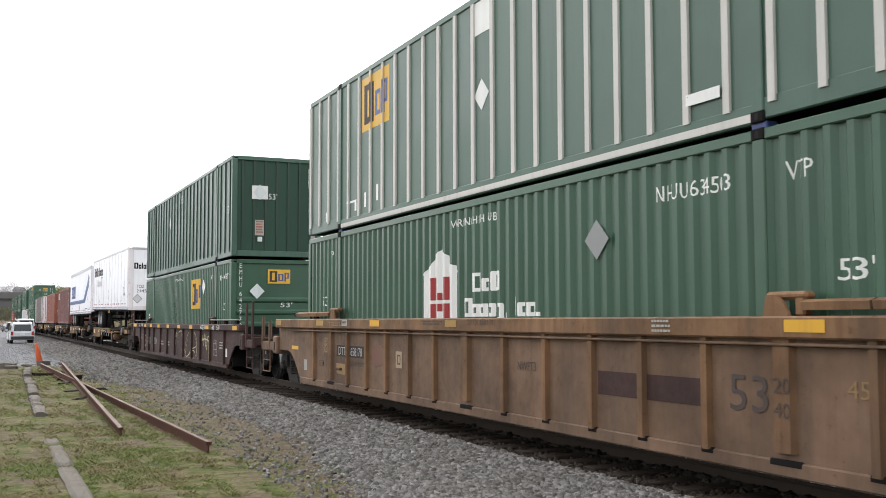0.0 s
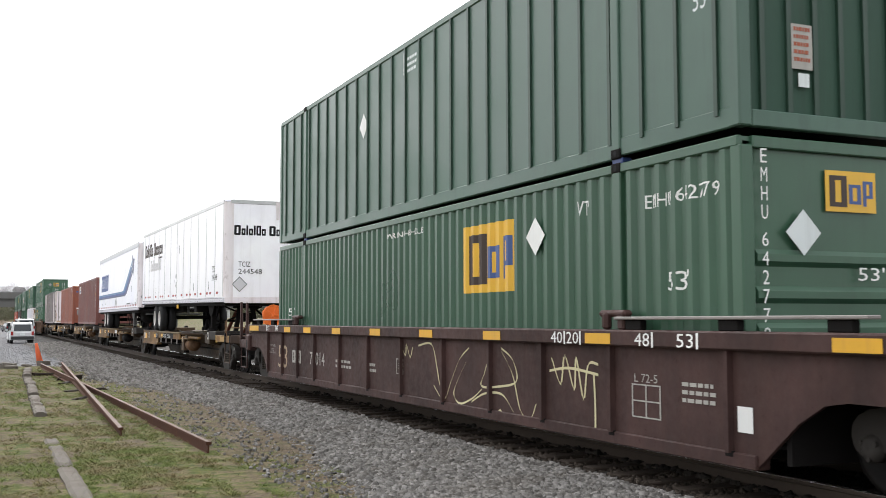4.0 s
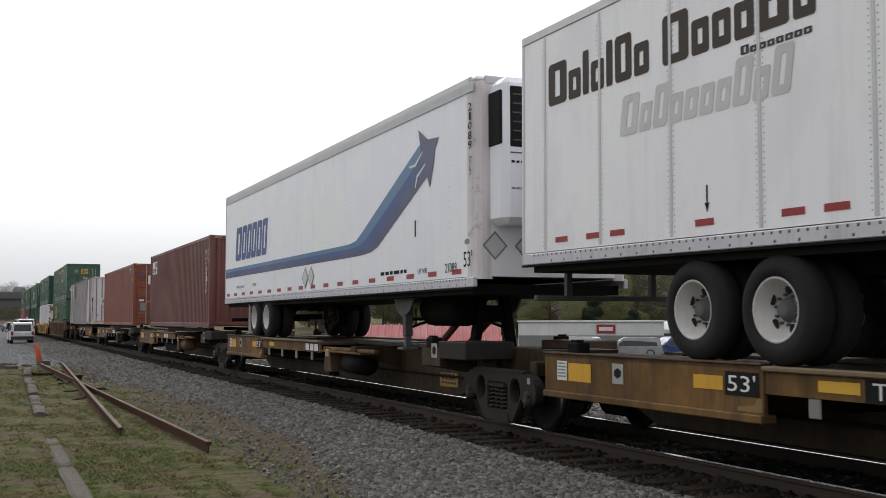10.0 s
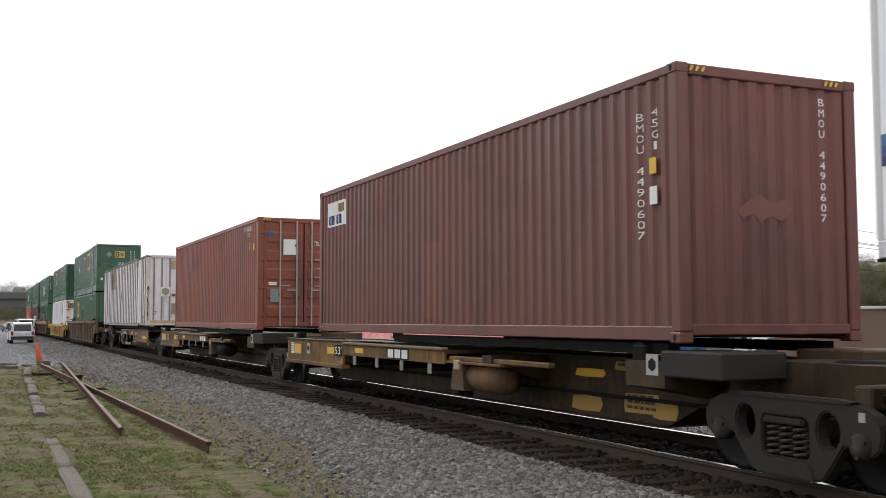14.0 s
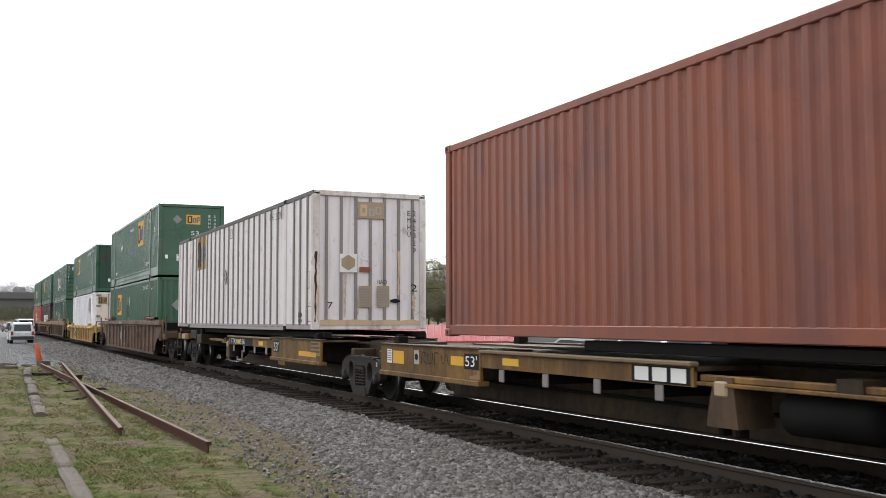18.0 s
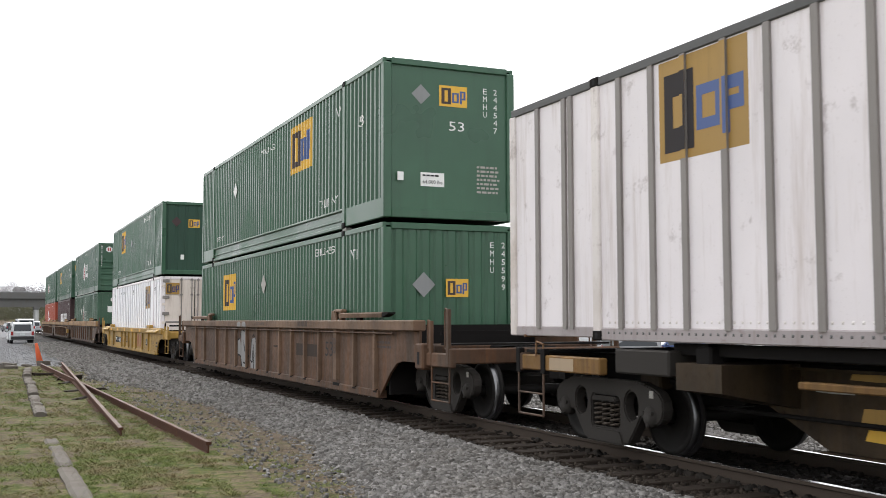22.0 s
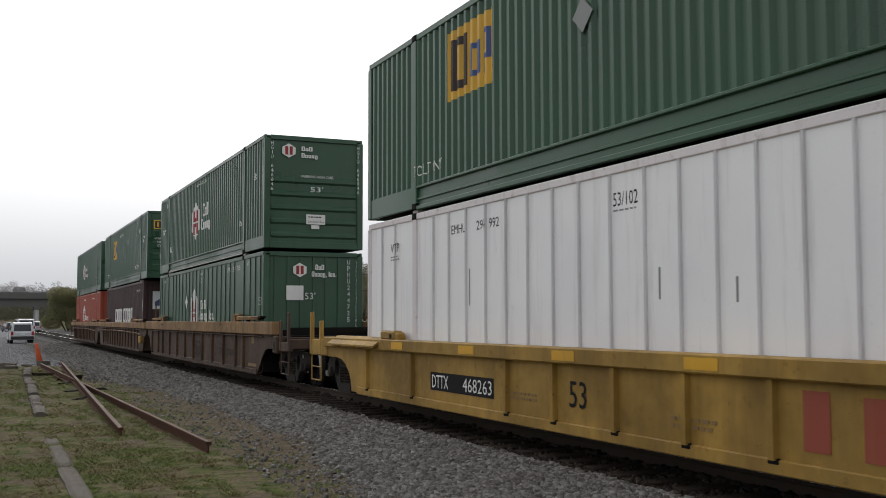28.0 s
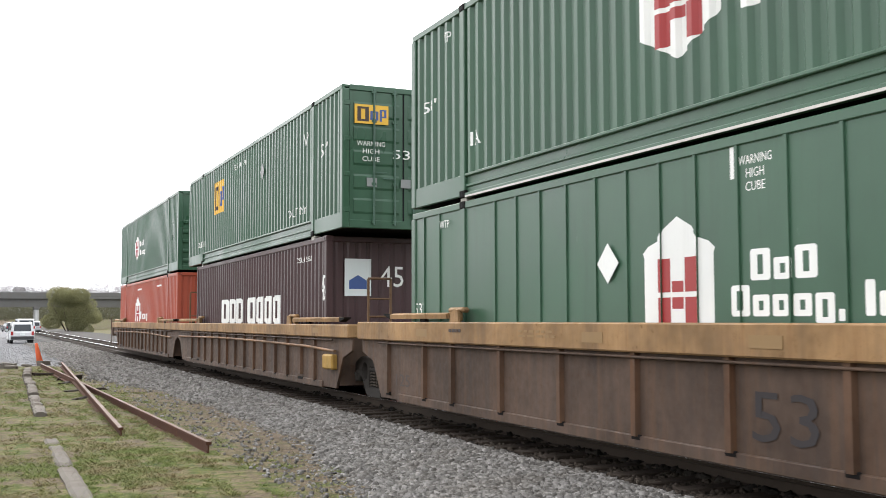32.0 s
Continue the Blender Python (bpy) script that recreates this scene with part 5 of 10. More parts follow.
def stone_material(name, dark, light, per_island=True):
    m, n, l, b = nodes_of(name)
    fine = noise_node(n, l, 26, 5, 0.7)
    c = mix(n, l, fine.outputs["Fac"], dark, light)
    if per_island:
        g = n.new("ShaderNodeNewGeometry")
        c = mix(n, l, ramp(n, l, g.outputs["Random Per Island"], 0.0, 1.0, (0.16, 0.15, 0.14, 1), (1.5, 1.5, 1.5, 1)), c, c)
        t = n.new("ShaderNodeMix")
        t.data_type, t.blend_type = "RGBA", "MULTIPLY"
        t.inputs["Factor"].default_value = 1.0
        l.new(c, t.inputs["A"])
        l.new(ramp(n, l, g.outputs["Random Per Island"], 0.0, 1.0, (0.42, 0.41, 0.39, 1), (1.12, 1.12, 1.12, 1)), t.inputs["B"])
        c = t.outputs["Result"]
    big = noise_node(n, l, 0.8, 4, 0.6)
    c = mix(n, l, ramp(n, l, big.outputs["Fac"], 0.5, 0.75, cb=(0.35, 0.35, 0.35, 1)), c, (0.13, 0.11, 0.09))
    l.new(c, b.inputs["Base Color"])
    b.inputs["Roughness"].default_value = 0.95
    b.inputs["Specular IOR Level"].default_value = 0.12
    bump(n, l, b, fine.outputs["Fac"], 0.5, 0.02)
    return m


TURF = ground_material()
# bed far darker than its stones: the shade of the gaps as colour
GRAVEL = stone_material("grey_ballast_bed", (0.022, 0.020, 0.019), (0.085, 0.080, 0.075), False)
STONE = stone_material("grey_ballast_stone", (0.050, 0.046, 0.043), (0.35, 0.335, 0.32))
ASPHALT = stone_material("pale_worn_asphalt", (0.125, 0.126, 0.130), (0.215, 0.216, 0.222), False)
TIE = paint("tarred_tie_wood", (0.036, 0.027, 0.021), 0.85, wear=0.5, dirt=(0.085, 0.066, 0.052), streak=False, spec=0.08)
OLD_TIE = paint("silvered_tie_wood", (0.165, 0.145, 0.125), 0.95, wear=1.0, dirt=(0.045, 0.036, 0.03), blot=(0.085, 0.066, 0.050), streak=False, spec=0.15)
RAIL_SIDE = paint("rail_web_rust", (0.066, 0.050, 0.039), 0.75, wear=0.4, dirt=(0.04, 0.03, 0.026), streak=False, spec=0.12)
RAIL_TOP, _n, _l, _b = nodes_of("polished_rail_head")
_b.inputs["Base Color"].default_value = (0.86, 0.86, 0.87, 1)
_b.inputs["Metallic"].default_value = 1.0
_rn = noise_node(_n, _l, 6.0, 3, 0.5)
_l.new(ramp(_n, _l, _rn.outputs["Fac"], 0.3, 0.7, (0.16, 0.16, 0.16, 1), (0.28, 0.28, 0.28, 1)), _b.inputs["Roughness"])
# lighter rust for the rail tops: the highlight from the sky painted in
SCRAP_LIT = paint("pale_rust_head", (0.120, 0.066, 0.043), 0.7, wear=0.6, dirt=(0.09, 0.045, 0.028), streak=False, spec=0.3)
SCRAP = paint("rusty_old_rail", (0.085, 0.036, 0.021), 0.9, wear=0.5, dirt=(0.04, 0.026, 0.02), streak=False, rust=0.3, spec=0.15)

xs = np.unique(np.concatenate([np.linspace(-1500, -60, 14), np.linspace(-60, -6, 20), np.linspace(-6, 12, 70), np.linspace(12, 60, 30), np.linspace(60, 260, 40), np.linspace(260, 1800, 14)]))
ys = np.unique(np.concatenate([np.linspace(-800, -20, 12), np.linspace(-20, 46, 190), np.linspace(46, 120, 60), np.linspace(120, 700, 50), np.linspace(700, 3000, 12)]))
sheet("ground", xs, ys, ground_z, TURF, "rough grass worn to bare dirt", "ground")
sheet("ballast_bed", np.unique(np.concatenate([np.linspace(2.6, 12.6, 66), np.linspace(12.6, 19.4, 12)])), np.unique(np.concatenate([np.linspace(-40, 60, 260), np.linspace(60, 420, 80)])), bed_z, GRAVEL, "bed of grey crushed stone under the track, gap shade painted in", "ballast")


# oily bed, near black: the shade under the train is put into its colour
OILY_SHADED = stone_material("oily_track_bed", (0.007, 0.006, 0.0055), (0.022, 0.018, 0.015), False)
sheet("track_bed", np.linspace(5.82, 9.10, 22), np.linspace(-40, 420, 400), lambda X, Y: bed_z(X, Y) + 0.010, OILY_SHADED, "oily track-bed stone, the shade under the train in its colour", "ballast")


def road_z(X, Y):
    return ground_z(X, Y) * 0 - 0.285 + 0.006 * lumps(X, Y) - 0.05 * np.clip((46.7 - Y) / 3, 0, 1) - 0.06 * np.clip((X - 3.6) / 1.6, 0, 1)


sheet("road", np.linspace(-40, 5.2, 64), np.linspace(44.3, 420, 130), road_z, ASPHALT, "pale worn asphalt lot beside the track", "road")


def rail_outline():
    return [(-0.07, -0.172), (0.07, -0.172), (0.07, -0.160), (0.012, -0.142), (0.010, -0.045), (0.036, -0.034), (0.036, -0.004), (0.028, 0.0), (-0.028, 0.0), (-0.036, -0.004), (-0.036, -0.034), (-0.010, -0.045), (-0.012, -0.142), (-0.07, -0.160)]


track = new("railway_track")
tagged(track, "single railway track of steel rails on wooden ties", "track", "", "structure")
for sx in (-1, 1):
    x = XC + sx * 0.7535
    rail = part("rail", Kit().prism([(x + a, z - 0.003) for a, z in rail_outline()], "y", -40, 420), RAIL_SIDE, track)
    part("rail_head", Kit().box(x - 0.034, x + 0.034, -40, 420, -0.004, 0.0), RAIL_TOP, rail, "bright worn running surface")

# grey crushed stones, thinning with distance
def stones(name, count, x0, x1, y0, y1, size, top, seed, power=1.6, material=None):
    r = np.random.default_rng(seed)
    base = np.array([(x, y, z) for z in (-1, 1) for y in (-1, 1) for x in (-1, 1)], float) * 0.5
    quads = np.array([(4, 5, 7, 6), (0, 1, 5, 4), (2, 6, 7, 3), (0, 4, 6, 2), (1, 3, 7, 5)])
    u = r.uniform(0, 1, count)
    Y = (y0 ** (1 - power) + u * (y1 ** (1 - power) - y0 ** (1 - power))) ** (1 / (1 - power))
    lo = np.full(count, float(x0)) if x0 is not None else bed_edge(Y) - 0.9 * r.uniform(0, 1, count) ** 3
    X = lo + (x1 - lo) * r.uniform(0, 1, count)
    S = size * r.uniform(0.55, 1.5, count) * (1 + Y / 110.0)
    v = base[None] * r.uniform(0.55, 1.3, (count, 8, 3))
    a, b = r.uniform(0, 6.28, count), r.uniform(-1.2, 1.2, count)
    ca, sa, cb, sb = np.cos(a), np.sin(a), np.cos(b), np.sin(b)
    x, y, z = v[..., 0].copy(), v[..., 1].copy(), v[..., 2].copy()
    y, z = y * cb[:, None] - z * sb[:, None], y * sb[:, None] + z * cb[:, None]
    x, y = x * ca[:, None] - y * sa[:, None], x * sa[:, None] + y * ca[:, None]
    P = np.stack([x, y, z], -1) * S[:, None, None]
    P += np.stack([X, Y, top(X, Y) + S * r.uniform(0.08, 0.62, count)], -1)[:, None]
    F = (quads[None] + (np.arange(count) * 8)[:, None, None]).reshape(-1, 4)
    ob = new(name, fast_mesh(name, P.reshape(-1, 3), F, material or STONE))
    return ob


# brown and oily stones, both darkened to hold the shade of the cars
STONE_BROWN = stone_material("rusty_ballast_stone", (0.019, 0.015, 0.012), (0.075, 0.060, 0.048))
STONE_LOT = stone_material("pale_lot_stone", (0.11, 0.11, 0.112), (0.23, 0.23, 0.235), False)
STONE_SHADED = stone_material("oily_ballast_stone", (0.010, 0.009, 0.008), (0.030, 0.026, 0.023))
tagged(stones("ballast_stones", 104000, None, 5.92, 7.0, 85.0, 0.045, bed_z, 3), "loose grey crushed ballast stones", "ballast", "", "stuff")
tagged(stones("ballast_stones", 20000, 6.85, 9.05, 4.6, 45.0, 0.050, bed_z, 4, material=STONE_SHADED), "oily ballast stones between ties, shade under the train in their colour", "ballast", "", "stuff")
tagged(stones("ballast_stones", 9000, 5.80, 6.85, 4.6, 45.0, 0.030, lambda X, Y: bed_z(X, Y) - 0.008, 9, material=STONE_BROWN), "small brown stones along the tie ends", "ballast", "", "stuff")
tagged(stones("ballast_stones", 16000, 8.95, 12.4, 6.0, 60.0, 0.055, bed_z, 6), "loose grey crushed ballast stones", "ballast", "", "stuff")
tagged(stones("stray_stones", 3200, 3.0, 5.4, 6.0, 42.0, 0.026, lambda X, Y: np.maximum(ground_z(X, Y), bed_z(X, Y)) - 0.006, 5), "stray grey stones in the dirt by the ballast", "gravel", "", "stuff")
tagged(stones("lot_gravel", 9000, -1.0, 5.2, 44.8, 120.0, 0.015, lambda X, Y: np.maximum(road_z(X, Y), bed_z(X, Y)), 8, material=STONE_LOT), "loose grey gravel on the lot", "gravel", "", "stuff")


# short grass in patches
def grass(count, seed):
    r = np.random.default_rng(seed)
    X = r.uniform(-3.5, 5.3, count)
    u = r.uniform(0, 1, count)
    p = 1.7
    Y = (7.0 ** (1 - p) + u * (42.0 ** (1 - p) - 7.0 ** (1 - p))) ** (1 / (1 - p))
    dens = 0.5 + 0.35 * np.sin(1.1 * X + 0.6 * Y + 1.3) * np.sin(0.9 * Y - 0.7 * X) + 0.25 * np.sin(3.1 * X + 2.3 * Y) - 0.80 * np.clip((X - 2.3) / 1.9, 0, 1) + 0.02
    fine = np.sin(7.3 * X + 4.1 * Y + 0.4) * np.sin(5.2 * Y - 6.1 * X + 1.9) + np.sin(11.0 * X - 8.3 * Y) * np.sin(9.7 * Y + 4.4 * X + 0.8)
    dens = np.clip((dens + 0.32 * fine - 0.30) * 2.6, 0.02, 1)
    keep = r.uniform(0, 1, count) < dens
    X, Y = X[keep], Y[keep]
    m = len(X)
    H = r.uniform(0.014, 0.042, m) * (1 + Y / 80)
    Wd = r.uniform(0.005, 0.010, m) * (1 + Y / 22)
    a = r.uniform(0, 6.28, m)
    lean = r.normal(0, 1, (m, 2)) * H[:, None] * 1.7
    Z = ground_z(X, Y) - 0.004
    dx, dy = np.cos(a) * Wd / 2, np.sin(a) * Wd / 2
    v = np.stack([np.stack([X - dx, Y - dy, Z], -1), np.stack([X + dx, Y + dy, Z], -1), np.stack([X + lean[:, 0], Y + lean[:, 1], Z + H], -1)], 1)
    f = np.arange(m * 3).reshape(-1, 3)
    mt, n, l, b = nodes_of("grass_blade")
    g = n.new("ShaderNodeNewGeometry")
    big = noise_node(n, l, 1.3, 4, 0.65)
    c1 = ramp(n, l, g.outputs["Random Per Island"], 0.0, 1.0, (0.066, 0.102, 0.018, 1), (0.165, 0.192, 0.048, 1))
    c2 = ramp(n, l, g.outputs["Random Per Island"], 0.0, 1.0, (0.135, 0.108, 0.050, 1), (0.240, 0.190, 0.095, 1))
    l.new(mix(n, l, ramp(n, l, big.outputs["Fac"], 0.42, 0.62), c1, c2), b.inputs["Base Color"])
    b.inputs["Roughness"].default_value = 0.8
    b.inputs["Specular IOR Level"].default_value = 0.2
    ob = new("grass", fast_mesh("grass", v.reshape(-1, 3), f, mt))
    return tagged(ob, "short patchy grass, green and straw-coloured", "grass", "", "stuff")


grass(420000, 11)


# ---- scrap beside the track ----
def scrap_rail(p, q, label, tilt=0.0):
    """A length of old rail lying on the ground from p to q."""
    p, q = Vector(p), Vector(q)
    L = (q - p).length
    k = Kit().prism([(a * 1.0, z + 0.172) for a, z in rail_outline()], "y", 0, L)
    ob = new("scrap_rail", k.mesh("scrap_rail", SCRAP))
    d = (q - p).normalized()
    ob.matrix_world = Matrix.Translation(p) @ d.to_track_quat("Y", "Z").to_matrix().to_4x4() @ pose(0, 0, 0, 0, tilt, 0)
    # thin strip that paints the lit top of the rail
    part("worn_head", Kit().box(-0.030, 0.030, 0.01, L - 0.01, 0.170, 0.1745, 0.002), SCRAP_LIT, ob, "paler rust on the running surface, with skylight painted in")
    return tagged(ob, label, "rail", "scrap rails", "")


scrap_rail((2.84, 14.07, -0.33), (2.15, 41.97, -0.31), "long rusty brown scrap rail lying on the grass", 4)
scrap_rail((2.02, 16.51, -0.33), (2.73, 39.35, -0.17), "rusty scrap rail lying across another rail", -5)


def old_tie(x, y, L, rz, label, w=0.21, hgt=0.13, rx=0.0, ragged=1.0):
    """A rotten tie: a beam in short lengths with worn, uneven edges."""
    r = random.Random(int(y * 10))
    n = max(6, int(L / 0.2))
    rings = []
    for i in range(n + 1):
        yy = -L / 2 + L * i / n
        a, b, tz = w / 2 + ragged * r.uniform(-0.035, 0.015), w / 2 + ragged * r.uniform(-0.035, 0.015), hgt + ragged * r.uniform(-0.02, 0.010)
        if r.random() < 0.16 * ragged:             # a rotten notch
            a, b, tz = a - 0.03, b - r.uniform(0.0, 0.08), tz - r.uniform(0.03, 0.09)
        rings.append([(-a, yy, -0.12), (-a - 0.01, yy, tz - 0.03), (-a + 0.03, yy, tz), (r.uniform(-0.02, 0.02), yy, tz + r.uniform(-0.02, 0.008)), (b - 0.03, yy, tz), (b + 0.01, yy, tz - 0.03), (b, yy, -0.12)])
    v = [p for ring in rings for p in ring]
    f = [(i * 7 + j, i * 7 + j + 1, (i + 1) * 7 + j + 1, (i + 1) * 7 + j) for i in range(n) for j in range(6)] + [tuple(range(7)), tuple(range(n * 7, n * 7 + 7))]
    ob = lone("old_tie", Kit().add(v, f), OLD_TIE, label, "railway tie", "old ties")
    ob.matrix_world = pose(x, y, float(ground_z(np.array([x]), np.array([y]))[0]), rx, 0, rz)
    return ob


old_tie(0.99, 13.46, 5.9, -0.2, "silvered old wooden tie sunk in the grass", 0.19, 0.05, ragged=0.3)
old_tie(1.12, 22.95, 4.8, -1.1, "silvered old wooden tie sunk in the grass", 0.20, 0.10)
old_tie(1.25, 28.2, 4.4, -1.7, "weathered broken wooden tie in the grass", 0.21, 0.12, 0.5)
old_tie(1.36, 33.0, 4.2, -1.4, "weathered broken wooden tie in the grass", 0.21, 0.12, -0.4)
old_tie(1.52, 37.9, 4.8, -2.7, "weathered wooden tie at the lot's edge", 0.24, 0.12)


def rubble(n, seed):
    r = random.Random(seed)
    for i in range(n):
        x, y = r.uniform(-1.5, 2.6), r.uniform(41.0, 44.8)
        k = Kit().box(-r.uniform(0.12, 0.4), r.uniform(0.12, 0.4), -0.12, 0.12, -0.05, r.uniform(0.08, 0.2), 0.03)
        k.v = [(a + r.uniform(-0.03, 0.03), b + r.uniform(-0.03, 0.03), c + r.uniform(-0.02, 0.02)) for a, b, c in k.v]
        ob = lone("wood_chunk", k, OLD_TIE, "broken chunk of old tie wood", "wood chunk", "wood chunks")
        ob.matrix_world = pose(x, y, -0.34, r.uniform(-5, 5), r.uniform(-5, 5), r.uniform(0, 180))


rubble(16, 5)
for x, y, turn, L in ((2.16, 24.6, 62, 0.9), (2.45, 27.4, 25, 1.1), (2.25, 31.0, 74, 0.8), (2.62, 34.2, 40, 0.9), (1.95, 36.4, 10, 0.7)):
    k = Kit().box(-L / 2, L / 2, -0.10, 0.10, -0.05, 0.10, 0.03)
    rb = random.Random(int(y * 10))
    k.v = [(a + rb.uniform(-0.05, 0.05), b + rb.uniform(-0.03, 0.03), c + rb.uniform(-0.02, 0.02)) for a, b, c in k.v]
    ob = lone("wood_chunk", k, TIE, "rotten brown chunk of tie under the scrap rails", "wood chunk", "wood chunks")
    ob.matrix_world = pose(x, y, -0.345, rb.uniform(-4, 4), rb.uniform(-4, 4), turn)


# ---- traffic cone, car and vans on the lot ----
CONE = paint("cone_orange", (0.75, 0.14, 0.05), 0.6, wear=0.35, dirt=(0.3, 0.1, 0.06), streak=False)
cone = new("traffic_cone")
cone.matrix_world = pose(2.30, 45.06, -0.34, 3, -12, 0) @ Matrix.Diagonal((0.8, 0.8, 0.98, 1))
tagged(cone, "tall faded orange traffic cone leaning on its black base", "traffic cone")
part("cone_body", Kit().lathe([(0.05, 0.0), (0.05, 0.17), (0.9, 0.075), (0.95, 0.065), (0.95, 0.0)], "z", (0, 0, 0), 18), CONE, cone)
part("cone_base", Kit().box(-0.22, 0.22, -0.22, 0.22, 0.0, 0.05, 0.02), RUBBER, cone, "black rubber base")
# ---- the train, front to rear ----
TILTS = {}                                       # nose-down pitch of a trailer, in degrees
ZL, HL, ZU, HU = 0.307, 3.026, 3.386, 3.01        # lower and upper containers of a stack
Z40, H40 = 1.280, 3.026                           # containers on the spine car


def lock_castings(ob, c0, posts, mat):
    """Connectors between the two containers of a stack."""
    for sx in (-1, 1):
        for c in posts:
            part("stack_lock", Kit().box(sx * 1.28, sx * 1.14, c - c0 - 0.1, c - c0 + 0.1, ZU - 0.098, ZU + 0.01, 0.01), mat, ob)


# car A: tan and brown well car
SLACK = 0.30
car, c0 = well_car("grimy tan and brown well car carrying two stacked containers", -88.9, -68.65, CAR_DUST, CAR_TAN, CAR_TAN, chord=(1.36, 1.56),
                   rib_places=[-71.42, -72.5, -73.5, -74.53, -75.5, -76.5, -77.5, -78.6, -79.75, -80.83, -81.86, -82.81, -83.84, -84.87, -85.86, -86.9], wide_ribs=(1, 7, 13), rib_half=0.055, rear_reach=1.58, post_tops=(1.52, 1.62))
reflectors(car, c0, (-75.13, -85.2), 1.42, 1.53, P_AMBER, 0.46)
reflectors(car, c0, (-68.95, -72.03), 1.42, 1.53, P_OCHRE, 0.46)
mark(car, c0, -84.15, -84.65, 0.68, 1.02, P_GHOST, None, "53", at=-1.445)
mark(car, c0, -84.78, -84.98, 0.88, 1.02, P_GHOST, None, "20", at=-1.505)
mark(car, c0, -84.78, -84.98, 0.66, 0.80, P_GHOST, None, "40", at=-1.505)
mark(car, c0, -85.55, -85.78, 0.88, 1.03, P_MUSTARD, None, "45", at=-1.445)
mark(car, c0, -72.81, -74.34, 0.82, 1.04, P_SLATE, FULL, at=-1.443, name="dark_band")
mark(car, c0, -72.93, -73.36, 0.85, 1.01, P_DIRTY, None, "DTT", at=-1.447)
mark(car, c0, -73.63, -74.24, 0.85, 1.01, P_DIRTY, None, "658178", at=-1.447)
mark(car, c0, -73.63, -74.36, 0.66, 0.75, P_GHOST, None, "LD LMT 168900", at=-1.445)
patch = mark(car, c0, -72.78, -73.38, 0.46, 0.68, P_MUSTARD, [[(0, 1), (0.02, 0.5), (0.06, 0.1), (1, 0), (1, 1)]], at=-1.443, name="paint_patch")
part("latch", Kit().box(-1.50, -1.444, -73.12 - c0, -72.92 - c0, 0.555, 0.60, 0.01), CAR_TAN, car)
mark(car, c0, -72.22, -72.42, 0.88, 1.18, P_MUSTARD, FULL, at=-1.502, name="paint_patch")
mark(car, c0, -72.25, -72.40, 1.06, 1.16, P_GHOST, None, "20", at=-1.506)
mark(car, c0, -72.25, -72.40, 0.91, 1.01, P_GHOST, None, "40", at=-1.506)
mark(car, c0, -71.68, -71.86, 1.07, 1.17, P_GHOST, None, "45", at=-1.445)
mark(car, c0, -70.53, -70.71, 1.06, 1.16, P_GHOST, None, "53", at=-1.445)
mark(car, c0, -71.72, -71.98, 0.58, 0.71, P_GHOST, [rect(0, 1, 0, 0.12), rect(0, 1, 0.88, 1), rect(0, 0.08, 0, 1), rect(0.92, 1, 0, 1), rect(0.3, 0.7, 0.45, 0.55)], at=-1.445, name="stencil_box")
mark(car, c0, -74.75, -75.38, 0.70, 1.10, P_REDGHOST, [[(0.05, 0.1), (0.45, 0.0), (0.95, 0.2), (1.0, 0.55), (0.8, 0.95), (0.35, 1.0), (0.0, 0.7)]], at=-1.444, name="faded_red_figure", label="faded red sprayed figure")
mark(car, c0, -73.39, -73.68, 1.42, 1.54, P_DIRTY, FULL, at=-1.543, name="label_plate")
mark(car, c0, -73.42, -73.65, 1.44, 1.52, P_GHOST, bars(3, 44), at=-1.5465, name="small_writing")
mark(car, c0, -72.63, -73.33, 1.40, 1.49, P_MUSTARD, bars(2, 45), at=-1.543, name="small_writing")
mark(car, c0, -78.80, -79.61, 1.46, 1.54, P_GHOST, None, "DTTX 658178", at=-1.543)
mark(car, c0, -77.24, -77.96, 1.44, 1.52, P_GHOST, bars(2, 19), at=-1.543, name="small_writing")
mark(car, c0, -78.06, -78.44, 1.43, 1.53, P_OCHRE, FULL, at=-1.543, name="paint_patch")
mark(car, c0, -75.88, -76.14, 0.72, 1.0, P_TAN, hollow(0, 1, 0, 1, 0.2) + [rect(0.35, 0.65, 0.3, 0.7)], at=-1.445, name="stencil_box")
mark(car, c0, -80.09, -80.56, 0.87, 0.99, P_GHOST, None, "NWFT3", at=-1.445)
mark(car, c0, -83.1, -83.4, 1.38, 1.53, P_DIRTY, bars(3, 4), at=-1.543, name="small_writing")
mark(car, c0, -70.64, -70.86, 0.45, 0.68, P_DIRTY, FULL, at=-1.445, name="label_plate")
mark(car, c0, -69.7, -70.2, 0.88, 0.96, P_YELLOW, FULL, at=-1.445, name="label_plate")
mark(car, c0, -81.95, -83.75, 0.68, 0.95, CAR_PLUM, FULL, at=-1.442, name="dark_band")
brake_wheel(car, (-68.65 - c0) + 0.42, 0.62, 1.62, GRIME_AND_SHADE, -1)

posts = (-84.72, -72.78)
SLACK = 0.60
c = container("green corrugated container with white gabled logo, lower of a stack", -78.78, 16.154, ZL, HL, GREEN, posts=posts, period=0.26)
house_logo(c, -78.78, -76.95, -78.25, 1.42, 2.66, -1.30)
mark(c, -78.78, -78.72, -79.58, 1.95, 2.23, P_WHITE, blocks("TsT"), at=-1.3, name="white_lettering")
mark(c, -78.78, -78.42, -80.66, 1.58, 1.86, P_WHITE, blocks("Tsssp, iss."), at=-1.3, name="white_lettering")
mark(c, -78.78, -78.02, -79.50, 2.96, 3.08, P_WHITE, None, "WARNING HIGH CUBE")
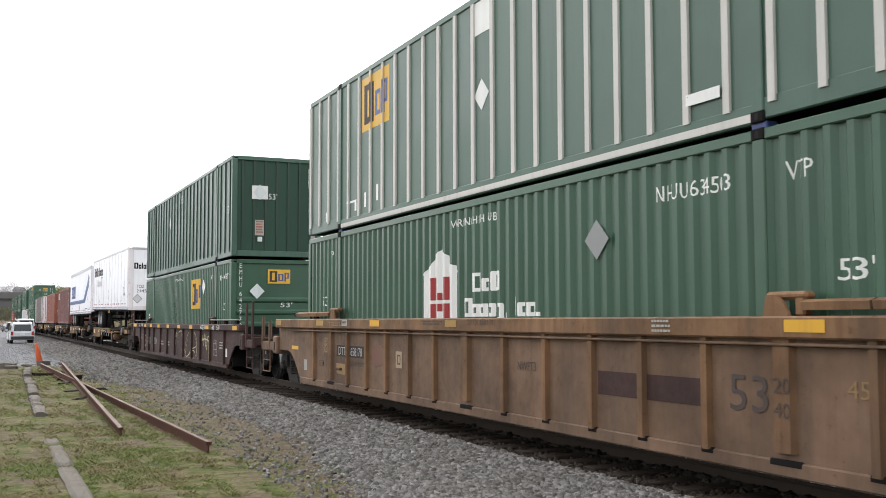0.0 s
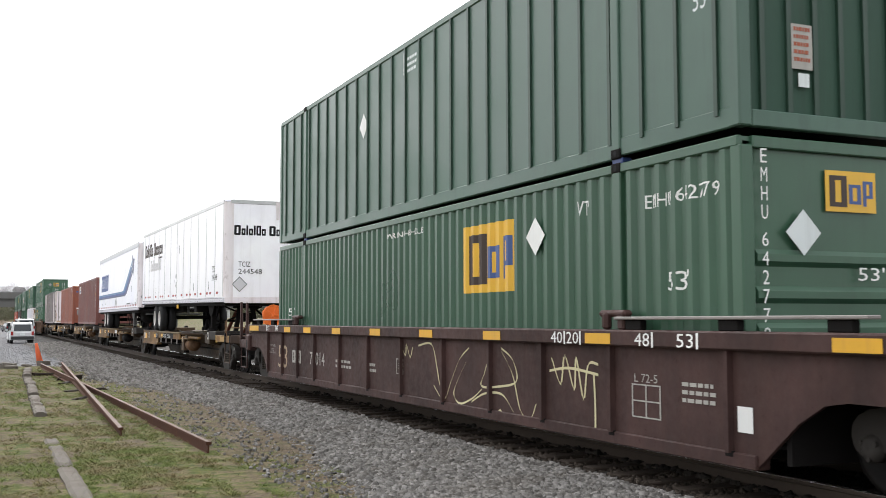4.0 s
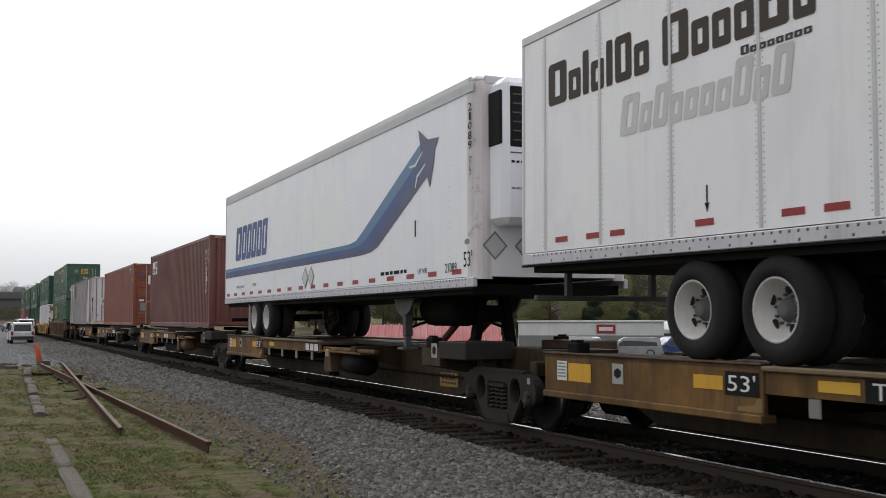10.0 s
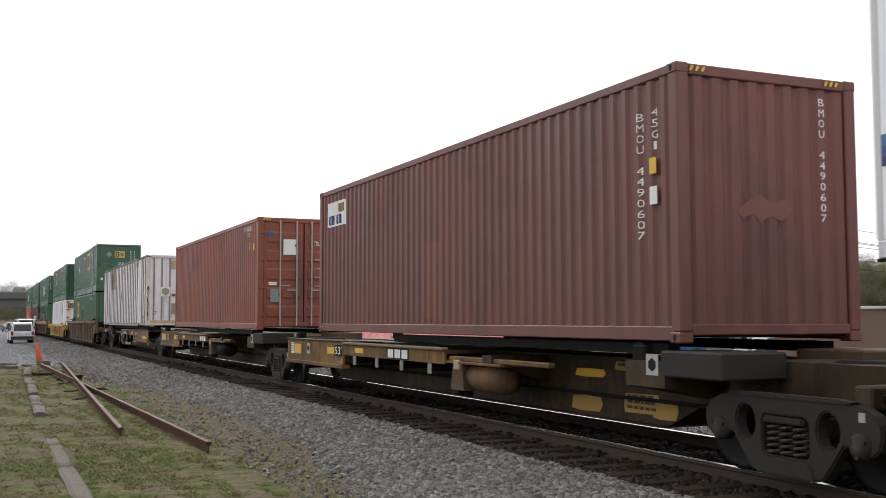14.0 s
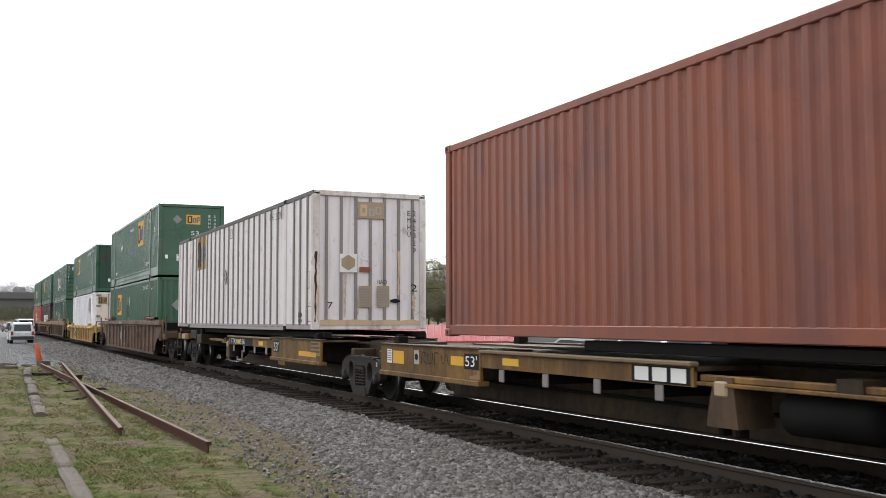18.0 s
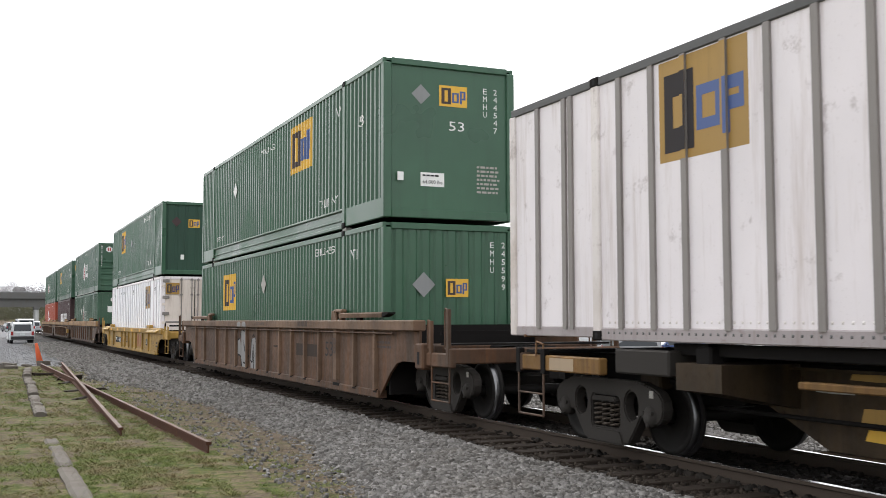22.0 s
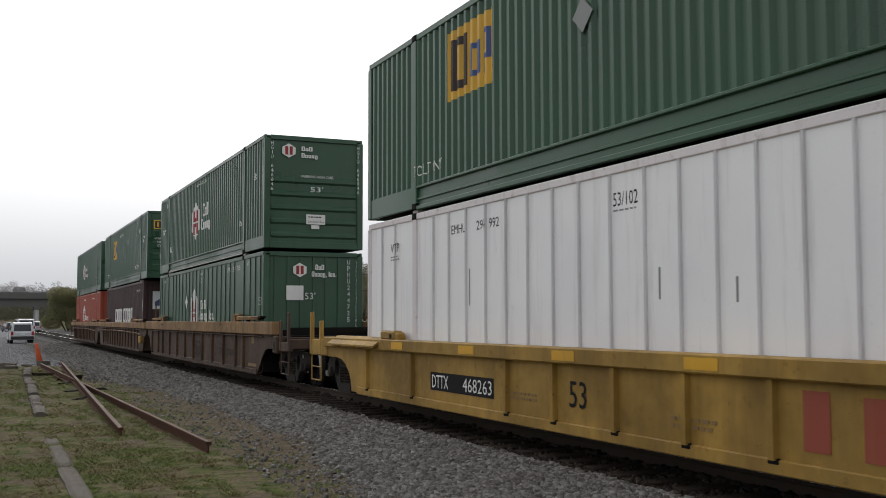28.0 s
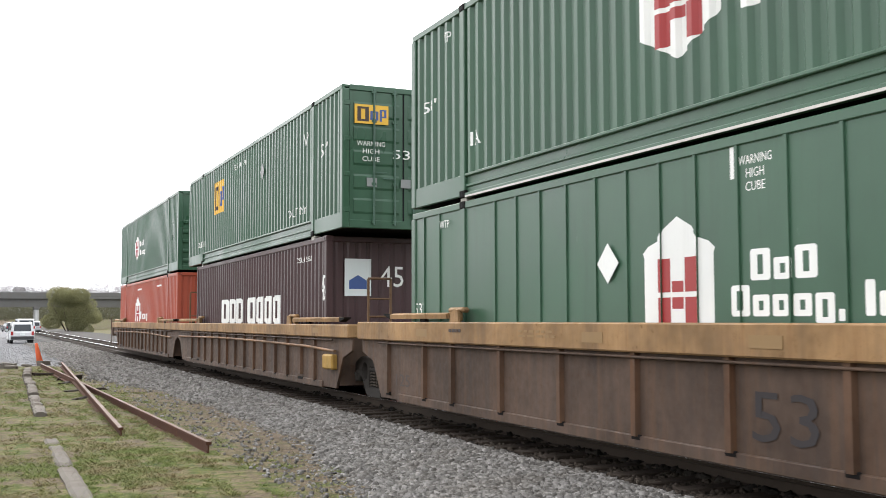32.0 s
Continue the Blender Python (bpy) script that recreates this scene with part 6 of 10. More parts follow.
mark(c, -78.78, -81.78, -82.28, 2.24, 2.72, P_GREY, DIAMOND, name="placard", label="grey diamond placard")
mark(c, -78.78, -83.16, -83.62, 2.80, 2.97, P_WHITE, None, "NHUU")
mark(c, -78.78, -83.72, -84.30, 2.80, 2.97, P_WHITE, None, "634503")
mark(c, -78.78, -85.05, -85.35, 2.80, 2.97, P_WHITE, None, "VTP")
mark(c, -78.78, -85.60, -85.97, 1.86, 2.06, P_WHITE, None, "53'")
mark(c, -78.78, -71.66, -71.98, 1.83, 2.04, P_WHITE, None, "53'")
mark(c, -78.78, -72.1, -72.35, 2.82, 2.97, P_WHITE, None, "VTP")
lock_castings(c, -78.78, posts, BLUE_CAST)

ribs = [-86.75 + i * 0.612 for i in range(27)]
c = container("faded green container with bare metal ribs, upper of a stack", -78.78, 16.154, ZU, HU, GREEN_OLD, side="rib", ribs=ribs, rib_mat=RIB_GREY, rib_w=0.095, posts=posts, frame_mat=GREEN_OLD)
logo_panel(c, -78.78, -74.02, -75.42, 5.16, 6.20, -1.276)
mark(c, -78.78, -78.80, -79.32, 5.78, 6.28, P_WHITE, FULL, at=-1.276, name="label_plate")
mark(c, -78.78, -78.86, -79.26, 5.84, 6.22, P_BLACK, bars(3, 8), at=-1.2795, name="small_writing")
mark(c, -78.78, -78.82, -79.28, 4.62, 5.10, P_WHITE, DIAMOND, at=-1.276, name="placard", label="white diamond placard")
mark(c, -78.78, -83.70, -84.22, 3.74, 3.86, P_WHITE, FULL, at=-1.302, name="label_plate")
mark(c, -78.78, -83.73, -84.19, 3.76, 3.84, P_BLACK, None, "TOP LIFT ONLY", at=-1.3055)
for cc, z0, z1 in ((-71.85, 3.62, 3.82), (-74.15, 3.70, 3.98), (-74.78, 3.76, 4.06)):
    mark(c, -78.78, cc, cc - 0.1, z0, z1, P_WHITE, FULL, at=-1.302, name="white_tab")
mark(c, -78.78, -73.2, -73.72, 3.68, 3.90, P_WHITE, [rect(0, 1, 0.8, 1), rect(0.8, 1, 0, 1)], at=-1.276, name="white_tab")
part("rivet_strip", Kit().box(-1.302, -1.28, -5.9, 5.9, ZU + 0.02, ZU + 0.10), RIB_GREY, c)

# car B: brown-violet well car with spray-painted figures
SLACK, ASIDE = 0.36, 0.13
car, c0 = well_car("brown-violet well car with yellow spray-painted scribbles", -65.1, -44.83, CAR_PLUM, CAR_PLUM, CAR_PLUM, plank=False, chord=(1.24, 1.42),
                   rib_places=[-46.6, -47.85, -49.06, -50.28, -51.89, -53.44, -55.01, -56.66, -58.19, -59.6, -61.09, -63.0], wide_ribs=(), post_tops=(1.2, 1.2), near_tops=(2.0, 2.03))
reflectors(car, c0, (-48.5, -50.0, -51.9, -54.0, -56.2, -58.4, -60.95, -64.6), 1.26, 1.38, P_AMBER, 0.5)
reflectors(car, c0, (-45.52,), 1.27, 1.40, P_AMBER, 0.9)
for a, t in ((-46.72, "53"), (-47.50, "48")):
    mark(car, c0, a, a - 0.03, 1.28, 1.41, P_WHITE, FULL, at=-1.543, name="white_tick")
    mark(car, c0, a - 0.06, a - 0.26, 1.29, 1.40, P_WHITE, None, t, at=-1.543)
mark(car, c0, -47.45, -48.2, 0.43, 0.95, P_TAN, None, "53", at=-1.445)
for a, b, z0, t in ((-46.72, -47.18, 0.90, "2\" H F SHOES"), (-46.80, -47.06, 0.80, "SPRINGS"), (-46.64, -47.20, 0.74, "7 OC D-5-3 IC D-5")):
    mark(car, c0, a, b, z0, z0 + 0.055, P_DIRTY, None, t, at=-1.445)
mark(car, c0, -48.6, -49.25, 0.58, 0.86, P_DIRTY, blocks("TTT"), at=-1.445, name="lettering")
mark(car, c0, -49.9, -50.9, 0.58, 0.86, P_DIRTY, None, "73014", at=-1.445)
mark(car, c0, -51.6, -52.5, 0.55, 0.75, P_DIRTY, bars(2, 3), at=-1.445, name="small_writing")
mark(car, c0, -53.4, -53.8, 0.55, 0.75, P_DIRTY, bars(2, 5), at=-1.445, name="small_writing")
for a, s in ((-59.95, "40"), (-60.3, "20"), (-61.65, "48"), (-62.35, "53")):
    mark(car, c0, a, a - 0.26, 1.25, 1.39, P_WHITE, None, s, at=-1.543)
for a in (-60.24, -60.58, -61.94, -62.65):
    mark(car, c0, a, a - 0.03, 1.24, 1.40, P_WHITE, FULL, at=-1.543, name="white_tick")
mark(car, c0, -61.45, -61.95, 0.48, 0.84, P_DIRTY, [rect(0, 1, 0, 0.04), rect(0, 1, 0.96, 1), rect(0, 0.04, 0, 1), rect(0.96, 1, 0, 1), rect(0.48, 0.52, 0, 1), rect(0, 1, 0.48, 0.52)], at=-1.445, name="stencil_grid")
mark(car, c0, -61.5, -61.9, 0.86, 0.95, P_DIRTY, None, "L 72-5", at=-1.445)
mark(car, c0, -62.3, -62.8, 0.66, 0.9, P_DIRTY, bars(3, 6), at=-1.445, name="small_writing")
mark(car, c0, -63.1, -63.3, 0.48, 0.72, P_WHITE, FULL, at=-1.445, name="label_plate")
mark(car, c0, -54.75, -55.05, 0.62, 0.88, P_DIRTY, [rect(0, 1, 0, 0.06), rect(0, 1, 0.94, 1), rect(0, 0.06, 0, 1), rect(0.94, 1, 0, 1), rect(0.3, 0.7, 0.3, 0.7)], at=-1.445, name="stencil_box")


def scribble(ob, c0, paths, at, r=0.016, mat=P_CREAM):
    """Loose lines of sprayed paint on a car's side."""
    for pts in paths:
        fine = []
        for i in range(len(pts) - 1):
            p0, p1, p2, p3 = pts[max(0, i - 1)], pts[i], pts[i + 1], pts[min(len(pts) - 1, i + 2)]
            for j in range(6):
                t = j / 6
                fine.append(tuple(0.5 * (2 * b + (d - a) * t + (2 * a - 5 * b + 4 * d - e) * t * t + (3 * b - a - 3 * d + e) * t ** 3) for a, b, d, e in zip(p0, p1, p2, p3)))
        fine.append(pts[-1])
        polys = []
        for a, b in zip(fine, fine[1:]):
            dx, dz = b[0] - a[0], b[1] - a[1]
            n = max(1e-6, math.hypot(dx, dz))
            ox, oz = -dz / n * r, dx / n * r
            ex, ez = dx / n * r * 0.4, dz / n * r * 0.4
            polys.append([(c0 - a[0] + ox + ex, a[1] + oz - ez), (c0 - b[0] + ox - ex, b[1] + oz + ez), (c0 - b[0] - ox - ex, b[1] - oz + ez), (c0 - a[0] - ox + ex, a[1] - oz - ez)])
        part("sprayed_line", plate(polys, 0, 0, 1, 1, "side", at, 0.002), mat, ob, "cream sprayed line")


scribble(car, c0, [[(-55.7, 1.12), (-56.2, 1.15), (-56.4, 0.8), (-56.5, 0.55), (-56.7, 0.35), (-56.9, 0.6), (-57.2, 0.95), (-57.5, 1.12)],
                   [(-56.3, 0.5), (-56.6, 0.3), (-56.8, 0.2)], [(-57.4, 0.9), (-57.1, 0.6), (-57.0, 0.42), (-57.2, 0.3), (-57.6, 0.4), (-57.9, 0.55)],
                   [(-58.2, 1.15), (-58.0, 0.8), (-57.9, 0.6), (-58.4, 0.62), (-58.9, 0.72), (-58.8, 1.0), (-58.5, 1.14)],
                   [(-57.6, 0.36), (-58.0, 0.5), (-58.5, 0.52), (-58.8, 0.32)], [(-58.5, 1.1), (-58.8, 0.8), (-59.0, 0.35), (-59.25, 0.25), (-59.4, 0.45)],
                   [(-58.3, 0.21), (-58.45, 0.3), (-58.6, 0.2)],
                   [(-59.8, 1.05), (-60.0, 0.75), (-60.1, 1.1), (-60.3, 0.7), (-60.35, 1.08), (-60.5, 0.6), (-60.6, 1.0), (-60.8, 1.02)],
                   [(-59.75, 0.9), (-60.2, 0.95), (-60.8, 0.9)], [(-60.72, 0.9), (-60.74, 0.55), (-60.74, 0.2)],
                   [(-54.95, 1.1), (-55.15, 0.95), (-55.2, 1.12), (-55.35, 0.92), (-55.45, 1.08)]], -1.446)
half = (-44.83 + 65.1) / 2
for sx in (-1, 1):
    for sy in (-1, 1):
        part("chord_plank", Kit().box(sx * 1.50, sx * 1.36, sy * (half - 3.9), sy * (half - 0.42), 1.53, 1.565, 0.008), RIB_WORN, car, "thin grey plank on brackets")
        for w in (3.6, 2.1, 0.75):
            part("plank_bracket", Kit().box(sx * 1.46, sx * 1.38, sy * (half - w) - 0.14, sy * (half - w) + 0.14, 1.42, 1.53, 0.01), GRIME_AND_SHADE, car)
brake_wheel(car, (-44.83 - c0) + 0.42, -0.02, 2.18, GRIME_AND_SHADE, -1, 0.24)
part("cross_pipe", Kit().pipe([(-1.2, -44.83 - c0 + 0.62, 1.98), (-0.32, -44.83 - c0 + 0.62, 1.98), (-0.24, -44.83 - c0 + 0.62, 2.04)], 0.018), GRIME_AND_SHADE, car)

posts = (-60.98, -48.95)
c = container("green corrugated container with yellow logo panel, lower of a stack", -54.96, 16.154, ZL, HL, GREEN, posts=posts, period=0.26, end="bars")
logo_panel(c, -54.96, -56.98, -58.53, 1.93, 2.93, -1.30)
mark(c, -54.96, -58.92, -59.40, 2.38, 2.88, P_WHITE, DIAMOND, name="placard", label="white diamond placard")
mark(c, -54.96, -60.15, -60.40, 2.80, 2.98, P_WHITE, None, "VTP")
mark(c, -54.96, -61.50, -61.95, 2.75, 2.90, P_WHITE, None, "EMHU")
mark(c, -54.96, -62.02, -62.66, 2.78, 2.93, P_WHITE, None, "642779")
mark(c, -54.96, -61.82, -62.22, 1.84, 2.05, P_WHITE, None, "53'")
mark(c, -54.96, -47.7, -48.05, 1.64, 1.82, P_WHITE, None, "53'")
mark(c, -54.96, -53.9, -55.5, 2.98, 3.08, P_WHITE, None, "WARNING HIGH CUBE")
ye = -16.154 / 2 - 0.002
logo_end(c, -0.40, 0.28, 2.62, 3.04, ye + 0.03)
mark_end(c, -0.95, -0.50, 2.16, 2.62, P_PALE, ye - 0.0, DIAMOND, name="placard", label="pale diamond placard")
mark_end(c, -0.02, 0.34, 1.92, 2.06, P_WHITE, ye - 0.0, None, "53'")
for i, s in enumerate("EMHU642779"):
    zz = 3.06 - i * 0.185 - (0.08 if i > 3 else 0.0)
    mark_end(c, -1.25, -1.17, zz, zz + 0.14, P_WHITE, ye, None, s)
for i, s in enumerate("WARNINGHIGHCUBE"):
    mark_end(c, 1.19, 1.25, 3.08 - i * 0.12, 3.16 - i * 0.12, P_WHITE, ye, None, s)
lock_castings(c, -54.96, posts, BLUE_CAST)
ribs = [-62.7 + i * 0.612 for i in range(26)]
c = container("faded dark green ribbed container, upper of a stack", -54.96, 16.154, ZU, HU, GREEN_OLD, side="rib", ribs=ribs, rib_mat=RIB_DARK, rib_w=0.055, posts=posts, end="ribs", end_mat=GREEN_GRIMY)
ye = -16.154 / 2 - 0.002
for x, z0, z1, nm in ((0.90, 3.88, 4.14, "label_plate"), (0.94, 4.17, 4.28, "label_plate")):
    mark_end(c, x, x + 0.13, z0, z1, P_DIRTY, ye + 0.02, FULL, name=nm)
mark(c, -54.96, -52.45, -52.88, 5.03, 5.52, P_WHITE, DIAMOND, at=-1.276, name="placard", label="white diamond placard")
mark(c, -54.96, -54.8, -55.2, 5.78, 6.10, P_PALE, bars(3, 2), at=-1.276, name="small_writing")
mark(c, -54.96, -54.68, -54.73, 5.80, 6.20, P_WHITE, FULL, at=-1.276, name="white_tick")
mark(c, -54.96, -62.35, -62.6, 4.72, 4.95, P_PALE, None, "53'", at=-1.276)
mark_end(c, -0.90, -0.42, 5.12, 5.52, P_WHITE, ye + 0.022, FULL, name="label_plate")
mark_end(c, -0.86, -0.46, 5.08, 5.56, P_PALE, ye + 0.018, DIAMOND, name="placard", label="pale diamond placard on the label")
mark_end(c, -0.40, -0.14, 5.12, 5.30, P_WHITE, ye + 0.022, None, "53'")
mark_end(c, -0.80, -0.53, 4.04, 4.50, P_DIRTY, ye + 0.022, FULL, name="label_plate")
mark_end(c, -0.77, -0.56, 4.08, 4.47, P_RED_FADED, ye + 0.018, bars(5, 7), name="small_writing")
mark_end(c, -0.72, -0.58, 3.86, 4.0, P_PALE, ye + 0.022, FULL, name="label_plate")
for i, s in enumerate("EMHU244521"):
    mark_end(c, 0.82, 0.92, 5.96 - i * 0.163, 6.09 - i * 0.163, P_WHITE, ye + 0.01, None, s)
for i, s in enumerate("WARNINGHIGHCUBE"):
    mark_end(c, 1.16, 1.20, 5.90 - i * 0.09, 5.96 - i * 0.09, P_PALE, ye, None, s)

# the articulated spine car, five units
SLACK, ASIDE = 0.08, -0.07
SPINE = "grimy ochre unit of an articulated spine car"
u1, k1 = spine_unit(SPINE + " carrying a white trailer", -40.1, -23.1, hitch=True, end_front=True)
u2, k2 = spine_unit(SPINE + " carrying a white trailer", -23.1, -5.2, truck_front=False, hitch=True, tank=GRIME_AND_SHADE)
u3, k3 = spine_unit(SPINE + " carrying a maroon container", -5.2, 12.1, truck_front=False, rest=(-3.6, 4.2))
u4, k4 = spine_unit(SPINE + " carrying a red-brown container", 12.1, 30.0, truck_front=False, tank=GRIME_AND_SHADE, rest=(13.9, 21.9))
u5, k5 = spine_unit(SPINE + " carrying a white container", 30.0, 46.6, deck_front=True, truck_front=False, end_rear=True, tank=GRIME_AND_SHADE, rest=(32.0, 45.2))
for u, kk, e, d, word in ((u1, k1, -24.85, 1, ""), (u2, k2, -6.95, 1, "x"), (u3, k3, 10.35, 1, "x"), (u4, k4, 28.25, 1, "x")):
    def m(a, b, z0, z1, mat, shape=None, text=None, at=-1.303, name="marking"):
        cl, cr = (e - d * a, e - d * b) if d > 0 else (e + b, e + a)
        return mark(u, kk, cl, cr, z0, z1, mat, shape, text, at=at, name=name)
    m(0.30, 0.52, 0.78, 1.02, P_WHITE, FULL, name="label_plate")
    m(0.32, 0.50, 0.80, 1.00, P_GREY, bars(5, 3), at=-1.3065, name="small_writing")
    m(0.56, 1.05, 0.78, 1.00, P_AMBER, FULL, name="reflector")
    m(1.49, 1.70, 0.80, 1.03, P_DIRTY, FULL, name="emblem")
    m(1.53, 1.66, 0.86, 0.98, P_BLACK, HEXAGON, at=-1.3065, name="emblem_ring")
    m(2.91, 3.35, 0.84, 0.98, P_AMBER, FULL, name="reflector")
    m(3.38, 3.84, 0.80, 1.03, P_BLACK, FULL, name="dark_band")
    m(3.42, 3.80, 0.84, 1.00, P_WHITE, None, "53'", at=-1.3065)
    m(3.55, 3.88, 0.66, 0.79, P_MUSTARD, [[(0, 0), (1, 0), (1, 1), (0.8, 1), (0.7, 0.5), (0, 0.3)]], name="paint_patch")
    m(4.55, 5.0, 0.90, 1.00, P_YELLOW, FULL, at=-1.293, name="reflector")
    if word:
        w = 0.0 if u is u3 else 1.35
        m(6.2 + w, 7.2 + w, 0.85, 1.035, P_BLACK, FULL, at=-1.293, name="dark_band")
        m(6.26 + w, 7.14 + w, 0.87, 1.02, P_WHITE, [rect(0, 0.28, 0, 1), rect(0.36, 0.64, 0, 1), rect(0.72, 1, 0, 1)], at=-1.296, name="white_figure")
    else:
        m(5.13, 5.84, 0.87, 1.01, P_WHITE, None, "TTAX", at=-1.2965)
        m(6.13, 6.70, 0.87, 1.01, P_WHITE, None, "556", at=-1.2965)
        m(5.05, 7.3, 0.845, 1.035, P_BLACK, FULL, at=-1.2925, name="dark_band")
for a, b, z0, z1, mt, sh, tx, nm in ((35.45, 34.95, 0.76, 1.04, P_BLACK, FULL, None, "dark_band"), (35.41, 35.0, 0.79, 1.00, P_WHITE, None, "53'", "marking"), (33.34, 32.06, 0.73, 0.84, P_AMBER, FULL, None, "reflector"),
                                     (32.44, 31.78, 0.76, 1.07, P_MUSTARD, FULL, None, "paint_patch"), (32.40, 31.82, 0.79, 1.04, P_GHOST, bars(3, 51), None, "small_writing"), (40.03, 39.3, 0.87, 1.02, P_WHITE, None, "TTAX", "marking"),
                                     (38.94, 38.43, 0.87, 1.02, P_WHITE, None, "556", "marking"), (39.28, 38.96, 0.88, 1.0, P_YELLOW, FULL, None, "paint_patch"), (36.93, 36.5, 0.88, 0.99, P_YELLOW, FULL, None, "paint_patch")):
    mark(u5, k5, a, b, z0, z1, mt, sh, tx, at=(-1.293 if a > 36 else -1.3065 if nm in ("marking", "small_writing") else -1.303), name=nm)
mark(u5, k5, 40.15, 37.6, 0.845, 1.035, P_BLACK, FULL, at=-1.2915, name="dark_band")
for a, b, z0, z1, mt in ((45.5, 44.6, 0.92, 1.0, P_OCHRE), (43.61, 42.9, 0.94, 1.01, P_OCHRE), (44.04, 43.56, 0.80, 0.88, P_DIRTY), (43.50, 42.3, 0.50, 0.70, P_OCHRE), (43.45, 42.25, 0.37, 0.50, P_YELLOW), (38.6, 37.9, 0.30, 0.46, P_OCHRE)):
    mark(u5, k5, a, b, z0, z1, mt, [[(0.0, 0.1), (0.4, 0.0), (1.0, 0.06), (0.97, 0.9), (0.5, 1.0), (0.04, 0.92)]], at=-0.3455, name="paint_patch", label="worn patch of paint on the sill")
scribble(u4, k4, [[(26.7, 1.02), (26.65, 0.82)], [(26.7, 1.0), (26.5, 1.02)], [(26.68, 0.92), (26.52, 0.93)], [(26.45, 0.82), (26.42, 1.0), (26.3, 0.98), (26.4, 0.9), (26.25, 0.82)], [(26.2, 1.0), (26.18, 0.84), (26.05, 0.85), (26.02, 1.0)],
                  [(25.95, 0.82), (25.93, 1.0), (25.8, 1.0)], [(25.7, 0.98), (25.62, 0.84), (25.5, 1.0), (25.42, 0.84), (25.3, 0.98), (25.22, 0.85), (25.1, 0.95)]], -1.3035, 0.008, P_BLACK)
for a, b, z0, z1, mt in ((-0.46, -1.2, 0.75, 0.87, P_YELLOW), (-1.95, -2.6, 0.78, 0.95, P_YELLOW), (-0.36, -1.12, 0.28, 0.50, P_OCHRE), (-2.2, -2.7, 0.30, 0.55, P_OCHRE)):
    mark(u3, k3, a, b, z0, z1, mt, [[(0.0, 0.1), (0.3, 0.0), (0.9, 0.06), (1.0, 0.5), (0.94, 0.95), (0.4, 1.0), (0.05, 0.9)]], at=-0.3455, name="paint_patch", label="dull yellow patch of paint")
for a, b, z0, z1 in ((-39.6, -40.2, 0.86, 1.08), (-36.6, -37.2, 0.86, 0.99), (-36.5, -37.0, 0.32, 0.5)):
    mark(u1, k1, a, b, z0, z1, P_YELLOW, [[(0.0, 0.0), (1.0, 0.1), (0.95, 0.7), (0.0, 1.0)]], at=(-1.3035 if z0 > 0.8 and a < -39 else -0.3455), name="paint_patch", label="yellow patch of paint")
# the orange brake guard at the spine car's front end
brake_wheel(u1, (-40.1 - k1) - 1.35, -0.06, 1.68, SAFETY, -1, 0.29)
part("brake_guard", Kit().prism([(-0.28, 1.42), (0.06, 1.38), (0.16, 1.5), (0.18, 1.86), (0.06, 1.96), (-0.20, 1.94), (-0.32, 1.78)], "y", (-40.1 - k1) - 1.22, (-40.1 - k1) - 1.05), SAFETY, u1, "orange painted brake guard")

# white trailer with grey lettering
seams = [-40.40, -24.85] + [-26.1 - i * 1.318 for i in range(11)]
tr, t0, th = trailer("white plate trailer with grey lettering, on the spine car", -40.62, -24.25, 2.17, 5.29, seams, ALU, skin_mat=WHITE_DULL)
TILTS[tr.name] = 0.6
rivet_rows(tr, t0, [s + 0.05 for s in seams] + [s - 0.05 for s in seams], 2.4, 5.08, -1.296)
mark(tr, t0, -24.95, -29.45, 4.20, 4.74, P_GHOST, blocks("wsisiTs wsssvs"), at=-1.297, name="grey_lettering")
mark(tr, t0, -28.5, -29.4, 4.04, 4.13, P_GHOST, blocks("Tsssssss"), at=-1.297, name="grey_lettering")
mark(tr, t0, -26.5, -29.2, 3.56, 4.02, P_GHOST_PALE, blocks("wsTssssTsT", slant=0.3), at=-1.297, name="ghost_lettering", label="worn ghost of older lettering")
mark(tr, t0, -32.3, -32.85, 2.76, 3.28, P_GREY, DIAMOND, at=-1.297, name="placard", label="empty grey placard frame")
mark(tr, t0, -32.37, -32.78, 2.83, 3.21, WHITE, DIAMOND, at=-1.3005, name="placard")
mark(tr, t0, -38.87, -39.3, 3.11, 3.31, P_BLACK, None, "TCIZ", at=-1.297)
mark(tr, t0, -38.85, -39.6, 2.86, 3.05, P_BLACK, None, "244548", at=-1.297)
for a in (-25.1, -25.8, -26.3, -27.8, -29.0, -29.5, -30.9, -31.9, -32.4, -33.6, -34.6, -35.2, -36.1, -37.0, -38.0, -38.5, -39.5):
    mark(tr, t0, a, a - 0.28, 2.43, 2.50, P_RED, FULL, at=-1.297, name="red_reflector")
for a in (-27.95, -35.9, -38.35):
    mark(tr, t0, a, a - 0.07, 2.56, 2.84, P_BLACK, [rect(0.35, 0.65, 0.3, 1), [(0, 0.35), (0.5, 0), (1, 0.35)]], at=-1.297, name="lift_arrow")
mark(tr, t0, -33.15, -33.19, 4.0, 4.3, P_BLACK, FULL, at=-1.297, name="scrape")
ye = -th - 0.001
mark_end(tr, -1.0, 1.06, 4.20, 4.50, P_BLACK, ye, blocks("wsisiTs wsssvs"), name="black_lettering")
mark_end(tr, 0.62, 1.06, 4.06, 4.15, P_BLACK, ye, blocks("Tsssssss"), name="black_lettering")
mark_end(tr, -0.86, -0.50, 3.24, 3.40, P_BLACK, ye, None, "TCIZ")
mark_end(tr, -0.86, -0.14, 3.02, 3.18, P_BLACK, ye, None, "244548")
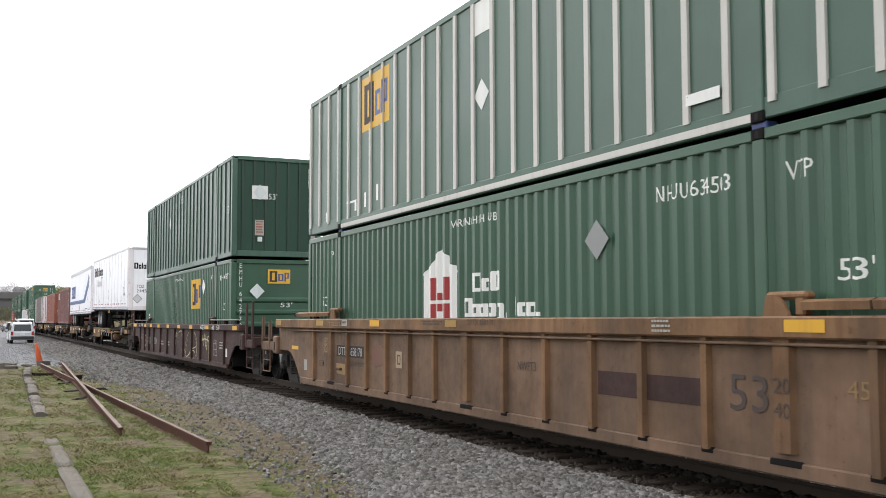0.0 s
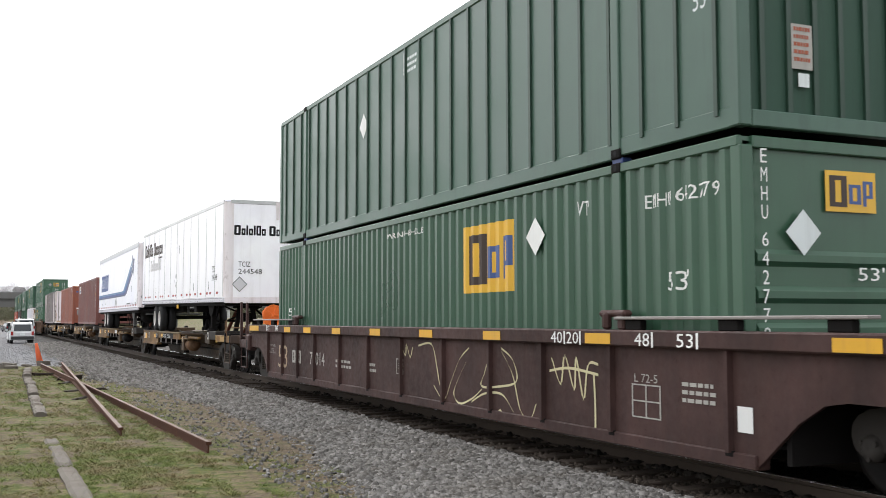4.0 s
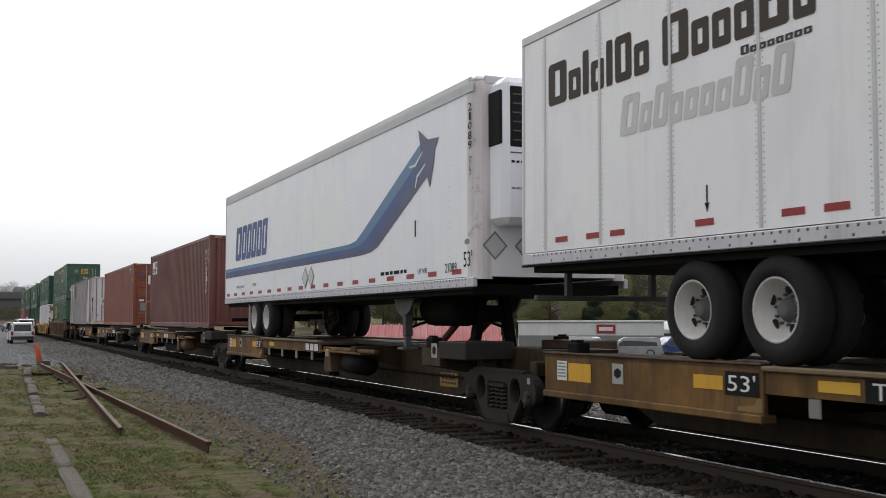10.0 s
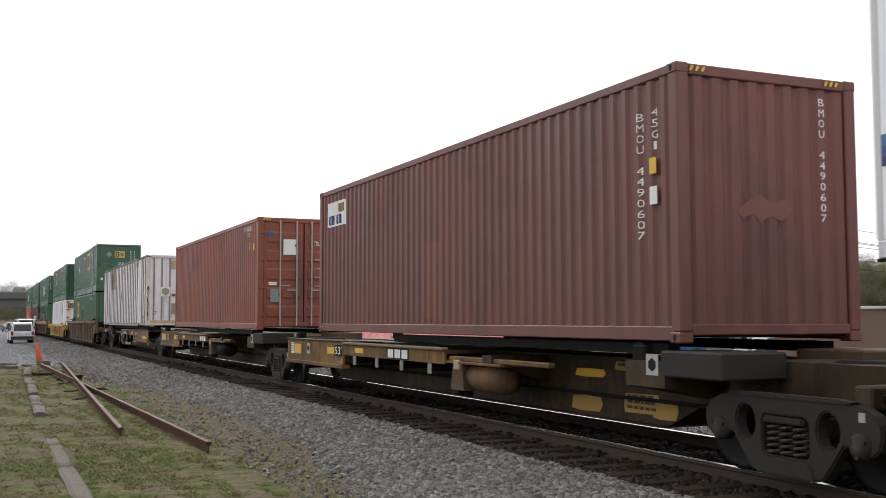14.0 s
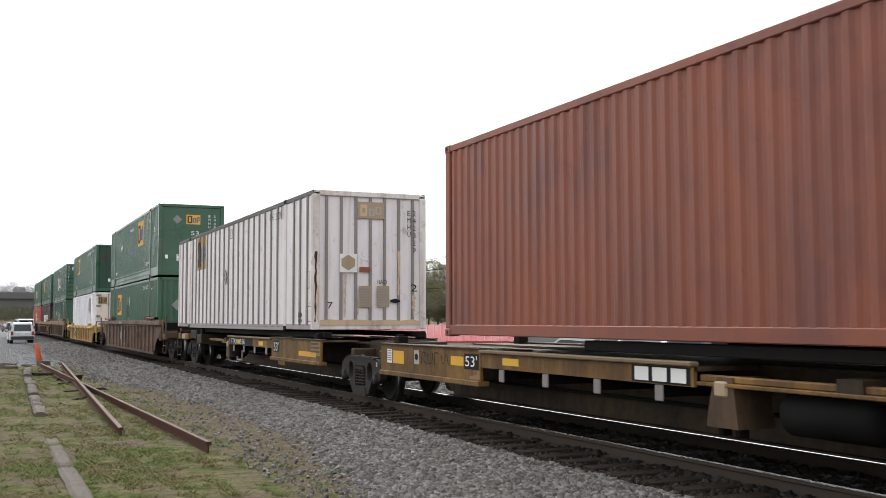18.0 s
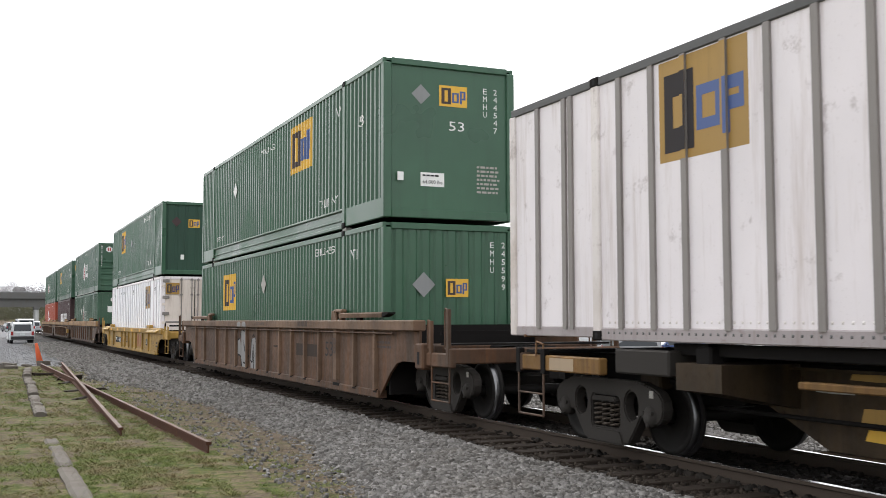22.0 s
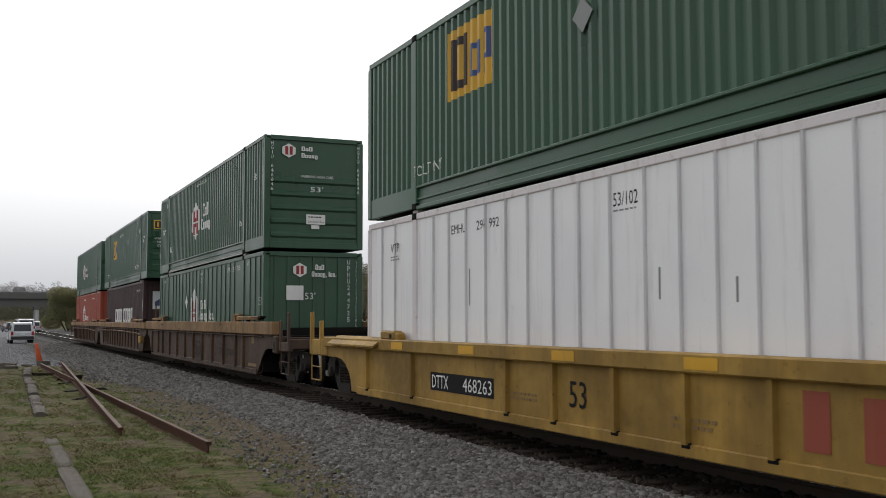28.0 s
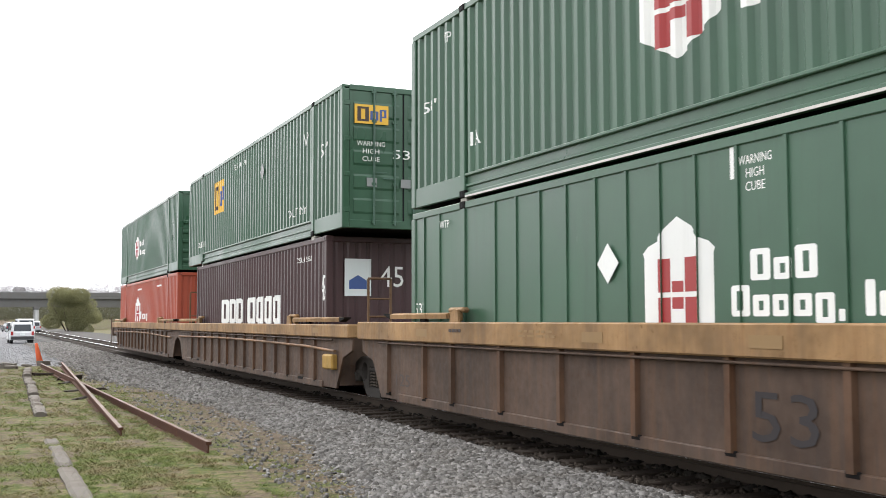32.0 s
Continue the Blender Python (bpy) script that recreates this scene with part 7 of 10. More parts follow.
mark_end(tr, -1.06, -0.58, 2.47, 2.95, P_GREY, ye, DIAMOND, name="placard", label="grey diamond placard frame")
mark_end(tr, -1.02, -0.62, 2.51, 2.91, RIB_PALE, ye - 0.003, DIAMOND, name="placard", label="pale face of the placard")
mark_end(tr, 0.28, 0.54, 4.70, 5.24, WHITE_OLD, ye, FULL, name="patch_plate", thick=0.012)
part("gladhand_box", Kit().box(0.55, 0.88, ye - 0.05, ye, 2.50, 2.84, 0.02).box(0.52, 0.62, ye - 0.10, ye - 0.04, 2.56, 2.70, 0.02).box(0.76, 0.88, ye - 0.10, ye - 0.04, 2.60, 2.74, 0.02).rod((0.70, ye - 0.12, 2.78), (0.70, ye, 2.78), 0.05, 10), P_GREY, tr, "grey connection box with sockets")
part("brake_hose", Kit().pipe([(0.72, ye - 0.05, 2.5), (0.72, ye - 0.16, 2.3), (0.70, ye - 0.12, 2.1)], 0.022), RUBBER, tr)
part("lamp_cluster", Kit().lathe([(ye - 0.05, 0.0), (ye - 0.05, 0.09), (ye, 0.09)], "y", (1.06, 0, 3.12), 12, False).box(0.98, 1.25, ye - 0.03, ye, 2.98, 3.05), P_BLACK, tr)
part("front_skirt", Kit().box(-1.28, 1.28, ye - 0.012, ye + 0.05, 2.14, 2.32, 0.01), WHITE_OLD, tr)
for s in (-1, 1):
    for cc in (-27.72, -28.88):
        tyre_pair(tr, cc - t0, s, 1.58)
for cc in (-27.72, -28.88):
    part("axle", Kit().rod((-0.9, cc - t0, 1.62), (0.9, cc - t0, 1.62), 0.065, 10), GRIME_AND_SHADE, tr)
part("wheel_slider", Kit().box(-0.6, -0.45, -27.3 - t0, -30.2 - t0, 1.90, 2.12).box(0.45, 0.6, -27.3 - t0, -30.2 - t0, 1.90, 2.12), GRIME_AND_SHADE, tr)


def landing_gear(ob, y, z0, z1, leg_mat):
    for s in (-1, 1):
        part("landing_leg", Kit().box(s * 0.95 - 0.07, s * 0.95 + 0.07, y - 0.07, y + 0.07, z0 + 0.25, z1, 0.012).box(s * 0.95 - 0.05, s * 0.95 + 0.05, y - 0.05, y + 0.05, z0 + 0.05, z0 + 0.3).box(s * 0.95 - 0.14, s * 0.95 + 0.14, y - 0.14, y + 0.14, z0, z0 + 0.05, 0.01), leg_mat, ob)
        part("leg_gusset", Kit().prism([(y - 0.5, z1), (y + 0.5, z1), (y + 0.28, z1 - 0.28), (y + 0.05, z1 - 0.38), (y - 0.28, z1 - 0.26)], "x", s * 1.03, s * 1.00), leg_mat, ob)
        part("leg_brace", Kit().rod((s * 0.9, y, z0 + 0.5), (s * 0.5, y + 1.1, z1), 0.03, 6).rod((s * 0.9, y, z0 + 0.4), (-s * 0.6, y, z1 - 0.05), 0.028, 6), GRIME_AND_SHADE, ob)
    part("leg_cross_bar", Kit().rod((-0.95, y, z0 + 0.55), (0.95, y, z0 + 0.55), 0.03, 6), GRIME_AND_SHADE, ob)


landing_gear(tr, -37.5 - t0, 1.02, 2.1, GRIME_AND_SHADE)
part("bumper_guard", Kit().box(-1.15, 1.15, th - 0.12, th - 0.04, 1.70, 1.77, 0.01).box(-0.70, -0.62, th - 0.12, th - 0.05, 1.76, 2.15).box(0.62, 0.70, th - 0.12, th - 0.05, 1.76, 2.15), LEG_GREY, tr)
part("side_lamp", Kit().box(-1.31, -1.27, -32.85 - t0, -33.1 - t0, 1.98, 2.12, 0.01), P_YELLOW, tr)
part("tool_box", Kit().box(-1.2, -0.7, -35.6 - t0, -36.0 - t0, 1.86, 2.08, 0.01), GRIME_AND_SHADE, tr)

# refrigerated trailer with a blue stripe and arrow
seams = [-22.0 + i * 1.22 for i in range(13)]
tr, t0, th = trailer("white refrigerated trailer with a blue stripe and arrow, on spine car", -22.88, -6.52, 2.02, 5.22, [], ALU)
rivet_rows(tr, t0, seams, 2.3, 5.0, -1.296, 0.11)
def band(a, b):
    """One band of the stripe, between the shares a and b of its width: level, bent up in a curve, and rising to the bird."""
    low = [(-6.60, 2.77), (-17.6, 2.77), (-18.1, 2.775), (-18.6, 2.80), (-18.95, 2.88), (-21.2, 3.90)]
    top = [(-6.60, 3.03), (-17.1, 3.03), (-17.5, 3.04), (-17.8, 3.08), (-18.1, 3.20), (-20.85, 4.46)]
    lo = [(p[0] + (q[0] - p[0]) * a, p[1] + (q[1] - p[1]) * a) for p, q in zip(low, top)]
    hi = [(p[0] + (q[0] - p[0]) * b, p[1] + (q[1] - p[1]) * b) for p, q in zip(low, top)]
    return [[(t0 - lo[i][0], lo[i][1]), (t0 - lo[i + 1][0], lo[i + 1][1]), (t0 - hi[i + 1][0], hi[i + 1][1]), (t0 - hi[i][0], hi[i][1])] for i in range(5)]


for a, b, mt in ((0.0, 0.3, P_NAVY), (0.3, 0.65, P_BLUE), (0.65, 1.0, P_SKY)):
    part("stripe", plate(band(a, b), 0, 0, 1, 1, "side", -1.297, 0.003), mt, tr, "blue stripe along the side")
part("arrow_head", plate([[(t0 + 20.82, 4.72), (t0 + 21.2, 4.50), (t0 + 21.62, 4.47), (t0 + 21.48, 4.30), (t0 + 21.42, 4.05), (t0 + 21.27, 3.70), (t0 + 21.1, 4.02), (t0 + 20.98, 4.18), (t0 + 20.90, 4.40)]], 0, 0, 1, 1, "side", -1.301, 0.003), P_NAVY, tr, "dark blue bird-like arrow head")
part("arrow_line", plate([[(t0 + 20.42, 4.16), (t0 + 20.66, 4.16), (t0 + 20.98, 4.34), (t0 + 20.98, 4.31), (t0 + 20.70, 4.12), (t0 + 20.45, 4.12)], [(t0 + 20.66, 3.76), (t0 + 20.74, 3.96), (t0 + 21.10, 4.12), (t0 + 21.1, 4.09), (t0 + 20.78, 3.92), (t0 + 20.70, 3.76)]], 0, 0, 1, 1, "side", -1.3012, 0.003), P_WHITE, tr)
mark(tr, t0, -7.8, -11.27, 3.22, 4.16, P_BLUE, blocks("wTTTTT", gap=0.14, slant=0.28), at=-1.297, name="blue_lettering")
mark(tr, t0, -7.95, -8.85, 2.42, 2.50, P_BLACK, None, "AIR RIDE EQUIPPED", at=-1.297)
mark(tr, t0, -9.75, -10.15, 2.45, 2.52, P_BLACK, None, "LIFT HERE", at=-1.297)
mark(tr, t0, -20.78, -21.17, 2.30, 2.38, P_BLACK, None, "LIFT HERE", at=-1.297)
mark(tr, t0, -19.1, -20.3, 2.28, 2.40, P_BLACK, bars(1, 9), at=-1.297, name="small_writing")
mark(tr, t0, -21.84, -22.26, 2.27, 2.42, P_BLACK, None, "21089", at=-1.297)
mark(tr, t0, -22.5, -22.78, 2.33, 2.57, P_BLACK, None, "53'", at=-1.297)
for i, s in enumerate("21089"):
    mark(tr, t0, -22.68, -22.80, 4.68 - i * 0.145, 4.80 - i * 0.145, P_BLACK, None, s, at=-1.304)
for i, s in enumerate("MTLZ"):
    mark(tr, t0, -22.71, -22.79, 3.93 - i * 0.075, 3.99 - i * 0.075, P_BLACK, None, s, at=-1.304)
mark(tr, t0, -20.65, -20.70, 2.93, 3.21, P_BLACK, FULL, at=-1.297, name="scrape")
mark(tr, t0, -22.54, -22.70, 2.66, 2.76, P_GREY, HEXAGON, at=-1.297, name="emblem")
mark(tr, t0, -14.27, -14.74, 2.24, 2.73, P_GREY, DIAMOND, at=-1.301, name="placard", label="thin grey frame of an empty placard")
mark(tr, t0, -14.315, -14.695, 2.285, 2.685, RIB_PALE, DIAMOND, at=-1.3045, name="placard")
mark(tr, t0, -14.70, -15.17, 2.24, 2.73, P_GREY, DIAMOND, at=-1.301, name="placard", label="thin grey frame of an empty placard")
mark(tr, t0, -14.745, -15.125, 2.285, 2.685, RIB_PALE, DIAMOND, at=-1.3045, name="placard")
for i in range(18):
    mark(tr, t0, -6.8 - i * 0.9, -7.12 - i * 0.9, 2.23, 2.31, P_RED, FULL, at=-1.297, name="red_reflector")
unit = part("cooling_unit", Kit().box(-1.10, 1.10, -th - 0.52, -th, 2.92, 5.10, 0.10), WHITE, tr, "white cooling unit with black grilles")
part("roof_band", Kit().box(-1.312, -1.29, -th + 0.03, th - 0.03, 4.96, 5.10), BAND_GREY, tr, "light grey band along the roof edge")
mark_end(unit, -0.95, -0.45, 3.78, 3.85, P_BLACK, -th - 0.522, bars(1, 4), name="small_writing")
mark_end(unit, -0.95, -0.62, 3.40, 3.46, P_GREY, -th - 0.522, bars(1, 6), name="small_writing")
mark_end(tr, -1.16, -0.74, 2.42, 2.86, P_GREY, -th - 0.002, DIAMOND, name="placard", label="thin grey frame of an empty placard")
mark_end(tr, -1.12, -0.78, 2.46, 2.82, RIB_PALE, -th - 0.0055, DIAMOND, name="placard")
mark_end(tr, -0.62, -0.2, 2.42, 2.86, P_GREY, -th - 0.002, DIAMOND, name="placard", label="thin grey frame of an empty placard")
mark_end(tr, -0.58, -0.24, 2.46, 2.82, RIB_PALE, -th - 0.0055, DIAMOND, name="placard")
part("unit_grille", Kit().box(-1.0, 1.0, -th - 0.535, -th - 0.5, 4.05, 4.95, 0.03), P_BLACK, unit, "black upper grille")
for i in range(6):
    part("grille_bar", Kit().box(-0.96, 0.96, -th - 0.542, -th - 0.533, 4.14 + i * 0.135, 4.16 + i * 0.135), LEG_GREY, unit)
part("unit_seam", Kit().box(-1.0, 1.0, -th - 0.523, -th - 0.50, 3.955, 3.975), LEG_GREY, unit)
part("side_grille", Kit().box(-1.12, -1.05, -th - 0.44, -th - 0.08, 4.1, 4.9, 0.01), P_BLACK, unit)
part("fuel_tank", Kit().lathe([(-0.7, 0.0), (-0.7, 0.24), (-0.65, 0.30), (0.65, 0.30), (0.7, 0.24), (0.7, 0.0)], "y", (-0.45, -20.2 - t0, 1.74), 16), GRIME_AND_SHADE, tr)
for s in (-1, 1):
    for cc in (-9.93, -11.15):
        tyre_pair(tr, cc - t0, s)
    part("mud_flap", Kit().box(s * 0.65, s * 1.25, -9.2 - t0, -9.22 - t0, 1.22, 1.98), WHITE_OLD, tr)
for cc in (-9.93, -11.15):
    part("axle", Kit().rod((-0.9, cc - t0, 1.62), (0.9, cc - t0, 1.62), 0.065, 10), GRIME_AND_SHADE, tr)
part("wheel_slider", Kit().box(-0.6, -0.45, -8.9 - t0, -12.6 - t0, 1.78, 1.98).box(0.45, 0.6, -8.9 - t0, -12.6 - t0, 1.78, 1.98), GRIME_AND_SHADE, tr)
landing_gear(tr, -19.5 - t0, 1.0, 1.96, LEG_GREY)
rh = random.Random(14)
for i in range(7):                                 # loose brake hoses bunched under the floor
    y0, x0 = -13.25 - t0 + rh.uniform(-0.15, 0.15), rh.uniform(-0.5, -0.1)
    low = rh.uniform(1.28, 1.55)
    part("hanging_hose", Kit().pipe([(x0, y0, 1.95), (x0 - 0.05, y0 - rh.uniform(-0.1, 0.15), (1.95 + low) / 2), (x0 - 0.1, y0 - rh.uniform(0.0, 0.25), low), (x0, y0 - rh.uniform(0.1, 0.45), low + 0.16), (x0 + 0.04, y0 - 0.12, 1.92)], 0.014), RED_STEEL if i % 2 else RUBBER, tr)
part("bumper_guard", Kit().box(-1.15, 1.15, th - 0.30, th - 0.22, 1.50, 1.60, 0.01).rod((-0.6, th - 0.25, 1.6), (-0.6, th - 0.9, 1.95), 0.04, 6).rod((0.6, th - 0.25, 1.6), (0.6, th - 0.9, 1.95), 0.04, 6), GRIME_AND_SHADE, tr)

# maroon and red-brown 40-foot containers, white ribbed container
ASIDE = -0.03
c = container("maroon corrugated container, faded and scuffed, on the spine car", 2.17, 12.192, Z40, H40, MAROON, frame_mat=MAROON, hw=1.219, period=0.24, depth=0.028, group="containers of the train")
mark(c, 2.17, 7.75, 6.65, 3.50, 4.02, P_WHITE, FULL, at=-1.212, name="logo_panel", label="small logo panel in white, gold and navy")
mark(c, 2.17, 7.1, 6.75, 3.78, 3.96, P_MUSTARD, FULL, at=-1.2155, name="logo_figure")
mark(c, 2.17, 7.70, 6.95, 3.54, 3.74, P_NAVY, blocks("TiT"), at=-1.2155, name="logo_figure")
mark(c, 2.17, 2.75, 2.05, 1.56, 2.8, MAROON_BRIGHT, FULL, at=-1.211, name="repaint_patch", label="brighter repainted patch")
for i, s in enumerate("BMOU 4490607"):
    if s != " ":
        mark(c, 2.17, -3.19, -3.28, 3.77 - i * 0.122, 3.86 - i * 0.122, P_WHITE, None, s, at=-1.224)
        mark_end(c, 0.76, 0.84, 3.98 - i * 0.122, 4.07 - i * 0.122, P_WHITE, -6.096 + 0.026, None, s)
for i, s in enumerate("45G1"):
    mark(c, 2.17, -3.46, -3.54, 3.79 - i * 0.125, 3.88 - i * 0.125, P_WHITE, None, s, at=-1.224)
mark(c, 2.17, -3.44, -3.56, 3.14, 3.32, P_YELLOW, FULL, at=-1.224, name="label_plate")
mark(c, 2.17, -3.44, -3.57, 2.80, 3.0, P_WHITE, FULL, at=-1.224, name="label_plate")
for x in (-1.08, 0.82):
    mark_end(c, x, x + 0.26, 4.215, 4.27, P_YELLOW, -6.096 - 0.007, [[(0, 0), (0.14, 0), (0.24, 1), (0.1, 1)], [(0.3, 0), (0.44, 0), (0.54, 1), (0.4, 1)], [(0.6, 0), (0.74, 0), (0.84, 1), (0.7, 1)]], name="hazard_stripe")
mark_end(c, -0.45, 0.35, 2.52, 2.92, MAROON_BRIGHT, -6.096 + 0.028, [[(0, 0.5), (0.1, 0.3), (0.3, 0.45), (0.4, 0.2), (0.6, 0.4), (0.8, 0.25), (1, 0.6), (0.85, 0.9), (0.6, 0.75), (0.45, 1), (0.2, 0.8)]], name="scuffed_patch", label="scuffed pale patch")

c = container("red-brown corrugated container with locked doors, on the spine car", 19.62, 12.192, Z40, H40, REDBROWN, hw=1.219, period=0.228, depth=0.024, end="doors", rods=P_DIRTY)
mark(c, 19.62, 15.14, 14.86, 4.02, 4.14, P_WHITE, None, "TRLU", at=-1.212)
mark(c, 19.62, 14.78, 14.32, 4.0, 4.14, P_WHITE, None, "565565", at=-1.212)
mark(c, 19.62, 14.80, 14.52, 3.84, 3.96, P_WHITE, None, "45G1", at=-1.212)
mark(c, 19.62, 14.61, 14.45, 3.42, 3.66, P_WHITE, bars(2, 3), at=-1.212, name="small_writing")
mark(c, 19.62, 14.07, 13.95, 3.44, 3.62, P_YELLOW, FULL, at=-1.212, name="label_plate")
ye = -6.096 - 0.004
mark_end(c, -0.55, -0.20, 3.30, 3.72, P_WHITE, ye + 0.0, FULL, name="label_plate", label="white notice")
mark_end(c, -0.98, -0.82, 3.78, 3.92, P_BLUE, ye + 0.005, HEXAGON, name="emblem")
mark_end(c, 0.30, 0.54, 3.56, 3.68, P_WHITE, ye, None, "TRLU")
mark_end(c, 0.68, 1.06, 3.56, 3.68, P_WHITE, ye, None, "565565")
mark_end(c, 0.70, 0.93, 3.42, 3.53, P_WHITE, ye, None, "45G1")
for i in range(4):
    mark_end(c, 0.34, 0.62, 3.12 - i * 0.24, 3.20 - i * 0.24, P_DIRTY, ye, bars(1, i), name="small_writing")
    mark_end(c, 0.72, 1.04, 3.06 - i * 0.24, 3.20 - i * 0.24, P_DIRTY, ye, bars(2, i + 9), name="small_writing")
mark_end(c, -0.90, -0.62, 2.02, 2.38, P_GREY, ye, FULL, name="label_plate")
for x in (-1.12, 0.86):
    mark_end(c, x, x + 0.26, 4.215, 4.27, P_YELLOW, -6.096 - 0.007, [[(0, 0), (0.14, 0), (0.24, 1), (0.1, 1)], [(0.3, 0), (0.44, 0), (0.54, 1), (0.4, 1)], [(0.6, 0), (0.74, 0), (0.84, 1), (0.7, 1)]], name="hazard_stripe")
mark_end(c, -0.95, -0.73, 2.47, 2.56, P_WHITE, ye, FULL, name="label_plate")
mark_end(c, 0.80, 1.0, 2.06, 2.36, P_WHITE, ye, FULL, name="label_plate")

ribs = [47.75, 47.1, 46.95, 45.92, 45.32, 44.77, 44.15, 43.55, 42.96, 42.36, 41.75, 41.13, 40.53, 39.93, 39.33, 38.74, 38.16, 37.59, 37.01, 36.43, 35.85, 35.25, 33.85, 33.35, 32.8]
cw, ASIDE = 40.42, 0.05
posts = (34.55, 46.4)
c = container("rust-stained white container with worn grey ribs", cw, 16.154, 1.290, 3.145, WHITE_OLD, side="rib", ribs=ribs, rib_mat=RIB_WORN, rib_w=0.085, posts=posts, end="ribs", frame_mat=WHITE_RUSTY, rail_mat=LEG_GREY, sill=0.13, sill_mat=MAUVE)
mark(c, cw, 45.19, 43.82, 3.213, 4.304, P_OCHRE, FULL, at=-1.302, name="logo_panel", label="faded mustard panel with dark figures")
mark(c, cw, 45.1, 44.62, 3.306, 4.148, P_SLATE, hollow(0, 1, 0, 1, 0.3), at=-1.3055, name="dark_figure")
mark(c, cw, 44.58, 44.2, 3.473, 3.940, P_BLUE, hollow(0, 1, 0, 1, 0.24), at=-1.3055, name="blue_figure")
mark(c, cw, 44.16, 43.88, 3.369, 3.940, P_BLUE, hollow(0, 1, 0.4, 1, 0.24) + [rect(0, 0.28, 0, 0.4)], at=-1.3055, name="blue_figure")
mark(c, cw, 41.0, 40.6, 2.579, 3.057, P_SLATE, DIAMOND, at=-1.302, name="placard", label="cream diamond placard with a dark border")
mark(c, cw, 40.96, 40.64, 2.641, 2.994, P_DIRTY, DIAMOND, at=-1.3065, name="placard", label="cream face of the placard")
mark(c, cw, 36.03, 35.64, 4.044, 4.221, P_BLACK, None, "EMHU", at=-1.302)
mark(c, cw, 35.49, 34.92, 4.023, 4.200, P_BLACK, None, "242329", at=-1.302)
mark(c, cw, 40.43, 40.04, 3.992, 4.221, P_BLACK, None, "53/102", at=-1.302)
mark(c, cw, 40.43, 40.04, 3.919, 3.961, P_GREY, FULL, at=-1.302, name="small_writing")
mark(c, cw, 33.45, 33.22, 1.581, 1.727, P_BLACK, HEXAGON, at=-1.302, name="emblem")
mark(c, cw, 33.5, 33.18, 1.487, 1.550, P_BLACK, blocks("TTTTTTT"), at=-1.302, name="lettering")
for a, b, z0, z1 in ((32.92, 32.66, 2.24, 2.62), (32.82, 32.55, 1.5, 1.85)):
    mark(c, cw, a, b, z0, z1, P_GHOST, [rect(0, 1, 0, 0.04), rect(0, 1, 0.96, 1), rect(0, 0.05, 0, 1), rect(0.95, 1, 0, 1)], at=-1.302, name="painted_box")
mark(c, cw, 34.86, 34.78, 3.992, 4.304, P_GHOST, FULL, at=-1.304, name="scrape")
ye = -16.154 / 2 - 0.002
mark_end(c, -0.36, 0.26, 3.826, 4.200, P_TAN, ye + 0.018, FULL, name="logo_panel", label="faded mustard panel")
mark_end(c, -0.30, -0.14, 3.878, 4.138, P_RUSTWASH, ye + 0.014, hollow(0, 1, 0, 1, 0.28), name="faded_figure")
mark_end(c, -0.10, 0.20, 3.878, 4.096, P_DIRTY, ye + 0.014, hollow(0, 0.45, 0, 0.8, 0.14) + hollow(0.52, 1, 0.2, 1, 0.14), name="faded_figure")
mark_end(c, -0.78, -0.38, 2.600, 3.015, P_WHITE, ye + 0.018, FULL, name="label_plate")
mark_end(c, -0.74, -0.42, 2.641, 2.994, P_TAN, ye + 0.014, HEXAGON, name="placard", label="faded round placard")
mark_end(c, -0.32, -0.06, 2.610, 2.724, REDBROWN, ye + 0.018, FULL, name="label_plate")
mark_end(c, 0.10, 0.34, 2.340, 2.444, P_BLACK, ye + 0.018, None, "HAO")
for i, x in enumerate((-0.30, 0.12)):
    mark_end(c, x - 0.02, x + 0.28, 1.82, 2.30, P_TAN, ye + 0.020, FULL, name="label_plate", label="stained cream data panel")
    mark_end(c, x, x + 0.26, 1.82, 2.24, P_GREY, ye + 0.0155, bars(7, i + 2), name="small_writing")
for i, s in enumerate("EMHU"):
    mark_end(c, 0.84, 0.92, 3.92 - i * 0.16, 4.04 - i * 0.16, P_BLACK, ye + 0.018, None, s)
for i, s in enumerate("242329"):
    mark_end(c, 0.97, 1.05, 3.92 - i * 0.17, 4.04 - i * 0.17, P_BLACK, ye + 0.018, None, s)
mark_end(c, 0.92, 1.08, 2.184, 2.350, P_BLACK, ye + 0.018, None, "2")
mark_end(c, -1.06, -0.94, 1.789, 1.934, P_BLACK, ye + 0.018, None, "7")
mark_end(c, 0.42, 0.66, 1.914, 2.018, P_BLACK, ye + 0.018, HEXAGON, name="emblem")
def rust_run(ob, x, w, z0, z1, y, mat, seed, label="ragged run of rust stain"):
    """A ragged stain running down an end wall."""
    r = random.Random(seed)
    n = 14
    left = [(x + w * r.uniform(0.0, 0.35), z0 + (z1 - z0) * i / n) for i in range(n + 1)]
    right = [(x + w * r.uniform(0.6, 1.0) * (0.55 + 0.45 * i / n), z0 + (z1 - z0) * i / n) for i in range(n + 1)]
    part("rust_stain", plate([[left[i], right[i], right[i + 1], left[i + 1]] for i in range(n)], 0, 0, 1, 1, "end", y, 0.0015), mat, ob, label)


yf = -16.154 / 2
rivet_line(c, -5.8, 5.9, 1.30 + 0.20, -1.2735, WHITE_RUSTY)
rivet_line(c, -5.8, 5.9, 1.30 + 0.08, -1.2915, LEG_GREY)
rust_run(c, -1.27, 0.09, 1.50, 3.05, yf - 0.002, SCRAP, 1)
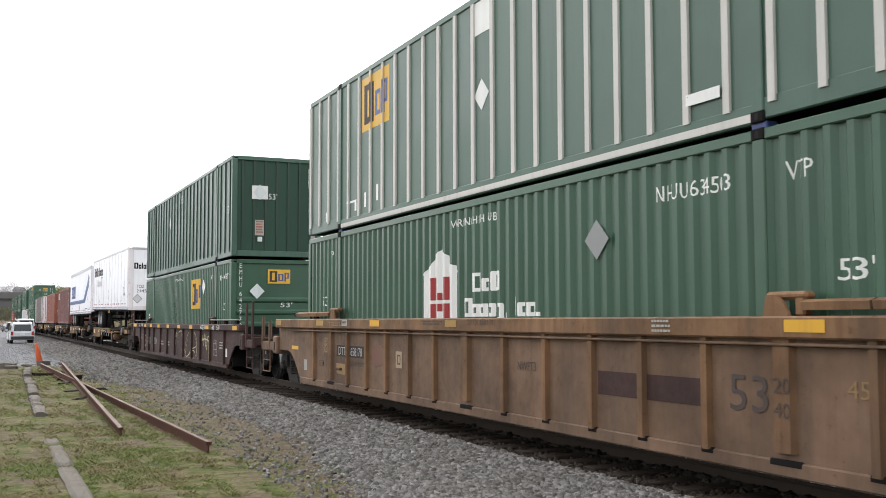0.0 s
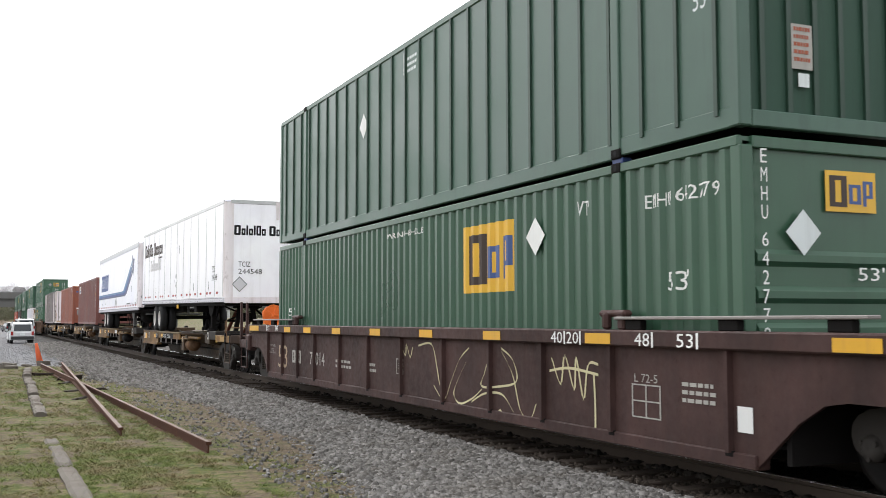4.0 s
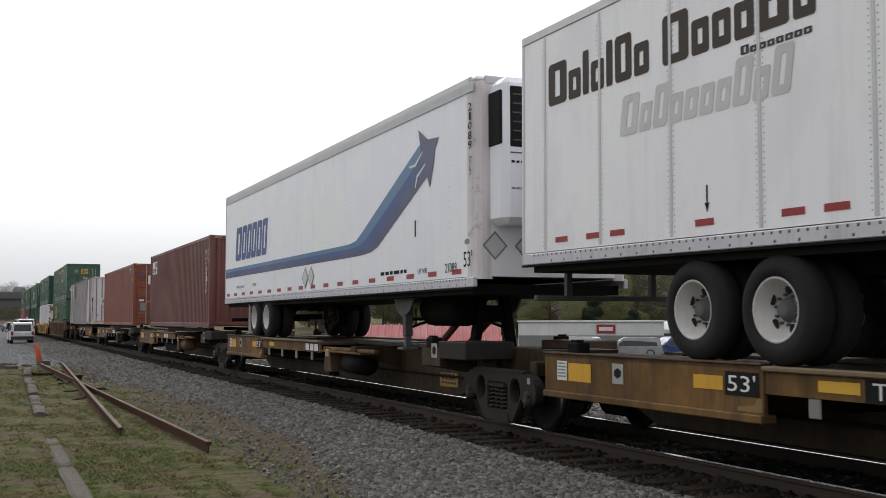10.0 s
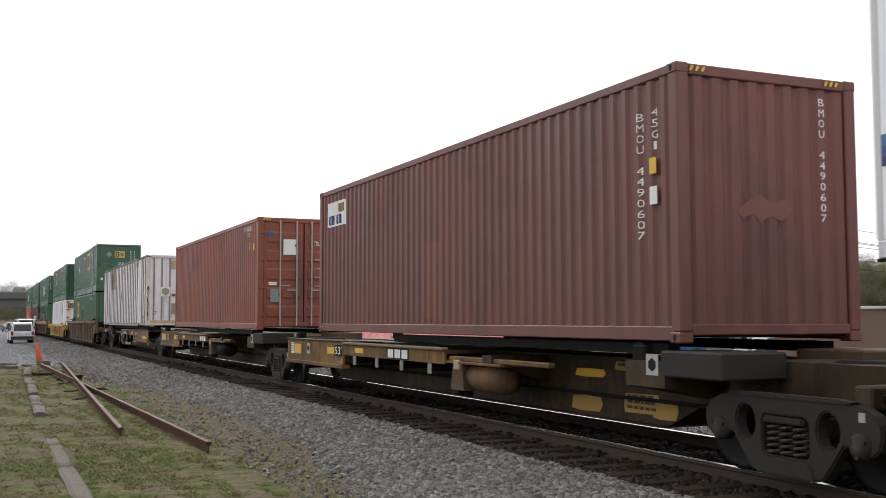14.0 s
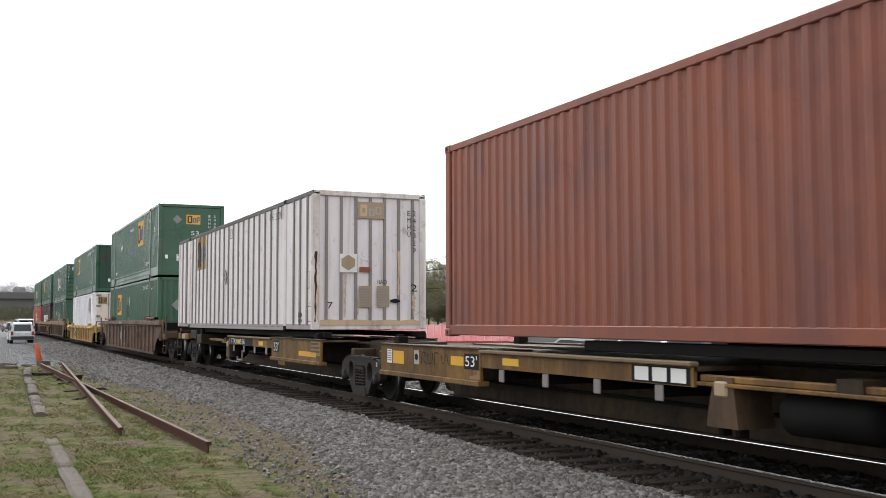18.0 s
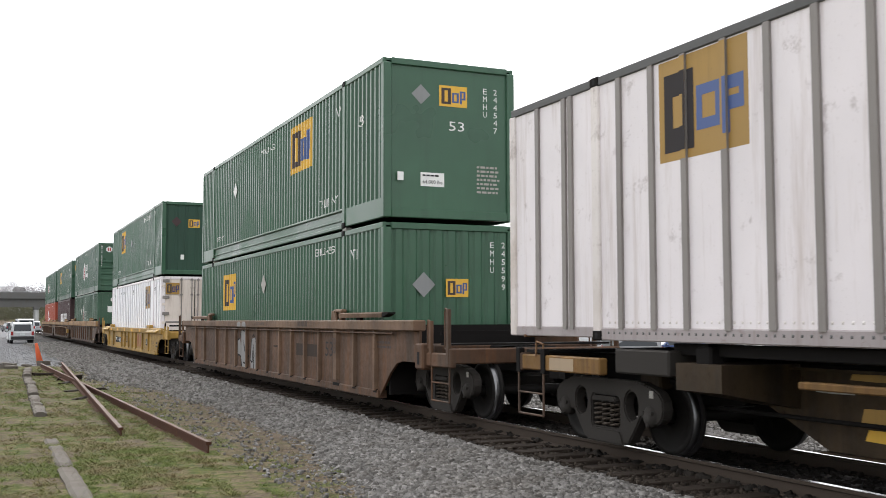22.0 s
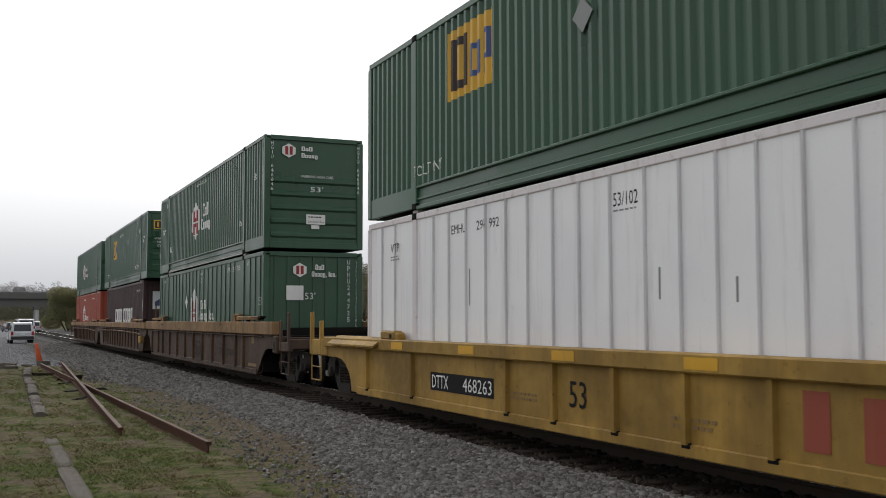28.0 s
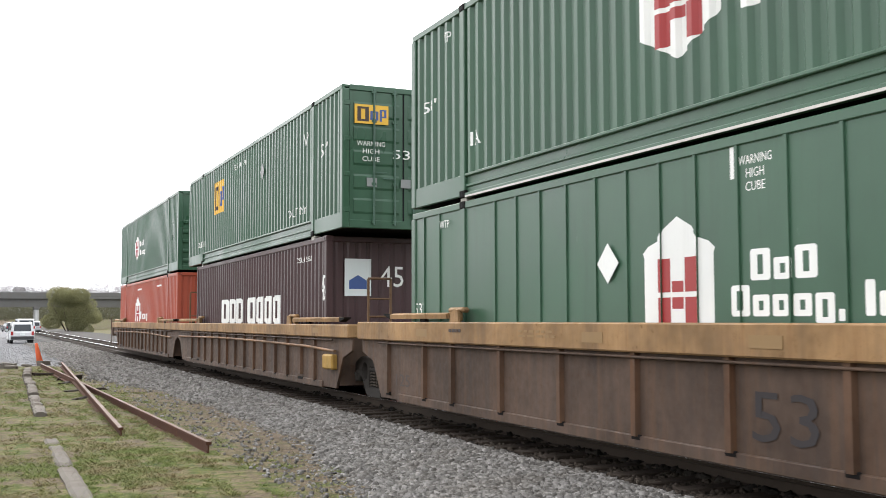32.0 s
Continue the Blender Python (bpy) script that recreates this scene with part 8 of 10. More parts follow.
rust_run(c, -1.20, 0.06, 1.45, 2.3, yf - 0.003, P_RUSTWASH, 2)
rust_run(c, -0.60, 0.07, 1.60, 2.56, yf + 0.016, P_RUSTWASH, 3, "brown run of grime")
rust_run(c, 0.62, 0.09, 2.1, 3.1, yf + 0.016, P_RUSTWASH, 4)
rust_run(c, 0.95, 0.14, 1.6, 2.1, yf + 0.016, P_RUSTWASH, 5)
rust_run(c, -0.30, 0.05, 1.6, 2.0, yf + 0.016, P_RUSTWASH, 6)
part("rust_stain", plate([[(0, 0), (1, 0), (1, 0.7), (0.93, 1), (0.8, 0.75), (0.7, 0.95), (0.5, 0.8), (0.35, 1), (0.2, 0.85), (0.1, 1), (0, 0.9)]], -1.13, 1.42, 2.26, 0.13, "end", yf - 0.006, 0.0015), P_RUSTWASH, c, "rusty wash along the sill")

# car K: brown well car with two green stacked containers
SLACK, ASIDE = 0.12, 0.19
car, c0 = well_car("grimy brown well car with white sprayed figures, carrying two stacked containers", 51.2, 71.2, CAR_RUST, CAR_DUST, CAR_DUST, chord=(1.35, 1.53),
                   rib_places=[69.2, 67.86, 66.13, 64.86, 63.68, 62.46, 61.36, 60.39, 59.3, 58.32, 57.31, 56.31, 55.23, 54.19, 53.1], wide_ribs=(12,), rib_half=0.055)
# a silver sprayed figure with black outlines, over three bays and the chord
SILVER = [[(63.55, 1.0), (63.3, 1.05), (63.2, 0.85), (63.2, 0.55), (63.55, 0.6)], [(63.15, 1.28), (62.5, 1.28), (62.4, 0.9), (62.45, 0.25), (63.0, 0.24), (63.15, 0.5)], [(62.15, 0.5), (62.0, 1.05), (61.65, 1.1), (61.5, 0.8), (61.5, 0.25), (62.1, 0.24)]]
for poly in SILVER:
    part("sprayed_patch", plate([[(c0 - a, z) for a, z in poly]], 0, 0, 1, 1, "side", -1.4445, 0.002), P_SILVER, car, "silver sprayed letter-like patch")
for a, b in ((63.25, 62.85), (62.72, 62.3)):
    mark(car, c0, a, b, 1.37, 1.50, P_SILVER, [[(0, 0), (1, 0), (1, 0.6), (0.7, 1), (0.3, 1), (0, 0.6)]], at=-1.543, name="sprayed_patch")
scribble(car, c0, [[(63.55, 1.0), (63.3, 1.06), (63.15, 1.28), (62.8, 1.25)], [(63.5, 0.6), (63.2, 0.55), (63.1, 0.3), (62.7, 0.22)], [(62.95, 1.0), (62.75, 0.7), (62.75, 0.9), (62.6, 1.0), (62.5, 0.6), (62.3, 0.6)],
                   [(62.15, 0.5), (62.0, 1.05), (61.75, 1.12), (61.5, 0.8)], [(61.85, 0.9), (61.8, 0.3)], [(61.8, 0.55), (61.55, 0.75)], [(62.15, 0.5), (61.95, 0.45), (61.8, 0.55)], [(63.15, 0.5), (63.0, 0.24), (62.45, 0.25), (62.4, 0.9), (62.5, 1.28)], [(62.1, 0.24), (61.5, 0.25), (61.5, 0.8), (61.65, 1.1)],
                   [(62.9, 0.4), (62.6, 0.45), (62.55, 0.9)], [(61.95, 0.75), (61.9, 0.5)]], -1.448, 0.024, P_BLACK)
mark(car, c0, 61.2, 60.4, 1.41, 1.49, P_GHOST, None, "DTTX 656348", at=-1.543)
mark(car, c0, 55.97, 55.5, 0.80, 1.10, P_SLATE, None, "53", at=-1.445)
mark(car, c0, 58.03, 57.37, 0.76, 1.02, P_SLATE_DIM, FULL, at=-1.443, name="dark_band")
mark(car, c0, 57.2, 56.37, 0.76, 1.02, P_SLATE_DIM, FULL, at=-1.443, name="dark_band")
mark(car, c0, 55.38, 55.15, 1.05, 1.18, P_GHOST, None, "20", at=-1.506)
mark(car, c0, 55.38, 55.15, 0.88, 1.01, P_GHOST, None, "40", at=-1.506)
mark(car, c0, 59.9, 59.4, 0.84, 0.94, P_SLATE_DIM, bars(1, 12), at=-1.445, name="small_writing")
mark(car, c0, 53.2, 52.4, 1.0, 1.16, P_GHOST, bars(2, 4), at=-1.445, name="small_writing")
mark(car, c0, 57.6, 56.9, 1.40, 1.51, CAR_BROWN, FULL, at=-1.5425, name="paint_patch")
posts = (55.35, 67.62)
ck = 61.23
c = container("green corrugated container with yellow logo panel, lower of a stack", ck, 16.154, ZL, HL, GREEN_DEEP, posts=posts, period=0.222, end="corr")
logo_panel(c, ck, 66.15, 64.55, 1.83, 2.88, -1.30)
mark(c, ck, 61.72, 61.22, 2.22, 2.70, P_DIRTY, DIAMOND, name="placard", label="dull grey diamond placard")
mark(c, ck, 57.2, 56.0, 2.92, 3.08, P_WHITE, None, "EMHU 245599")
mark(c, ck, 54.95, 54.6, 2.72, 2.92, P_WHITE, None, "VTP")
ye = -16.154 / 2 - 0.002
mark_end(c, -0.98, -0.52, 1.95, 2.42, P_GREY, ye + 0.02, DIAMOND, name="placard", label="grey diamond placard")
logo_end(c, -0.30, 0.16, 1.96, 2.30, ye + 0.026)
for i, s in enumerate("EMHU"):
    mark_end(c, 0.62, 0.70, 2.90 - i * 0.16, 3.01 - i * 0.16, P_WHITE, ye + 0.024, None, s)
for i, s in enumerate("245599"):
    mark_end(c, 0.86, 0.94, 2.90 - i * 0.16, 3.01 - i * 0.16, P_WHITE, ye + 0.024, None, s)
lock_castings(c, ck, posts, P_DIRTY)
c = container("green corrugated container with yellow logo panel, upper of a stack", ck, 16.154, ZU, HU, GREEN_DEEP, posts=posts, period=0.222, sill=0.38, end="panel")
logo_panel(c, ck, 59.18, 57.55, 4.98, 6.10, -1.30)
mark(c, ck, 64.9, 64.45, 5.05, 5.5, P_WHITE, DIAMOND, name="placard", label="white diamond placard")
mark(c, ck, 62.0, 60.7, 5.85, 6.0, P_WHITE, None, "WARNING")
mark(c, ck, 56.95, 55.8, 3.94, 4.12, P_WHITE, None, "TOP LIFT ONLY")
mark(c, ck, 55.85, 55.6, 5.75, 5.95, P_WHITE, None, "VTP")
mark(c, ck, 54.5, 54.2, 5.3, 5.52, P_WHITE, None, "53'")
mark(c, ck, 68.9, 68.6, 4.6, 4.8, P_WHITE, None, "53'")
mark(c, ck, 67.2, 66.3, 3.95, 4.1, P_WHITE, None, "TOP LIFT ONLY")
mark_end(c, -0.98, -0.60, 5.56, 5.94, P_GREY, ye + 0.05, DIAMOND, name="placard", label="grey diamond placard")
logo_end(c, -0.42, 0.16, 5.56, 5.96, ye + 0.05)
mark_end(c, -0.22, 0.10, 5.10, 5.28, P_WHITE, ye + 0.05, None, "53")
mark_end(c, -0.80, -0.32, 4.02, 4.28, P_WHITE, ye + 0.05, FULL, name="label_plate")
mark_end(c, -0.76, -0.36, 4.06, 4.14, P_BLACK, ye + 0.046, None, "64,000 lbs")
mark_end(c, -0.76, -0.40, 4.18, 4.24, P_BLACK, ye + 0.046, bars(1, 5), name="small_writing")
mark_end(c, -1.28, -1.16, 4.1, 4.26, P_WHITE, ye, FULL, name="label_plate")
mark_end(c, 0.36, 0.84, 3.90, 4.46, P_DIRTY, ye + 0.05, bars(7, 8), name="small_writing")
for i, s in enumerate("EMHU"):
    mark_end(c, 0.50, 0.58, 5.86 - i * 0.15, 5.97 - i * 0.15, P_WHITE, ye + 0.05, None, s)
for i, s in enumerate("244547"):
    mark_end(c, 0.72, 0.80, 5.86 - i * 0.15, 5.97 - i * 0.15, P_WHITE, ye + 0.05, None, s)

# car M: yellow well car with a white container below a green one
SLACK, ASIDE = 0.55, -0.07
car, c0 = well_car("yellow well car with red lettering, carrying two stacked containers", 75.35, 94.9, CAR_YELLOW, CAR_YELLOW, CAR_YELLOW, chord=(1.00, 1.20), ledge=True,
                   rib_places=[92.6, 90.55, 87.35, 86.15, 84.86, 83.64, 82.44, 80.5, 78.75], wide_ribs=(), rib_half=0.045)
for a in (78.15, 77.5):
    mark(car, c0, a, a - 0.02, 0.22, 0.98, P_GHOST, FULL, at=-1.4435, name="weld_seam")
part("cross_rail", Kit().box(-1.36, 1.36, (75.35 - c0) - 0.02, (75.35 - c0) + 0.05, 1.44, 1.51, 0.012), RIB_WORN, car, "worn grey rail across the car end")
part("rail_bracket", Kit().box(-1.38, -1.34, (75.35 - c0) - 0.03, (75.35 - c0) + 0.03, 1.10, 1.45, 0.008), GRIME_AND_SHADE, car)
part("rail_brace", Kit().rod((-1.36, (75.35 - c0) + 0.02, 1.45), (-1.36, (75.35 - c0) + 0.32, 1.18), 0.022), RIB_WORN, car)
reflectors(car, c0, (91.0, 88.4, 85.8, 83.3, 80.8), 1.04, 1.16, P_AMBER, 0.5)
mark(car, c0, 89.85, 87.75, 0.44, 0.72, P_BLACK, FULL, at=-1.443, name="dark_band")
mark(car, c0, 89.78, 89.2, 0.48, 0.68, P_WHITE, None, "DTTX", at=-1.4465)
mark(car, c0, 88.7, 87.8, 0.48, 0.68, P_WHITE, None, "468263", at=-1.4465)
mark(car, c0, 85.82, 85.45, 0.48, 0.80, P_BLACK, None, "53", at=-1.445)
mark(car, c0, 82.1, 81.8, 0.40, 0.92, P_RED_FADED, FULL, at=-1.444, name="red_figure", label="faded red block")
mark(car, c0, 81.45, 81.18, 0.38, 0.90, P_RED_FADED, FULL, at=-1.444, name="red_figure", label="faded red block")
mark(car, c0, 80.92, 80.45, 0.36, 0.88, P_RED_FADED, [[(0, 0), (0.5, 0), (1, 0.5), (0.5, 1), (0, 1), (0.5, 0.5)]], at=-1.444, name="red_figure", label="faded red chevron")
mark(car, c0, 79.68, 79.24, 0.48, 0.76, P_BLACK, FULL, at=-1.445, name="data_plate")
mark(car, c0, 79.64, 79.28, 0.52, 0.72, P_DIRTY, bars(4, 2), at=-1.4485, name="small_writing")
mark(car, c0, 87.3, 86.6, 0.46, 0.58, P_MUSTARD, bars(2, 2), at=-1.445, name="small_writing")
mark(car, c0, 83.9, 83.2, 0.40, 0.55, P_MUSTARD, bars(2, 7), at=-1.445, name="small_writing")
mark(car, c0, 78.0, 77.5, 0.48, 0.68, P_MUSTARD, bars(3, 14), at=-1.445, name="small_writing")
mark(car, c0, 77.05, 76.62, 0.40, 0.66, P_GHOST, bars(2, 3), at=-1.445, name="small_writing")
brake_wheel(car, (94.9 - c0) + 0.42, 0.55, 1.62, CAR_YELLOW, -1)
cm = 84.98
posts = (78.86, 90.85)
ribs = [92.95, 92.33, 91.72, 90.10, 89.52, 88.92, 88.29, 87.68, 87.08, 86.44, 85.83, 85.17, 84.51, 83.91, 83.34, 82.77, 82.19, 81.61, 81.0, 80.4, 79.73, 78.06, 77.44]
# grey ribs on the white wall: their thin shadow lines put into the colour
c = container("white ribbed container with panelled doors, lower of a stack", cm, 16.154, ZL, HL, WHITE_SCUFFED, side="rib", ribs=ribs, rib_mat=RIB_PALE, rib_w=0.03, posts=posts, frame_mat=WHITE_OLD, end="doors", rods=RIB_WORN, end_mat=WHITE_GRIMY, rod_places=(0.12, 0.52), handles=False)
logo_panel(c, cm, 81.14, 79.69, 2.06, 3.03, -1.302, P_OCHRE, P_GHOST, P_NAVY)
mark(c, cm, 78.6, 78.2, 2.74, 2.93, P_BLACK, None, "WTP", at=-1.301)
mark(c, cm, 78.5, 78.28, 2.98, 3.04, P_BLACK, [[(0, 0.5), (0.3, 1), (0.3, 0.65), (1, 0.65), (1, 0.35), (0.3, 0.35), (0.3, 0)]], at=-1.301, name="arrow_mark")
mark(c, cm, 78.56, 78.22, 2.60, 2.70, P_GREY, bars(2, 6), at=-1.301, name="small_writing")
mark(c, cm, 91.95, 91.5, 2.72, 2.88, P_BLACK, None, "WTP", at=-1.301)
mark(c, cm, 91.95, 91.5, 2.56, 2.66, P_GREY, bars(2, 6), at=-1.301, name="small_writing")
mark(c, cm, 89.45, 88.95, 2.86, 3.0, P_BLACK, None, "EMHU", at=-1.301)
mark(c, cm, 88.6, 88.28, 2.86, 3.0, P_BLACK, None, "294", at=-1.301)
mark(c, cm, 88.2, 87.9, 2.86, 3.0, P_BLACK, None, "992", at=-1.301)
mark(c, cm, 85.12, 84.65, 2.84, 3.0, P_BLACK, None, "53/102", at=-1.301)
mark(c, cm, 85.12, 84.65, 2.76, 2.80, P_GREY, bars(1, 6), at=-1.301, name="small_writing")
for a, z0, z1 in ((88.85, 1.75, 2.3), (83.1, 1.7, 1.95), (84.3, 1.75, 2.1)):
    mark(c, cm, a, a - 0.035, z0, z1, P_GREY, FULL, at=-1.301, name="scrape")
ye = -16.154 / 2 - 0.004
logo_end(c, -1.09, -0.55, 2.60, 3.06, ye, P_OCHRE, P_GHOST, P_NAVY)
mark_end(c, 0.66, 1.06, 2.83, 2.98, P_BLACK, ye, None, "EMHU")
mark_end(c, 0.66, 1.20, 2.63, 2.78, P_BLACK, ye, None, "294992")
mark_end(c, 0.62, 0.98, 1.7, 2.05, P_GREY, ye, bars(6, 12), name="small_writing")
for zz in (1.82, 2.48, 3.14):
    part("large_hinge", Kit().box(-1.24, -0.98, ye - 0.03, ye, zz - 0.06, zz + 0.06, 0.01), RIB_WORN, c, "worn grey strap hinge")
    part("large_hinge", Kit().box(1.24, 0.98, ye - 0.03, ye, zz - 0.06, zz + 0.06, 0.01), RIB_WORN, c, "worn grey strap hinge")
lock_castings(c, cm, posts, P_DIRTY)
c = container("green corrugated container with yellow logo panel, upper of a stack", cm, 16.154, ZU, HU, GREEN_DEEP, posts=posts, period=0.225, sill=0.38, end="fold", end_mat=GREEN_GRIMY)
logo_panel(c, cm, 89.58, 88.05, 4.98, 6.08, -1.30)
mark(c, cm, 85.9, 85.45, 5.05, 5.5, P_GREY, DIAMOND, name="placard", label="grey diamond placard")
mark(c, cm, 80.75, 79.65, 3.95, 4.13, P_WHITE, None, "TOP LIFT ONLY")
mark(c, cm, 90.85, 89.8, 3.95, 4.13, P_WHITE, None, "TOP LIFT ONLY")
mark(c, cm, 81.9, 80.2, 5.95, 6.15, P_WHITE, None, "EMHU 245474")
mark(c, cm, 79.0, 78.7, 5.95, 6.15, P_WHITE, None, "VTP")
ye = -16.154 / 2 - 0.002
mark_end(c, -0.90, -0.50, 5.36, 5.78, PLUM, ye + 0.05, DIAMOND, name="placard", label="dark diamond placard")
logo_end(c, -0.22, 0.24, 5.34, 5.68, ye + 0.05)
mark_end(c, -0.52, -0.38, 4.02, 4.22, P_WHITE, ye + 0.05, FULL, name="label_plate")
for i, s in enumerate("EMHU"):
    mark_end(c, 0.66, 0.74, 5.95 - i * 0.16, 6.06 - i * 0.16, P_WHITE, ye + 0.05, None, s)
for i, s in enumerate("245474"):
    mark_end(c, 0.88, 0.96, 5.95 - i * 0.16, 6.06 - i * 0.16, P_WHITE, ye + 0.05, None, s)

# cars P, Q, R: an articulated three-unit well car
SLACK, ASIDE = 0.87, 0.15
PQ = "tan-chorded grimy brown unit of an articulated well car"
car, c0 = well_car(PQ + ", leading unit", 98.5, 118.35, CAR_BROWN, CAR_SAND, CAR_RUST, rear="joint", chord=(1.18, 1.50),
                   rib_places=[117.0, 115.48, 114.46, 112.94, 111.42, 109.9, 108.42, 106.99, 105.5, 104.0, 102.5, 101.6], wide_ribs=(), rib_half=0.05)
truck(car, 118.72 - c0)
reflectors(car, c0, (115.4, 110.6, 107.85, 103.45, 106.2, 102.4, 99.3), 1.27, 1.39, P_MUSTARD, 0.42)
mark(car, c0, 108.15, 107.35, 0.42, 0.88, P_SLATE, None, "53", at=-1.445)
mark(car, c0, 104.64, 103.85, 0.56, 0.74, P_SLATE, None, "DTTX", at=-1.445)
mark(car, c0, 103.55, 102.75, 0.54, 0.72, P_SLATE, None, "75289", at=-1.445)
mark(car, c0, 101.82, 101.48, 0.88, 1.05, P_MUSTARD, [rect(0, 1, 0, 0.15), rect(0, 1, 0.85, 1), rect(0, 0.1, 0, 1), rect(0.9, 1, 0, 1), rect(0.2, 0.8, 0.4, 0.6)], at=-1.445, name="stencil_box")
mark(car, c0, 100.81, 100.58, 0.93, 1.12, P_MUSTARD, FULL, at=-1.445, name="paint_patch")
mark(car, c0, 101.15, 100.3, 0.34, 0.42, P_MUSTARD, FULL, at=-1.445, name="paint_patch")
mark(car, c0, 104.18, 103.93, 1.37, 1.47, P_SLATE, bars(3, 31), at=-1.543, name="small_writing")
mark(car, c0, 116.7, 116.1, 0.42, 0.62, P_GHOST, None, "125", at=-1.445)
mark(car, c0, 112.3, 111.4, 1.28, 1.40, P_MUSTARD, bars(2, 4), at=-1.543, name="small_writing")
mark(car, c0, 114.4, 114.0, 1.30, 1.40, P_GHOST, bars(1, 2), at=-1.543, name="small_writing")
cp = 108.33
posts = (102.45, 114.45)
ribs = [115.9, 115.3, 113.44, 112.83, 112.2, 111.56, 110.91, 110.29, 109.69, 109.1, 108.48, 107.83, 107.18, 106.55, 105.9, 105.28, 104.69, 104.1, 103.54, 101.73, 101.17, 100.65]
c = container("smooth green ribbed container with white gabled logo, lower of a stack", cp, 16.154, ZL, HL, GREEN, side="rib", ribs=ribs, rib_mat=GREEN, rib_w=0.04, posts=posts, end="ribs", rib_depth=0.022)
house_logo(c, cp, 110.0, 108.82, 1.40, 2.62, -1.301)
mark(c, cp, 108.33, 107.5, 1.90, 2.20, P_WHITE, blocks("TsT"), at=-1.301, name="white_lettering")
mark(c, cp, 108.6, 106.25, 1.56, 1.86, P_WHITE, blocks("Tsssp, iss."), at=-1.301, name="white_lettering")
mark(c, cp, 110.85, 110.42, 1.95, 2.42, P_WHITE, DIAMOND, at=-1.301, name="placard", label="white diamond placard")
mark(c, cp, 108.58, 108.5, 2.9, 3.26, P_WHITE, FULL, at=-1.301, name="white_tick")
for i, s in enumerate(("WARNING", "HIGH", "CUBE")):
    wd = (0.44, 0.24, 0.26)[i]
    mark(c, cp, 108.24 + wd / 2, 108.24 - wd / 2, 3.02 - i * 0.13, 3.11 - i * 0.13, P_WHITE, None, s, at=-1.301)
mark(c, cp, 115.25, 114.9, 2.98, 3.1, P_WHITE, None, "WTP", at=-1.301)
mark(c, cp, 116.3, 115.95, 1.62, 1.82, P_WHITE, None, "53'", at=-1.301)
mark(c, cp, 104.5, 104.0, 2.95, 3.09, P_WHITE, None, "UPHU", at=-1.301)
mark(c, cp, 103.78, 103.45, 2.95, 3.09, P_WHITE, None, "244", at=-1.301)
mark(c, cp, 103.25, 102.92, 2.95, 3.09, P_WHITE, None, "725", at=-1.301)
mark(c, cp, 100.82, 100.47, 1.93, 2.16, P_WHITE, None, "53'", at=-1.301)
mark(c, cp, 102.1, 101.78, 3.02, 3.14, P_WHITE, None, "WTP", at=-1.301)
ye = -16.154 / 2 - 0.002
mark_end(c, -0.72, -0.36, 2.66, 3.04, P_WHITE, ye + 0.018, HEXAGON, name="logo_shape", label="white hexagon with red bars")
mark_end(c, -0.64, -0.44, 2.74, 2.96, P_RED, ye + 0.014, [rect(0, 0.4, 0, 1), rect(0.6, 1, 0, 1)], name="red_figure")
mark_end(c, -0.12, 0.12, 2.86, 3.0, P_WHITE, ye + 0.018, blocks("TsT"), name="lettering")
mark_end(c, -0.22, 0.46, 2.68, 2.82, P_WHITE, ye + 0.018, blocks("Tsssp, iss."), name="lettering")
mark_end(c, -0.90, -0.44, 2.06, 2.44, P_WHITE, ye + 0.018, FULL, name="label_plate")
mark_end(c, -0.40, -0.12, 2.08, 2.26, P_WHITE, ye + 0.018, None, "53'")
for i, s in enumerate("UPHU244725"):
    mark_end(c, 0.76, 0.84, 3.02 - i * 0.17, 3.14 - i * 0.17, P_WHITE, ye + 0.018, None, s)
for i, s in enumerate("WARNINGHIGHCUBE"):
    mark_end(c, 1.00, 1.05, 3.04 - i * 0.12, 3.12 - i * 0.12, P_WHITE, ye + 0.018, None, s)
lock_castings(c, cp, posts, P_DIRTY)
ASIDE = 0.03
c = container("green corrugated container with white hexagon logo, upper of a stack", cp, 16.154, ZU, HU, GREEN, posts=posts, period=0.27, sill=0.34, end="bars")
part("edge_strip", Kit().box(-1.303, -1.285, posts[0] - cp + 0.1, posts[1] - cp - 0.1, ZU + 0.0, ZU + 0.028), RIB_GREY, c, "worn pale lower edge")
house_logo(c, cp, 110.0, 108.7, 4.30, 5.58, -1.30, HEXAGON)
mark(c, cp, 108.15, 107.25, 4.98, 5.40, P_WHITE, blocks("TsT"), name="white_lettering")
mark(c, cp, 108.38, 107.0, 4.55, 4.90, P_WHITE, blocks("Tsssp"), name="white_lettering")
mark(c, cp, 114.2, 113.9, 4.15, 4.36, P_WHITE, None, "IA")
mark(c, cp, 115.9, 115.5, 4.95, 5.15, P_WHITE, None, "53'")
mark(c, cp, 103.1, 102.8, 4.15, 4.36, P_WHITE, None, "IA")
mark(c, cp, 101.5, 101.2, 5.3, 5.5, P_WHITE, None, "53'")
mark(c, cp, 115.2, 114.95, 5.95, 6.12, P_WHITE, None, "VTP")
mark(c, cp, 109.2, 107.7, 6.08, 6.2, P_WHITE, None, "WARNING HIGH CUBE")
mark_end(c, -0.92, -0.56, 5.80, 6.18, P_WHITE, ye, HEXAGON, name="logo_shape", label="white hexagon with red bars")
mark_end(c, -0.84, -0.64, 5.88, 6.10, P_RED, ye - 0.004, [rect(0, 0.4, 0, 1), rect(0.6, 1, 0, 1)], name="red_figure")
